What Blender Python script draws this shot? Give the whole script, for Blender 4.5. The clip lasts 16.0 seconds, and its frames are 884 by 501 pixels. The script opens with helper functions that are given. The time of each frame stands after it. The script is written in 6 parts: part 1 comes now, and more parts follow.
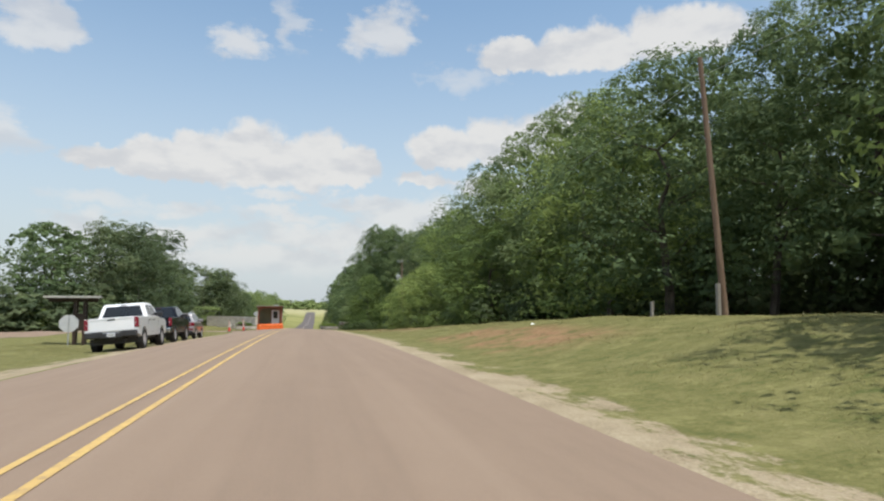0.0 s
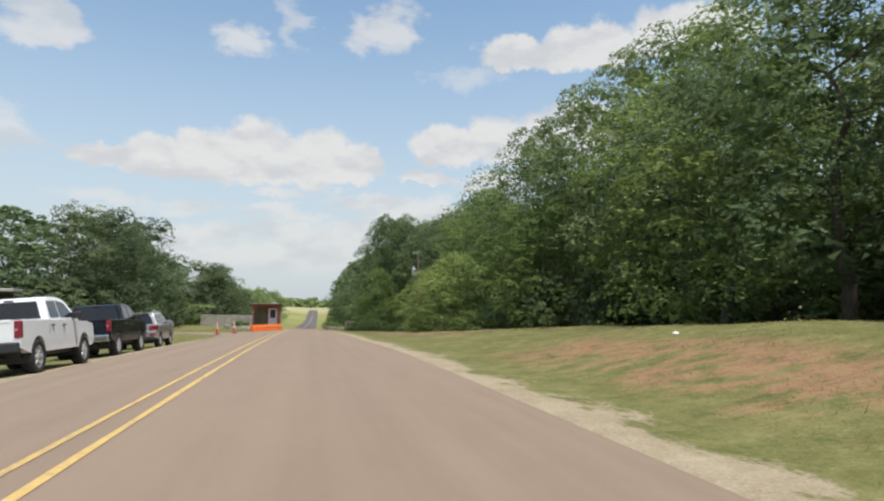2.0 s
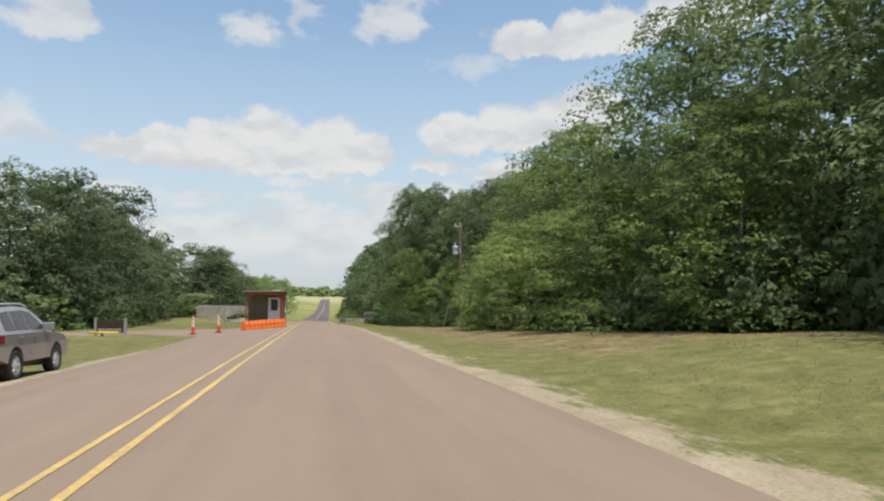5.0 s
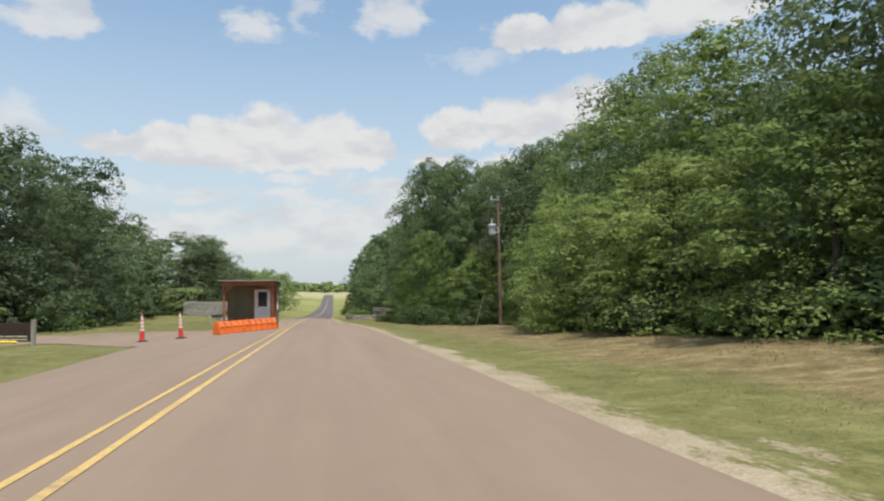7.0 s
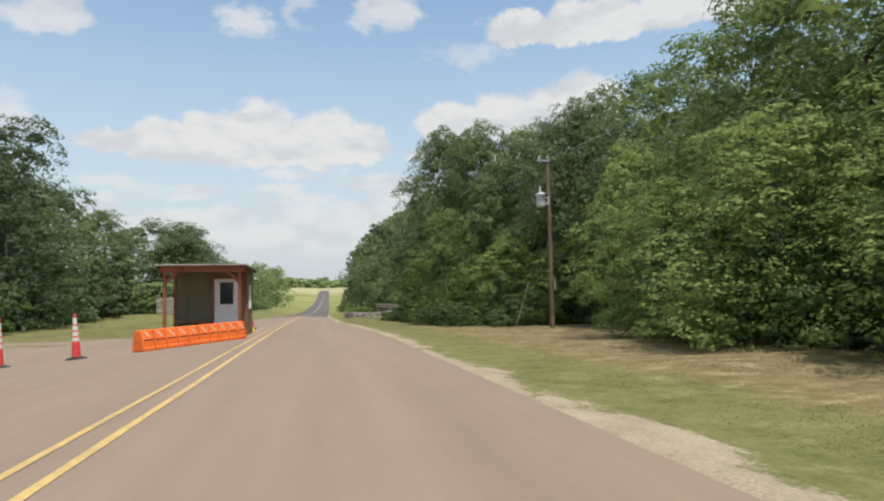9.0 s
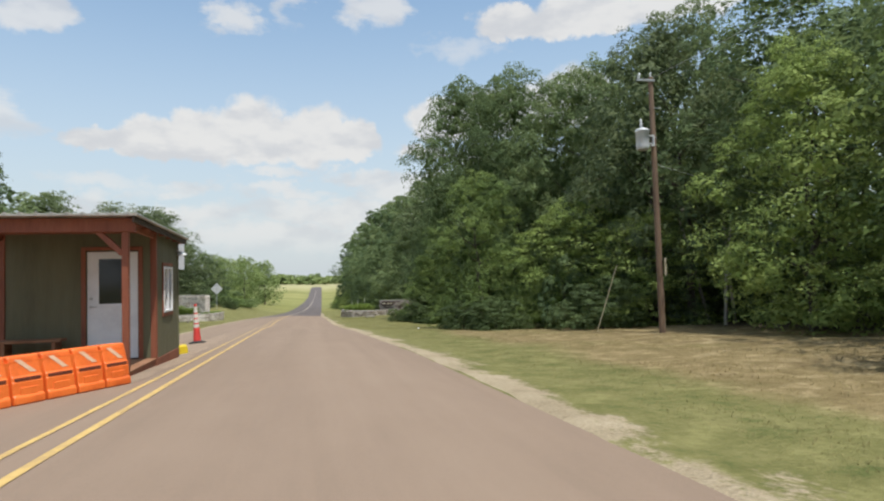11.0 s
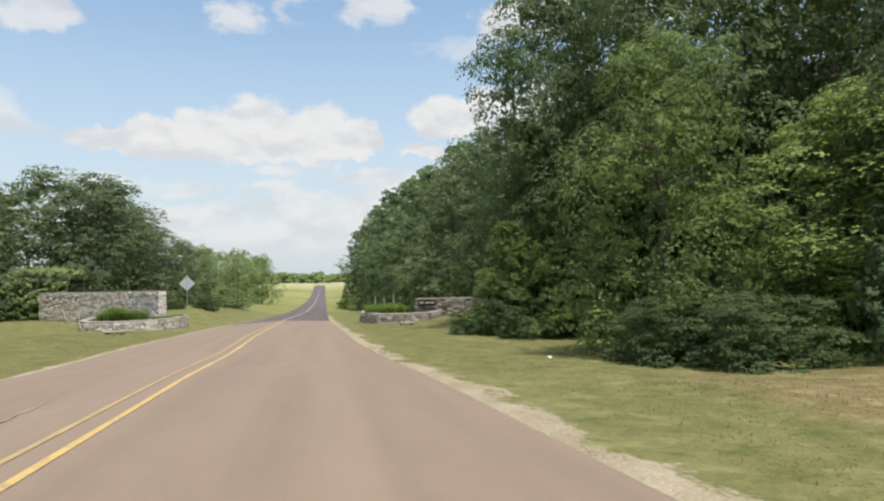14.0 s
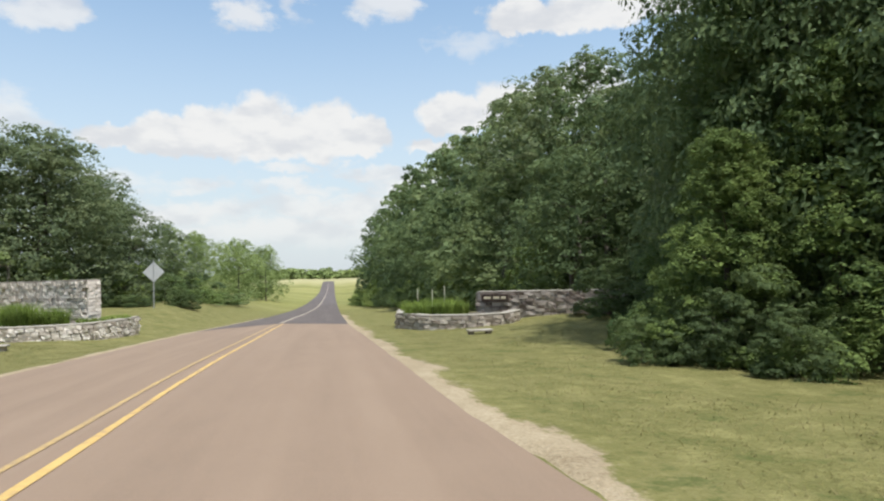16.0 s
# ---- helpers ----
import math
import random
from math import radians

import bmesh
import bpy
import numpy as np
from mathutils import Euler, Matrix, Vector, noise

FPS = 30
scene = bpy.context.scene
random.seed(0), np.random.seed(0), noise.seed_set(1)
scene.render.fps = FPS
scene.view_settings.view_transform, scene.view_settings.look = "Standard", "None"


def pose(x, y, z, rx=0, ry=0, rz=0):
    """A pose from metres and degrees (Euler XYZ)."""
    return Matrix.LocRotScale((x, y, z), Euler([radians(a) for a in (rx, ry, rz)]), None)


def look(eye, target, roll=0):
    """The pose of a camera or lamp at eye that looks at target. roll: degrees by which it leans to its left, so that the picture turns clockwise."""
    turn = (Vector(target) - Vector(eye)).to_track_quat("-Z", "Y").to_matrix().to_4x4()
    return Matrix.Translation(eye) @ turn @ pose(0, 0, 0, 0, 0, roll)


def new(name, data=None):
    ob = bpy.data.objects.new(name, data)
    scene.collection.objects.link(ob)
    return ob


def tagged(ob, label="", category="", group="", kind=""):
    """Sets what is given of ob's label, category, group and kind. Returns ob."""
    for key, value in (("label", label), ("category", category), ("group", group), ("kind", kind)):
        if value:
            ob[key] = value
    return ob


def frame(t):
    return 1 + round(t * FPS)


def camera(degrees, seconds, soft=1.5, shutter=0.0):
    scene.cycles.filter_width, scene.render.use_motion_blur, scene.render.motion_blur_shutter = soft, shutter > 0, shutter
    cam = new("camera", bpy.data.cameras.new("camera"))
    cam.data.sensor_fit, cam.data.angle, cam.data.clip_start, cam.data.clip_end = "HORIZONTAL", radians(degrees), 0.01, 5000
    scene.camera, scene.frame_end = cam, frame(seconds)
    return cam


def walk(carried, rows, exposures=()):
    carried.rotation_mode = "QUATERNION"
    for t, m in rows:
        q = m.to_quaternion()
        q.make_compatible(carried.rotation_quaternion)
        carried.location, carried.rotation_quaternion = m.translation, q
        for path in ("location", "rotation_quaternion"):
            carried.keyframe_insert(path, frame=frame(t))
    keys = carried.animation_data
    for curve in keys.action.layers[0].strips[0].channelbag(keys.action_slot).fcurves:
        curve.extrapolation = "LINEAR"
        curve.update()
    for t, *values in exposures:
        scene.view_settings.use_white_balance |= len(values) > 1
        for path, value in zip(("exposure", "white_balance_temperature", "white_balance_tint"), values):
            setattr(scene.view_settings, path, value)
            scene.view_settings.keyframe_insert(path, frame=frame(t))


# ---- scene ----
cam = camera(70.0, 16.0, soft=2.2)
PATH = [
    (0, (-0.27, -0.361, 1.436), (0.151, 1.587, 1.605), 0.2),
    (0.5, (-0.193, 2.378, 1.373), (0.228, 4.326, 1.54), -0.0),
    (1, (-0.203, 5.118, 1.353), (0.218, 7.066, 1.519), 0.1),
    (1.5, (-0.241, 7.847, 1.403), (0.177, 9.796, 1.568), 0.4),
    (2, (-0.231, 10.546, 1.37), (0.182, 12.496, 1.533), 0.3),
    (2.5, (-0.16, 13.082, 1.333), (0.247, 15.034, 1.49), 0.3),
    (3, (-0.139, 15.684, 1.29), (0.261, 17.637, 1.442), 0.3),
    (3.5, (-0.23, 18.677, 1.188), (0.165, 20.632, 1.336), -0.1),
    (4, (-0.286, 21.527, 1.216), (0.1, 23.485, 1.357), 0.1),
    (6.5, (-0.398, 36.369, 0.929), (-0.028, 38.332, 1.044), -0.3),
    (7, (-0.332, 39.311, 0.793), (0.041, 41.273, 0.904), -0.5),
    (7.5, (-0.296, 42.175, 0.712), (0.082, 44.136, 0.817), -0.6),
    (8, (-0.269, 45.031, 0.643), (0.113, 46.991, 0.744), -0.6),
    (8.5, (-0.263, 47.991, 0.595), (0.124, 49.95, 0.691), -0.6),
    (9, (-0.229, 50.915, 0.477), (0.158, 52.875, 0.573), -0.8),
    (9.2, (-0.266, 52.16, 0.445), (0.125, 54.119, 0.54), -0.8),
    (11.3, (-0.038, 65.0, 0.0), (0.375, 66.955, 0.077), -1.5),
    (11.5, (-0.035, 66.23, -0.042), (0.38, 68.185, 0.032), -1.5),
    (12, (-0.015, 69.381, -0.166), (0.405, 71.335, -0.097), -1.7),
    (12.5, (0.015, 72.303, -0.255), (0.44, 74.256, -0.186), -1.7),
    (13, (-0.107, 75.341, -0.305), (0.316, 77.294, -0.234), -1.7),
    (13.5, (-0.154, 78.565, -0.445), (0.261, 80.52, -0.371), -1.6),
    (14, (-0.144, 81.968, -0.585), (0.259, 83.926, -0.508), -1.6),
    (14.5, (-0.186, 85.354, -0.726), (0.211, 87.313, -0.647), -1.3),
    (15, (-0.258, 88.802, -0.832), (0.136, 90.761, -0.755), -1.3),
    (15.5, (-0.298, 92.281, -1.026), (0.086, 94.242, -0.949), -1.4),
    (16, (-0.286, 95.719, -1.159), (0.092, 97.682, -1.092), -1.6),
]
walk(cam, [(t, look(eye, target, roll)) for t, eye, target, roll in PATH], exposures=[(0, 0.34), (6.5, 0.35), (9, 0.37), (12, 0.38), (14, 0.46), (16, 0.54)])

# ---------------- world, sun ----------------
SUN_DIR = Vector((0.14, -0.31, 0.94)).normalized()      # towards the sun
sun_el = math.asin(SUN_DIR.z)
sun_az = math.atan2(SUN_DIR.x, SUN_DIR.y)
sun_data = bpy.data.lights.new("sun", "SUN")
sun_data.energy, sun_data.angle, sun_data.color = 3.6, radians(0.6), (1.0, 0.97, 0.92)
sun = new("sun", sun_data)
sun.matrix_world = look((0, 0, 60), Vector((0, 0, 60)) - SUN_DIR)


class Nodes:
    """Small helper to chain shader nodes."""

    def __init__(self, tree):
        self.t = tree
        tree.nodes.clear()

    def add(self, kind, **props):
        n = self.t.nodes.new(kind)
        for k, v in props.items():
            setattr(n, k, v)
        return n

    def put(self, socket, value):
        if isinstance(value, bpy.types.NodeSocket):
            self.t.links.new(value, socket)
        else:
            socket.default_value = value

    def math(self, op, a, b=0.0, clamp=False):
        n = self.add("ShaderNodeMath", operation=op, use_clamp=clamp)
        self.put(n.inputs[0], a)
        self.put(n.inputs[1], b)
        return n.outputs[0]

    def noise(self, vec, scale, detail=4.0, rough=0.55, distortion=0.0):
        n = self.add("ShaderNodeTexNoise")
        if vec is not None:
            self.put(n.inputs["Vector"], vec)
        n.inputs["Scale"].default_value = scale
        n.inputs["Detail"].default_value = detail
        n.inputs["Roughness"].default_value = rough
        n.inputs["Distortion"].default_value = distortion
        return n.outputs["Fac"]

    def ramp(self, fac, stops):
        n = self.add("ShaderNodeValToRGB")
        self.put(n.inputs["Fac"], fac)
        els = n.color_ramp.elements
        while len(els) < len(stops):
            els.new(0.5)
        for e, (p, c) in zip(els, stops):
            e.position = p
            e.color = (*c, 1.0) if len(c) == 3 else c
        return n.outputs["Color"]

    def step(self, fac, lo, hi, smooth=True):
        n = self.add("ShaderNodeMapRange", interpolation_type="SMOOTHSTEP" if smooth else "LINEAR")
        self.put(n.inputs["Value"], fac)
        n.inputs["From Min"].default_value, n.inputs["From Max"].default_value = lo, hi
        return n.outputs["Result"]

    def mix(self, fac, a, b, blend="MIX"):
        n = self.add("ShaderNodeMix", data_type="RGBA", blend_type=blend)
        self.put(n.inputs[0], fac)
        self.put(n.inputs[6], a if isinstance(a, bpy.types.NodeSocket) else (*a, 1.0))
        self.put(n.inputs[7], b if isinstance(b, bpy.types.NodeSocket) else (*b, 1.0))
        return n.outputs[2]

    def sep(self, vec):
        n = self.add("ShaderNodeSeparateXYZ")
        self.put(n.inputs[0], vec)
        return n.outputs

    def scaled(self, vec, sx, sy, sz):
        n = self.add("ShaderNodeVectorMath", operation="MULTIPLY")
        self.put(n.inputs[0], vec)
        n.inputs[1].default_value = (sx, sy, sz)
        return n.outputs[0]


world = bpy.data.worlds.new("world")
scene.world = world
world.use_nodes = True
W = Nodes(world.node_tree)
sky = W.add("ShaderNodeTexSky", sky_type="NISHITA", sun_disc=False)
sky.sun_elevation, sky.sun_rotation = sun_el, sun_az
sky.altitude, sky.air_density, sky.dust_density, sky.ozone_density = 100, 1.0, 1.6, 1.0
way = W.add("ShaderNodeTexCoord").outputs["Generated"]
sx, sy, sz = W.sep(way)
az = W.math("MULTIPLY", W.math("ARCTAN2", sx, sy), 57.2958)          # degrees to the right of the road
el = W.math("MULTIPLY", W.math("ARCSINE", sz), 57.2958)
# the air's turbulence bends the outlines of all clouds
big_a, big_e = W.noise(way, 7.0, 2.0, 0.5), W.noise(W.scaled(way, 1.0, 1.0, -1.0), 7.0, 2.0, 0.5)
puff_a, puff_e = W.noise(way, 26.0, 5.0, 0.62), W.noise(W.scaled(way, -1.0, 1.0, 1.0), 26.0, 5.0, 0.62)
az2 = W.math("ADD", az, W.math("ADD", W.math("MULTIPLY", W.math("SUBTRACT", big_a, 0.5), 5.0), W.math("MULTIPLY", W.math("SUBTRACT", puff_a, 0.5), 4.2)))
el2 = W.math("ADD", el, W.math("ADD", W.math("MULTIPLY", W.math("SUBTRACT", big_e, 0.5), 2.2), W.math("MULTIPLY", W.math("SUBTRACT", puff_e, 0.5), 2.6)))


def banks(rows, flat, az2=az2, el2=el2):
    """Union of cloud lobes: azimuth, height, half width, half height (degrees), weight; flat: how sharply the base is cut."""
    out = None
    for a0, e0, wa, we, k in rows:
        da = W.math("DIVIDE", W.math("SUBTRACT", az2, a0), wa)
        de = W.math("DIVIDE", W.math("SUBTRACT", el2, e0), we)
        de = W.math("MAXIMUM", de, W.math("MULTIPLY", de, -flat))
        f = W.math("MULTIPLY", W.math("SUBTRACT", 1.0, W.math("ADD", W.math("MULTIPLY", da, da), W.math("MULTIPLY", de, de))), k)
        out = f if out is None else W.math("MAXIMUM", out, f)
    return out


CUMULUS = [(-17.0, 11.4, 3.6, 1.2, 0.8), (-13.2, 11.6, 3.6, 2.4, 1.0), (-9.2, 11.8, 3.8, 2.9, 1.0), (-4.6, 11.9, 4.2, 4.0, 1.0), (0.6, 11.9, 3.8, 3.6, 1.0), (4.2, 11.7, 2.6, 2.4, 1.0),
           (12.6, 13.6, 3.4, 2.5, 1.0), (17.5, 14.0, 4.0, 3.0, 0.9), (23.5, 14.6, 5.5, 3.6, 0.9), (10.8, 11.2, 3.0, 1.0, 0.8), (16.5, 10.6, 4.0, 1.6, 0.6),
           (18.0, 21.4, 4.5, 1.9, 0.9), (25.0, 21.6, 6.5, 2.6, 1.0), (34.0, 22.0, 6.0, 3.0, 1.0)]
VEILS = [(6.8, 23.6, 3.8, 2.2, 0.85), (-6.4, 21.7, 3.2, 1.9, 0.8), (-21.5, 20.6, 3.8, 1.9, 0.9), (-23.5, 23.2, 4.5, 0.9, 0.7), (-1.2, 23.8, 1.8, 2.4, 0.45), (13.5, 20.0, 3.4, 1.2, 0.4),
         (-24.5, 12.6, 3.0, 2.2, 0.6), (-2.5, 9.3, 3.6, 0.8, 0.8), (-2.5, 7.7, 4.6, 0.9, 0.75), (-10.5, 8.4, 3.6, 0.8, 0.6), (5.0, 9.4, 4.2, 1.1, 0.8), (-17.0, 8.0, 5.0, 1.0, 0.5),
         (2.0, 6.0, 10.0, 1.6, 0.8), (-12.0, 5.8, 10.0, 1.4, 0.75), (9.0, 8.0, 6.0, 2.2, 0.9), (0.0, 3.8, 22.0, 1.7, 0.75)]
heaps = W.step(banks(CUMULUS, 1.7), -0.04, 0.46)
torn_a = W.math("ADD", az2, W.math("MULTIPLY", W.math("SUBTRACT", W.noise(W.scaled(way, 1.0, 1.0, 3.0), 12.0, 5.0, 0.6), 0.5), 9.0))
torn_e = W.math("ADD", el2, W.math("MULTIPLY", W.math("SUBTRACT", W.noise(W.scaled(way, -1.0, 1.0, 2.0), 11.0, 5.0, 0.6), 0.5), 4.0))
veils = W.math("MULTIPLY", W.step(banks(VEILS, 1.0, torn_a, torn_e), -0.10, 0.75), 0.80)
# scattered cumulus over the rest of the sky
rest = W.math("SUBTRACT", W.noise(W.scaled(way, 1.0, 1.0, 2.6), 2.6, 6.0, 0.55), 0.50)
away = W.step(W.math("ABSOLUTE", W.math("SUBTRACT", az, 2.0)), 34.0, 46.0)
high = W.step(el, 26.0, 34.0)
scatter = W.math("MULTIPLY", W.step(rest, -0.02, 0.10), W.math("MAXIMUM", away, high))
cover = W.math("MULTIPLY", W.math("MAXIMUM", W.math("MAXIMUM", heaps, veils), scatter), W.step(el, 0.5, 5.0))
sq = W.scaled(way, 1.0, 1.0, 2.1)
up = W.add("ShaderNodeVectorMath", operation="ADD")
W.put(up.inputs[0], sq)
up.inputs[1].default_value = (0.0, 0.0, 0.055)
lit = W.math("SUBTRACT", W.noise(sq, 11.0, 5.0, 0.55), W.noise(up.outputs[0], 11.0, 5.0, 0.55))     # lit where the cloud thins upwards
cloud_col = W.mix(W.step(lit, -0.20, 0.10), (0.885, 0.90, 0.93), (1.09, 1.08, 1.06))
haze = W.step(el, 38.0, -1.0)
b_sky = W.add("ShaderNodeBackground")
W.put(b_sky.inputs["Color"], W.mix(1.0, sky.outputs["Color"], (0.96, 1.07, 1.02), "MULTIPLY"))
b_sky.inputs["Strength"].default_value = 0.145
b_cloud = W.add("ShaderNodeBackground")
W.put(b_cloud.inputs["Color"], cloud_col)
b_cloud.inputs["Strength"].default_value = 0.57
b_haze = W.add("ShaderNodeBackground")
b_haze.inputs["Color"].default_value, b_haze.inputs["Strength"].default_value = (0.80, 0.87, 0.93, 1), 0.60
m1 = W.add("ShaderNodeMixShader")
W.put(m1.inputs[0], W.math("MULTIPLY", W.math("POWER", haze, 1.6), 0.9))
W.put(m1.inputs[1], b_sky.outputs[0])
W.put(m1.inputs[2], b_haze.outputs[0])
m2 = W.add("ShaderNodeMixShader")
W.put(m2.inputs[0], W.math("MULTIPLY", cover, 0.92))
W.put(m2.inputs[1], m1.outputs[0])
W.put(m2.inputs[2], b_cloud.outputs[0])
W.put(W.add("ShaderNodeOutputWorld").inputs["Surface"], m2.outputs[0])


# ---------------- materials ----------------
def surface(name, colours, scale=3.0, rough=0.7, metal=0.0, bump=0.0, bump_scale=40.0, fine=0.25, per_object=0.0, coat=0.0, spec=0.5, stretch=(1, 1, 1)):
    """Painted or natural surface: two-scale colour variation, roughness breakup and fine relief, in object metres."""
    m = bpy.data.materials.new(name)
    m.use_nodes = True
    N = Nodes(m.node_tree)
    co = N.scaled(N.add("ShaderNodeTexCoord").outputs["Object"], *stretch)
    big = N.noise(co, scale, 5.0, 0.6)
    small = N.noise(co, scale * 11.0, 3.0, 0.6)
    fac = N.math("ADD", N.math("MULTIPLY", big, 1.0 - fine), N.math("MULTIPLY", small, fine))
    if per_object:
        rnd = N.add("ShaderNodeObjectInfo").outputs["Random"]
        fac = N.math("ADD", fac, N.math("MULTIPLY", N.math("SUBTRACT", rnd, 0.5), per_object))
    n = len(colours)
    col = N.ramp(fac, [(0.30 + 0.40 * i / max(1, n - 1), c) for i, c in enumerate(colours)])
    p = N.add("ShaderNodeBsdfPrincipled")
    N.put(p.inputs["Base Color"], col)
    N.put(p.inputs["Roughness"], N.math("ADD", rough - 0.06, N.math("MULTIPLY", small, 0.12), clamp=True))
    p.inputs["Metallic"].default_value = metal
    p.inputs["Specular IOR Level"].default_value = spec
    p.inputs["Coat Weight"].default_value = coat
    p.inputs["Coat Roughness"].default_value = 0.06
    if bump:
        b = N.add("ShaderNodeBump")
        b.inputs["Strength"].default_value = bump
        b.inputs["Distance"].default_value = 0.02
        N.put(b.inputs["Height"], N.noise(co, bump_scale, 4.0, 0.6))
        N.put(p.inputs["Normal"], b.outputs[0])
    N.put(N.add("ShaderNodeOutputMaterial").inputs["Surface"], p.outputs[0])
    return m


def leafage(name, dark, mid, light, clump=0.8):
    """Leaves: colour by clump and by single leaf, with light shining through."""
    m = bpy.data.materials.new(name)
    m.use_nodes = True
    N = Nodes(m.node_tree)
    geo = N.add("ShaderNodeNewGeometry")
    rnd = geo.outputs["Random Per Island"]
    big = N.noise(geo.outputs["Position"], clump, 3.0, 0.6)
    tree = N.add("ShaderNodeObjectInfo").outputs["Random"]
    fac = N.math("ADD", N.math("MULTIPLY", big, 0.86), N.math("MULTIPLY", rnd, 0.14))
    fac = N.math("ADD", fac, N.math("MULTIPLY", N.math("SUBTRACT", tree, 0.5), 0.34))
    col = N.ramp(fac, [(0.28, dark), (0.52, mid), (0.78, light)])
    p = N.add("ShaderNodeBsdfPrincipled")
    N.put(p.inputs["Base Color"], col)
    p.inputs["Roughness"].default_value = 0.65
    p.inputs["Specular IOR Level"].default_value = 0.14
    tr = N.add("ShaderNodeBsdfTranslucent")
    N.put(tr.inputs["Color"], N.mix(0.5, col, (0.19, 0.235, 0.09)))
    mx = N.add("ShaderNodeMixShader")
    mx.inputs[0].default_value = 0.42
    N.put(mx.inputs[1], p.outputs[0])
    N.put(mx.inputs[2], tr.outputs[0])
    N.put(N.add("ShaderNodeOutputMaterial").inputs["Surface"], mx.outputs[0])
    return m


oak_leaf = leafage("oak_leaf", (0.095, 0.143, 0.069), (0.159, 0.22, 0.096), (0.246, 0.303, 0.133), 0.45)
live_leaf = leafage("live_leaf", (0.075, 0.108, 0.061), (0.126, 0.166, 0.083), (0.194, 0.23, 0.114), 0.45)
lush_leaf = leafage("lush_leaf", (0.127, 0.187, 0.058), (0.221, 0.295, 0.085), (0.34, 0.406, 0.132), 0.45)
cedar_leaf = leafage("cedar_leaf", (0.093, 0.147, 0.056), (0.169, 0.239, 0.075), (0.263, 0.337, 0.098), 0.6)
elm_leaf = leafage("elm_leaf", (0.15, 0.22, 0.06), (0.26, 0.35, 0.095), (0.38, 0.47, 0.15), 0.5)
juniper_leaf = leafage("juniper_leaf", (0.062, 0.092, 0.042), (0.105, 0.150, 0.060), (0.165, 0.220, 0.085), 0.6)
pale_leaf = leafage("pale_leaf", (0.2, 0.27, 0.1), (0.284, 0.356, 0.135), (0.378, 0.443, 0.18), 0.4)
pale_bark = surface("pale_bark", [(0.22, 0.20, 0.17), (0.34, 0.31, 0.27), (0.44, 0.41, 0.36)], 5.0, 0.9, bump=0.6, bump_scale=22, stretch=(1, 1, 0.25))
bark = surface("bark", [(0.035, 0.028, 0.022), (0.085, 0.070, 0.055), (0.15, 0.13, 0.105)], 6.0, 0.9, bump=0.8, bump_scale=22, stretch=(1, 1, 0.25))


# ---------------- the lie of the land ----------------
def eased(x, a, b):
    t = np.clip((x - a) / (b - a), 0.0, 1.0)
    return t * t * (3 - 2 * t)


FAR_Y = [100, 115, 127, 137, 152, 185, 227, 300, 350, 390, 440, 480, 560, 800, 1500, 3000, 4900]
FAR_Z = [-2.37, -2.95, -3.42, -3.85, -4.50, -5.75, -6.80, -7.80, -8.00, -6.90, -5.20, -4.90, -6.20, -3.0, 0.0, 5.0, 5.0]


def crest(y):
    """Height of the road's crown along its length."""
    y = np.asarray(y, float)
    near = ((1.0932e-6 * y - 3.4778e-4) * y - 3.4335e-3) * y + 1.4172 - 1.06
    far = sum(np.interp(y + d, FAR_Y, FAR_Z) for d in (-8, -4, 0, 4, 8)) / 5.0
    k = eased(y, 92, 104)
    return near * (1 - k) + far * k


def centre(y):
    return np.interp(y, [-60, 60, 75, 105, 127, 152, 185, 227, 369, 476, 1500, 4900], [-2.03, -2.03, -2.14, -2.40, -2.25, -1.70, -1.05, -0.30, 2.25, 4.15, 24.0, 90.0])


def edge_r(y):
    return np.interp(y, [-60, 12, 32, 45, 60, 78, 92, 104, 127, 152, 185, 227, 369, 476, 1500, 4900], [2.7, 2.85, 2.9, 2.5, 2.45, 2.35, 1.75, 1.2, 0.97, 1.36, 2.0, 2.75, 5.3, 7.2, 27.0, 93.0])


def edge_l(y):
    return np.interp(y, [-60, 12, 30, 48, 60, 92, 110, 125, 138, 152, 185, 227, 369, 476, 1500, 4900], [-6.2, -6.3, -6.5, -6.8, -6.7, -6.9, -6.6, -6.2, -5.4, -4.8, -4.1, -3.3, -0.8, 1.1, 21.0, 87.0])


def road_z(x, y):
    off = x - centre(y)
    return crest(y) - 0.05 * np.abs(off) - (0.03 + 0.08 * eased(y, 64, 52)) * np.maximum(-2.6 - off, 0)


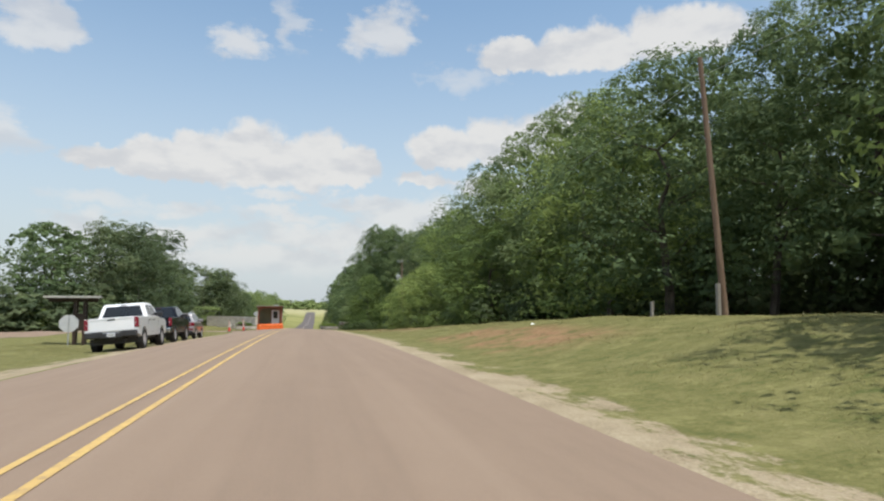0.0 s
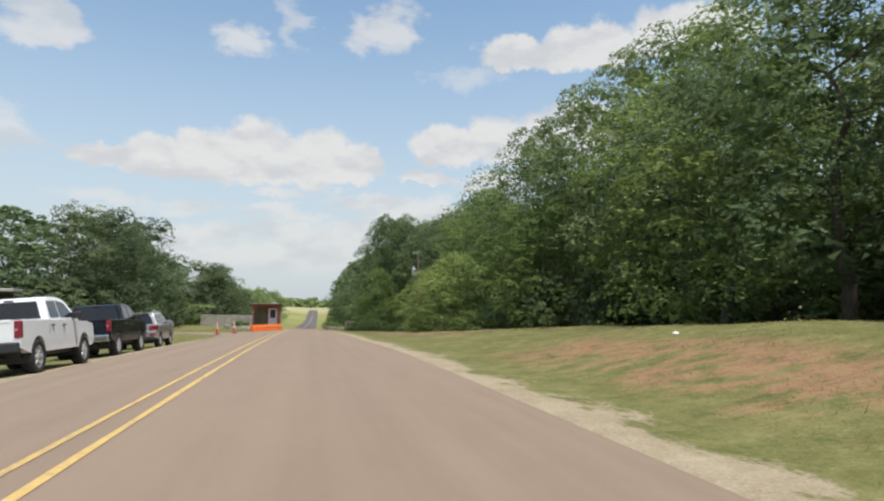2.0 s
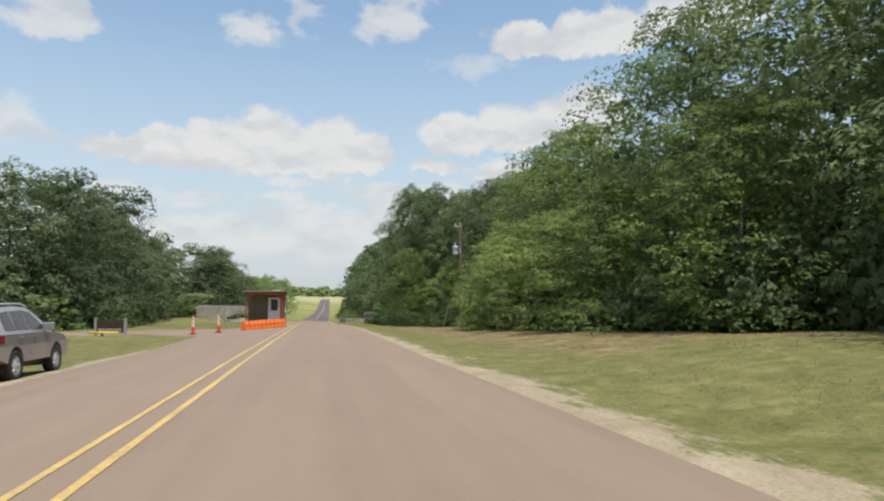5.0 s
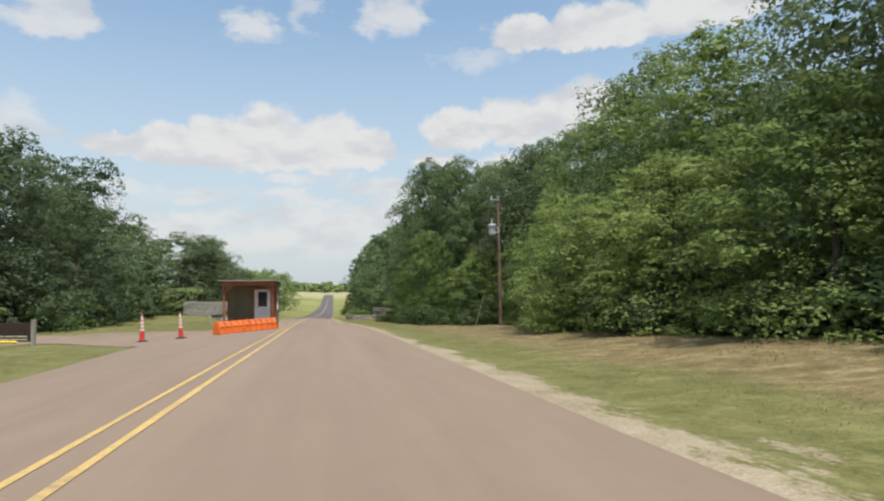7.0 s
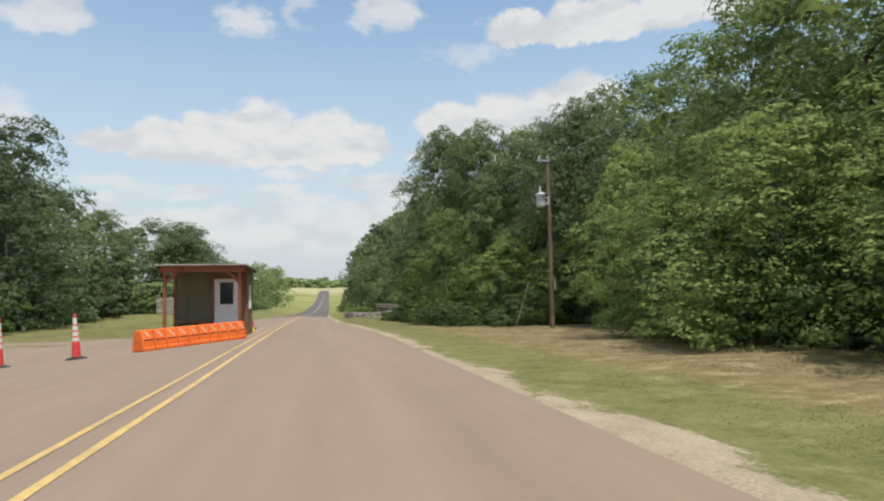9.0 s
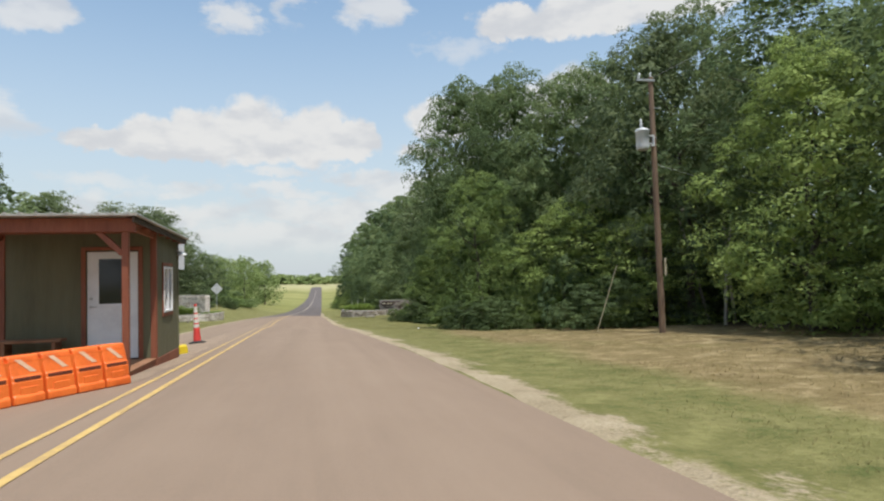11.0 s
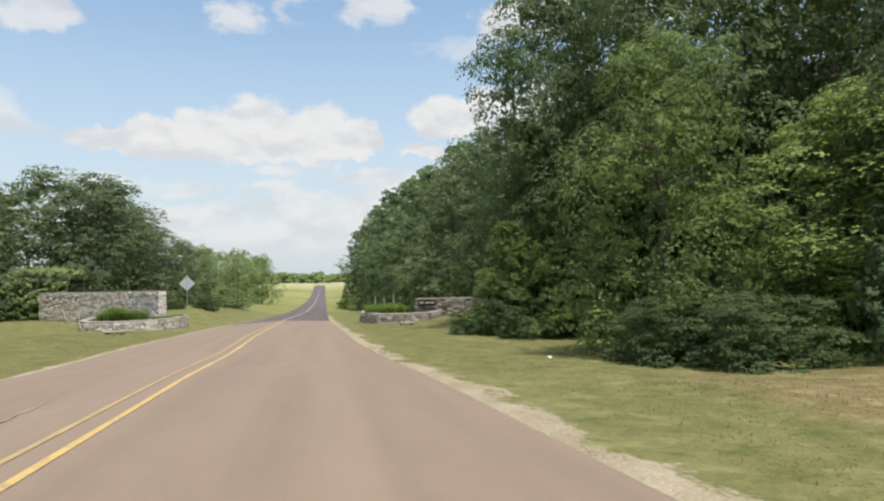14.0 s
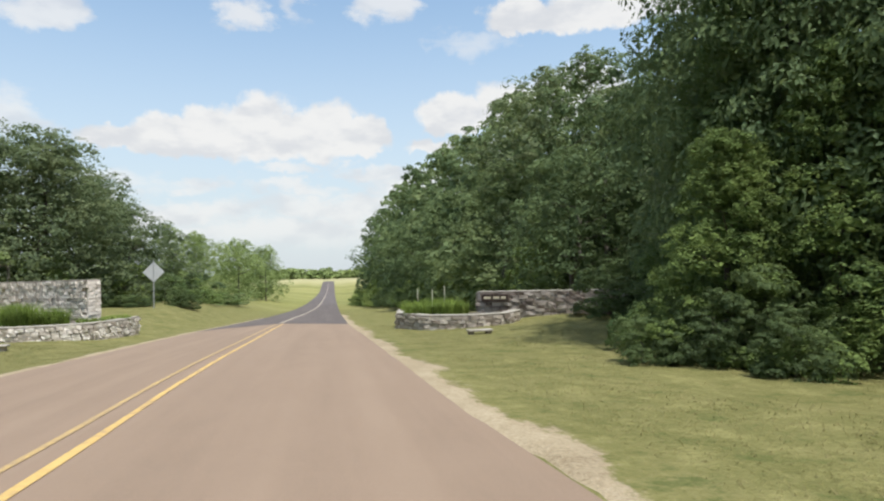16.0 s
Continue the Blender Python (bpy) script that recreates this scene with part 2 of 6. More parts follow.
def land(x, y):
    """Height of the ground sheet at any place; it dips under the road."""
    x, y = np.asarray(x, float), np.asarray(y, float)
    xl, xr = edge_l(y), edge_r(y)
    inside = road_z(np.clip(x, xl, xr), y)
    dr, dl = np.maximum(x - xr, 0), np.maximum(xl - x, 0)
    rise_r = np.interp(y, [-60, 10, 24, 40, 60, 84, 97, 110, 119, 150, 250], [1.1, 1.25, 1.12, 0.70, 0.15, -0.15, -0.45, -0.30, 0.30, 0.4, 0.5])
    rise_l = np.interp(y, [-60, 30, 50, 64, 82, 100, 118, 121.5, 125, 136, 150, 180, 260], [0.1, 0.1, 0.15, 0.12, 0.05, 0.22, 0.22, 0.25, 0.40, 1.25, 1.7, 1.5, 0.8])
    a_l, b_l = np.interp(y, [108, 122], [0.8, 0.15]), np.interp(y, [108, 122, 136, 165], [7.0, 3.3, 4.6, 9.0])
    z = inside + rise_r * eased(dr - np.interp(y, [110, 117], [0.0, 2.9]), 0.6, 9.0 - np.interp(y, [110, 117], [0.0, 3.2])) + rise_l * eased((dl - a_l) / (b_l - a_l), 0.0, 1.0)
    z = z - 0.065 * np.minimum(dl, 3.5) * eased(y, 64, 54)
    z = z - 0.06 * eased(dr, 0.0, 1.2) - 0.05 * eased(dl, 0.0, 1.2)
    z = z + eased(np.maximum(dr, dl), 12, 60) * 0.8 * np.sin(x * 0.03 + 1.0) * np.cos(y * 0.021)
    z = z + eased(np.maximum(dr, dl), 1.0, 5.0) * 0.035 * (np.sin(x * 1.3 + y * 0.7) + np.sin(y * 1.1 - x * 0.5))
    both = np.maximum(dr, dl)
    return np.where(both <= 0, z - 0.05, z)


def at_land(x, y):
    return float(land(x, y))


def grid_mesh(name, xs, ys, zf):
    X, Y = np.meshgrid(xs, ys)
    co = np.stack([X, Y, zf(X, Y)], -1).reshape(-1, 3)
    nx, ny = len(xs), len(ys)
    i = np.arange((nx - 1) * (ny - 1))
    a = (i // (nx - 1)) * nx + i % (nx - 1)
    faces = np.stack([a, a + 1, a + nx + 1, a + nx], -1)
    me = bpy.data.meshes.new(name)
    me.from_pydata(co.tolist(), [], faces.tolist())
    me.polygons.foreach_set("use_smooth", np.ones(len(faces), bool))
    return me


def strip_mesh(name, ys, left, right, zf, cols=2, lift=0.0, crown=None):
    """A band along the road between two edges given as functions of y."""
    ys = np.asarray(ys, float)
    f = np.linspace(0, 1, cols)
    l, r = left(ys), right(ys)
    X = l[:, None] * (1 - f) + r[:, None] * f
    if crown is not None:
        c = crown(ys)
        X = np.stack([l, (l + c - 2.6) / 2, c - 2.6, c - 1.3, c - 0.4, c, c + 0.4, (c + r) / 2, r], 1)
    Y = np.repeat(ys[:, None], cols, 1)
    co = np.stack([X, Y, zf(X, Y) + lift], -1).reshape(-1, 3)
    n = len(ys)
    i = np.arange((cols - 1) * (n - 1))
    a = (i // (cols - 1)) * cols + i % (cols - 1)
    me = bpy.data.meshes.new(name)
    me.from_pydata(co.tolist(), [], np.stack([a, a + 1, a + cols + 1, a + cols], -1).tolist())
    me.polygons.foreach_set("use_smooth", np.ones(len(me.polygons), bool))
    return me


def grass_colour(N, pos, x, y, big, mid, fine):
    """Mown grass, half dry, with worn and bare stretches on the bank along the wood."""
    tone = N.math("ADD", N.math("MULTIPLY", mid, 0.5), N.math("MULTIPLY", fine, 0.5))
    green = N.ramp(tone, [(0.32, (0.102, 0.105, 0.033)), (0.5, (0.159, 0.153, 0.056)), (0.7, (0.228, 0.206, 0.090))])
    straw = N.ramp(tone, [(0.3, (0.116, 0.086, 0.039)), (0.52, (0.197, 0.150, 0.070)), (0.75, (0.286, 0.224, 0.116))])
    soil = N.ramp(fine, [(0.3, (0.175, 0.092, 0.048)), (0.7, (0.350, 0.212, 0.122))])
    mott = N.noise(N.scaled(pos, 0.85, 1.0, 1.0), 1.9, 8.0, 0.78)
    green = N.mix(N.math("MULTIPLY", N.step(mott, 0.50, 0.64), 0.75), green, (0.245, 0.232, 0.094))
    green = N.mix(N.math("MULTIPLY", N.step(mott, 0.48, 0.34), 0.8), green, (0.079, 0.100, 0.029))
    straw = N.mix(N.step(mott, 0.48, 0.66), straw, (0.339, 0.266, 0.147))
    straw = N.mix(N.math("MULTIPLY", N.step(mott, 0.47, 0.33), 0.7), straw, (0.096, 0.068, 0.031))
    d1 = N.math("MULTIPLY", N.step(x, 3.4, 7.0), N.math("MULTIPLY", N.step(y, 30.0, 48.0), N.step(y, 98.0, 90.0)))
    dry = N.step(N.math("ADD", N.math("MULTIPLY", d1, 0.44), N.math("ADD", N.math("MULTIPLY", big, 0.55), N.math("MULTIPLY", mid, 0.3))), 0.58, 0.86)
    col = N.mix(dry, green, straw)
    d2 = N.math("MULTIPLY", N.step(x, 4.4, 5.8), N.math("MULTIPLY", N.step(x, 9.6, 7.8), N.math("MULTIPLY", N.step(y, 14.0, 18.0), N.step(y, 32.0, 27.0))))
    streak = N.noise(N.scaled(pos, 0.45, 1.5, 1.0), 1.0, 5.0, 0.65)
    d3 = N.math("MULTIPLY", N.step(x, 6.5, 10.0), N.math("MULTIPLY", N.step(y, 44.0, 62.0), N.step(y, 97.0, 86.0)))
    col = N.mix(N.math("MULTIPLY", N.math("MULTIPLY", d3, 0.85), N.step(N.math("ADD", N.math("MULTIPLY", big, 0.35), N.math("MULTIPLY", streak, 0.65)), 0.47, 0.56)), col, N.ramp(mott, [(0.34, (0.110, 0.077, 0.039)), (0.5, (0.208, 0.156, 0.080)), (0.66, (0.365, 0.298, 0.172))]))
    # bare orange soil, strewn with straw and broken by tufts
    soil = N.mix(N.math("MULTIPLY", N.step(mott, 0.49, 0.58), 0.85), soil, (0.290, 0.190, 0.098))
    soil = N.mix(N.math("MULTIPLY", N.step(mott, 0.47, 0.38), 0.85), soil, (0.130, 0.112, 0.046))
    worn = N.math("MULTIPLY", d2, N.step(N.math("ADD", N.math("MULTIPLY", big, 0.3), N.math("ADD", N.math("MULTIPLY", streak, 0.4), N.math("MULTIPLY", mott, 0.3))), 0.465, 0.535))
    return N.mix(worn, col, soil)


def grass_ground():
    m = bpy.data.materials.new("grass_ground")
    m.use_nodes = True
    N = Nodes(m.node_tree)
    pos = N.add("ShaderNodeNewGeometry").outputs["Position"]
    x, y, z = N.sep(pos)
    big = N.noise(pos, 0.16, 5.0, 0.6)
    mid = N.noise(pos, 1.1, 5.0, 0.65)
    fine = N.noise(pos, 14.0, 4.0, 0.7)
    col = grass_colour(N, pos, x, y, big, mid, fine)
    # far meadow in flower
    far = N.step(y, 150.0, 230.0)
    meadow = N.ramp(N.noise(N.scaled(pos, 0.3, 1.0, 1.0), 0.05, 5.0, 0.7), [(0.3, (0.115, 0.130, 0.042)), (0.5, (0.20, 0.20, 0.065)), (0.72, (0.31, 0.29, 0.12))])
    col = N.mix(far, col, meadow)
    col = N.mix(N.math("MULTIPLY", N.step(y, 380.0, 470.0), 0.7), col, (0.40, 0.37, 0.21))
    # dark brown ground under the trees
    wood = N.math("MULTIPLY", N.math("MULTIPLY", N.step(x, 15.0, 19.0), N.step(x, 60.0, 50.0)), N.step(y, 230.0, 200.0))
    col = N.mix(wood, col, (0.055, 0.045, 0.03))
    p = N.add("ShaderNodeBsdfPrincipled")
    N.put(p.inputs["Base Color"], col)
    p.inputs["Roughness"].default_value = 0.92
    p.inputs["Specular IOR Level"].default_value = 0.15
    b = N.add("ShaderNodeBump")
    b.inputs["Strength"].default_value, b.inputs["Distance"].default_value = 0.9, 0.05
    N.put(b.inputs["Height"], N.math("ADD", fine, N.math("MULTIPLY", mid, 0.8)))
    N.put(p.inputs["Normal"], b.outputs[0])
    N.put(N.add("ShaderNodeOutputMaterial").inputs["Surface"], p.outputs[0])
    return m


def asphalt(name, base, pale, oil=0.5):
    """Chip-sealed asphalt: stone grain, wheel tracks along the road and blotches."""
    m = bpy.data.materials.new(name)
    m.use_nodes = True
    N = Nodes(m.node_tree)
    pos = N.add("ShaderNodeNewGeometry").outputs["Position"]
    x, y, z = N.sep(pos)
    grain = N.noise(pos, 55.0, 3.0, 0.7)
    blot = N.noise(N.scaled(pos, 1.0, 0.35, 1.0), 1.6, 6.0, 0.7)
    wide = N.noise(N.scaled(pos, 1.0, 0.012, 1.0), 1.5, 4.0, 0.6)            # long streaks worn by wheels
    f = N.math("ADD", N.math("MULTIPLY", blot, 0.22), N.math("ADD", N.math("MULTIPLY", wide, 0.42), N.math("MULTIPLY", grain, 0.36)))
    dark = tuple(c * 0.72 for c in base)
    col = N.ramp(f, [(0.26, dark), (0.5, base), (0.74, pale)])
    p = N.add("ShaderNodeBsdfPrincipled")
    N.put(p.inputs["Base Color"], col)
    N.put(p.inputs["Roughness"], N.math("ADD", 0.72, N.math("MULTIPLY", grain, 0.25)))
    p.inputs["Specular IOR Level"].default_value = 0.3
    b = N.add("ShaderNodeBump")
    b.inputs["Strength"].default_value, b.inputs["Distance"].default_value = 0.5, 0.012
    N.put(b.inputs["Height"], grain)
    N.put(p.inputs["Normal"], b.outputs[0])
    N.put(N.add("ShaderNodeOutputMaterial").inputs["Surface"], p.outputs[0])
    return m


road_mat = asphalt("chip_seal", (0.240, 0.174, 0.126), (0.290, 0.216, 0.158))
dark_road_mat = asphalt("fresh_asphalt", (0.105, 0.088, 0.083), (0.150, 0.128, 0.118))


def gravel_verge():
    """Loose gravel that thins out into the grass away from the pavement."""
    m = bpy.data.materials.new("gravel_verge")
    m.use_nodes = True
    N = Nodes(m.node_tree)
    pos = N.add("ShaderNodeNewGeometry").outputs["Position"]
    x, y, z = N.sep(pos)
    big = N.noise(pos, 0.16, 5.0, 0.6)
    mid = N.noise(pos, 1.1, 5.0, 0.65)
    fine = N.noise(pos, 14.0, 4.0, 0.7)
    grass = grass_colour(N, pos, x, y, big, mid, fine)
    stones = N.noise(pos, 26.0, 3.0, 0.7)
    gravel = N.ramp(N.math("ADD", N.math("MULTIPLY", stones, 0.55), N.math("MULTIPLY", mid, 0.45)), [(0.34, (0.225, 0.175, 0.112)), (0.5, (0.34, 0.278, 0.186)), (0.68, (0.46, 0.385, 0.275))])
    across = N.add("ShaderNodeAttribute", attribute_name="across").outputs["Fac"]
    edge = N.noise(N.scaled(pos, 1.0, 0.45, 1.0), 0.9, 6.0, 0.7)
    bare = N.step(N.math("SUBTRACT", N.math("ADD", N.math("MULTIPLY", N.math("SUBTRACT", edge, 0.5), 2.3), N.math("MULTIPLY", N.math("SUBTRACT", fine, 0.5), 0.5)), N.math("SUBTRACT", across, 0.46)), -0.10, 0.14)
    p = N.add("ShaderNodeBsdfPrincipled")
    N.put(p.inputs["Base Color"], N.mix(bare, grass, gravel))
    p.inputs["Roughness"].default_value = 0.93
    p.inputs["Specular IOR Level"].default_value = 0.15
    b = N.add("ShaderNodeBump")
    b.inputs["Strength"].default_value, b.inputs["Distance"].default_value = 0.9, 0.04
    N.put(b.inputs["Height"], N.math("ADD", fine, N.math("MULTIPLY", stones, 0.6)))
    N.put(p.inputs["Normal"], b.outputs[0])
    N.put(N.add("ShaderNodeOutputMaterial").inputs["Surface"], p.outputs[0])
    return m


def blade_material():
    """Single blades of the mown verges, in the colours of the ground they grow on, paler at random."""
    m = bpy.data.materials.new("verge_blades")
    m.use_nodes = True
    N = Nodes(m.node_tree)
    geo = N.add("ShaderNodeNewGeometry")
    pos, one = geo.outputs["Position"], geo.outputs["Random Per Island"]
    x, y, z = N.sep(pos)
    big, mid, fine = N.noise(pos, 0.16, 5.0, 0.6), N.noise(pos, 1.1, 5.0, 0.65), N.noise(pos, 14.0, 4.0, 0.7)
    col = N.mix(N.math("MULTIPLY", one, 0.55), grass_colour(N, pos, x, y, big, mid, fine), (0.40, 0.35, 0.17))
    p = N.add("ShaderNodeBsdfPrincipled")
    N.put(p.inputs["Base Color"], col)
    p.inputs["Roughness"].default_value, p.inputs["Specular IOR Level"].default_value = 0.7, 0.2
    tr = N.add("ShaderNodeBsdfTranslucent")
    N.put(tr.inputs["Color"], col)
    mx = N.add("ShaderNodeMixShader")
    mx.inputs[0].default_value = 0.55
    N.put(mx.inputs[1], p.outputs[0])
    N.put(mx.inputs[2], tr.outputs[0])
    N.put(N.add("ShaderNodeOutputMaterial").inputs["Surface"], mx.outputs[0])
    return m


verge_blades = blade_material()
gravel_mat = gravel_verge()
yellow_line = surface("yellow_line", [(0.27, 0.19, 0.12), (0.50, 0.335, 0.115), (0.60, 0.42, 0.145)], 1.2, 0.75, bump=0.3, bump_scale=60, fine=0.55)
yellow_faded = surface("yellow_faded", [(0.25, 0.18, 0.125), (0.37, 0.26, 0.12), (0.54, 0.37, 0.13)], 1.2, 0.75, bump=0.3, bump_scale=60, fine=0.6)

pale_line = surface("pale_line", [(0.22, 0.19, 0.15), (0.36, 0.31, 0.24), (0.44, 0.39, 0.30)], 1.0, 0.8, fine=0.5)


def structure(name, me, mat, label, category):
    ob = new(name, me)
    me.materials.append(mat)
    return tagged(ob, label, category, kind="structure")


xs = np.concatenate([-np.geomspace(2600, 34, 22), np.arange(-32, 32.1, 0.8), np.geomspace(34, 2600, 22)])
ys = np.concatenate([[-400, -250, -160, -110, -80], np.arange(-62, 150, 1.5), np.arange(151, 520, 4.0), np.geomspace(524, 4600, 30)])
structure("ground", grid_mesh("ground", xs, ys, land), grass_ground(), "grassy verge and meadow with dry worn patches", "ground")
road_ys = np.concatenate([np.arange(-60, 126.9, 1.0), [127.0]])
structure("road", strip_mesh("road", road_ys, edge_l, edge_r, road_z, 9, 0.0, centre), road_mat, "reddish tan chip-sealed two-lane road", "road")
far_ys = np.concatenate([np.arange(127.0, 180, 3.0), np.arange(180, 520, 6.0)])
structure("road_far", strip_mesh("road_far", far_ys, edge_l, edge_r, road_z, 9, 0.004, centre), dark_road_mat, "darker asphalt road running on to the horizon", "road")


def wobble(y, s, k):
    """Uneven wander of an edge: several waves whose lengths share no beat."""
    y = np.asarray(y, float)
    return k * (np.sin(y * 0.71 + s + 1.3 * np.sin(y * 0.23 + s)) + 0.6 * np.sin(y * 2.37 + 2 * s + 1.7 * np.sin(y * 0.53)) + 0.45 * np.sin(y * 6.1 + s * 3 + 2.0 * np.sin(y * 1.19 + s)))


def shoulder(name, ys_, inner, outer, label):
    """Gravel band beside the pavement; 'across' runs from the pavement's edge to the grass."""
    me = strip_mesh(name, ys_, lambda y: np.minimum(inner(y), outer(y)), lambda y: np.maximum(inner(y), outer(y)), lambda x, y: np.where((x < edge_r(y)) & (x > edge_l(y)), road_z(x, y), land(x, y)), 7, 0.014)
    u = np.tile(np.linspace(0, 1, 7), len(ys_))
    drop = np.zeros((len(ys_), 7, 3))
    drop[:, 0 if float(inner(0.0)) < float(outer(0.0)) else -1, 2] = -0.034
    co = np.zeros(len(ys_) * 21)
    me.vertices.foreach_get("co", co)
    me.vertices.foreach_set("co", co + drop.ravel())
    if float(inner(0.0)) > float(outer(0.0)):
        u = 1 - u
    me.attributes.new("across", "FLOAT", "POINT").data.foreach_set("value", u.astype(np.float32))
    structure(name, me, gravel_mat, label, "gravel shoulder")


shoulder("gravel_shoulder", np.arange(-60, 150, 0.3), lambda y: edge_r(y) - 0.07 + wobble(y, 1, 0.035), lambda y: edge_r(y) + np.interp(y, [0, 30, 60, 95, 110, 150], [1.9, 1.9, 1.25, 0.95, 0.9, 0.7]), "pale loose gravel along the road's edge")
shoulder("gravel_shoulder_far_side", np.arange(-60, 54, 0.5), lambda y: edge_l(y) + 0.05 + wobble(y, 3, 0.03), lambda y: edge_l(y) - np.interp(y, [36, 46, 54], [2.7, 1.4, 0.3]), "pale gravel strip along the parked cars")
shoulder("gravel_edge_far_side", np.arange(92, 150, 0.4), lambda y: edge_l(y) + 0.05 + wobble(y, 6, 0.03), lambda y: edge_l(y) - 0.5, "thin gravel edge along the lawn")
for k, off, y0, y1, mat in ((1, -0.20, -60, 82.0, yellow_line), (2, 0.125, -60, 126.9, yellow_line), (4, -0.20, 82.0, 126.9, yellow_faded)):
    structure("centre_line_%d" % k, strip_mesh("centre_line", np.append(np.arange(y0, y1 - 0.4, 0.8), y1), lambda y, o=off: centre(y) + o + wobble(y, k, 0.004), lambda y, o=off: centre(y) + o + 0.078 + wobble(y, k + 5, 0.004), road_z, 2, 0.006), mat, "worn yellow line of the double centre marking" if mat is yellow_line else "faded yellow line of the double centre marking", "road marking")

sand_dirt = surface("sand_dirt", [(0.21, 0.15, 0.105), (0.275, 0.20, 0.14), (0.36, 0.275, 0.20)], 1.6, 0.93, bump=0.9, bump_scale=30, fine=0.5)
structure("dirt_strip", strip_mesh("dirt_strip", np.arange(73.0, 92.0, 0.2), lambda y: centre(y) - 1.25 + wobble(y, 2, 0.10), lambda y: centre(y) - 0.52 + np.interp(y, [73, 76, 84, 92], [0.05, 0.16, 0.0, -0.75]) + wobble(y, 4, 0.06), road_z, 6, 0.004), sand_dirt, "sandy grit washed along the foot of the booth", "dirt")
structure("centre_line_3", strip_mesh("centre_line", np.arange(127.2, 420, 2.0), lambda y: centre(y) - 0.09, lambda y: centre(y) + 0.09, road_z, 2, 0.012), pale_line, "faded pale line along the far road", "road marking")


# ---------------- building helpers ----------------
def part(name, bm, mat, parent=None, label=""):
    me = bpy.data.meshes.new(name)
    bm.to_mesh(me)
    bm.free()
    me.materials.append(mat)
    ob = new(name, me)
    ob.parent = parent
    if label:
        ob["label"] = label
    return ob


def mesh_part(name, me, mat, parent=None, label=""):
    if not me.materials:
        me.materials.append(mat)
    ob = new(name, me)
    ob.parent = parent
    if label:
        ob["label"] = label
    return ob


def thing(name, m, label, category, group=""):
    ob = new(name)
    ob.matrix_world = m
    return tagged(ob, label, category, group)


def box(bm, x0, y0, z0, x1, y1, z1, bevel=0.0, segs=2, m=None):
    r = bmesh.ops.create_cube(bm, size=1.0)
    vs = r["verts"]
    for v in vs:
        v.co = Vector(((x0 + x1) / 2 + v.co.x * (x1 - x0), (y0 + y1) / 2 + v.co.y * (y1 - y0), (z0 + z1) / 2 + v.co.z * (z1 - z0)))
    if m is not None:
        bmesh.ops.transform(bm, matrix=m, verts=vs)
    if bevel:
        es = list({e for v in vs for e in v.link_edges})
        bmesh.ops.bevel(bm, geom=es, offset=bevel, segments=segs, profile=0.5, affect="EDGES")


def boxed(*a, **k):
    bm = bmesh.new()
    box(bm, *a, **k)
    return bm


def rod(bm, p, q, r0, r1=None, n=12, caps=True):
    """A tapered round bar from p to q."""
    p, q = Vector(p), Vector(q)
    r1 = r0 if r1 is None else r1
    d = q - p
    m = Matrix.Translation((p + q) / 2) @ d.to_track_quat("Z", "Y").to_matrix().to_4x4()
    bmesh.ops.create_cone(bm, cap_ends=caps, segments=n, radius1=r0, radius2=r1, depth=d.length, matrix=m)


def rodded(*a, **k):
    bm = bmesh.new()
    rod(bm, *a, **k)
    return bm


def lathe(bm, rings, n=20, m=None):
    """Rings of (radius, z) turned round the z axis."""
    rows = []
    for r, z in rings:
        rows.append([bm.verts.new((r * math.cos(2 * math.pi * i / n), r * math.sin(2 * math.pi * i / n), z)) for i in range(n)])
    for a, b in zip(rows, rows[1:]):
        for i in range(n):
            bm.faces.new((a[i], a[(i + 1) % n], b[(i + 1) % n], b[i]))
    bm.faces.new(rows[0][::-1])
    bm.faces.new(rows[-1])
    if m is not None:
        bmesh.ops.transform(bm, matrix=m, verts=[v for row in rows for v in row])
    for f in bm.faces:
        f.smooth = len(f.verts) == 4


def prism(bm, outline, y0, y1, axis="y"):
    """A flat outline of (a, b) drawn out along an axis: y keeps (x, z), x keeps (y, z), z keeps (x, y)."""
    def place(a, b, d):
        return (a, d, b) if axis == "y" else (d, a, b) if axis == "x" else (a, b, d)
    lo = [bm.verts.new(place(a, b, y0)) for a, b in outline]
    hi = [bm.verts.new(place(a, b, y1)) for a, b in outline]
    n = len(outline)
    for i in range(n):
        bm.faces.new((lo[i], lo[(i + 1) % n], hi[(i + 1) % n], hi[i]))
    bm.faces.new(lo[::-1])
    bm.faces.new(hi)
    bmesh.ops.recalc_face_normals(bm, faces=bm.faces)


# ---------------- trees ----------------
def unit(v):
    return v / np.linalg.norm(v, axis=1)[:, None]


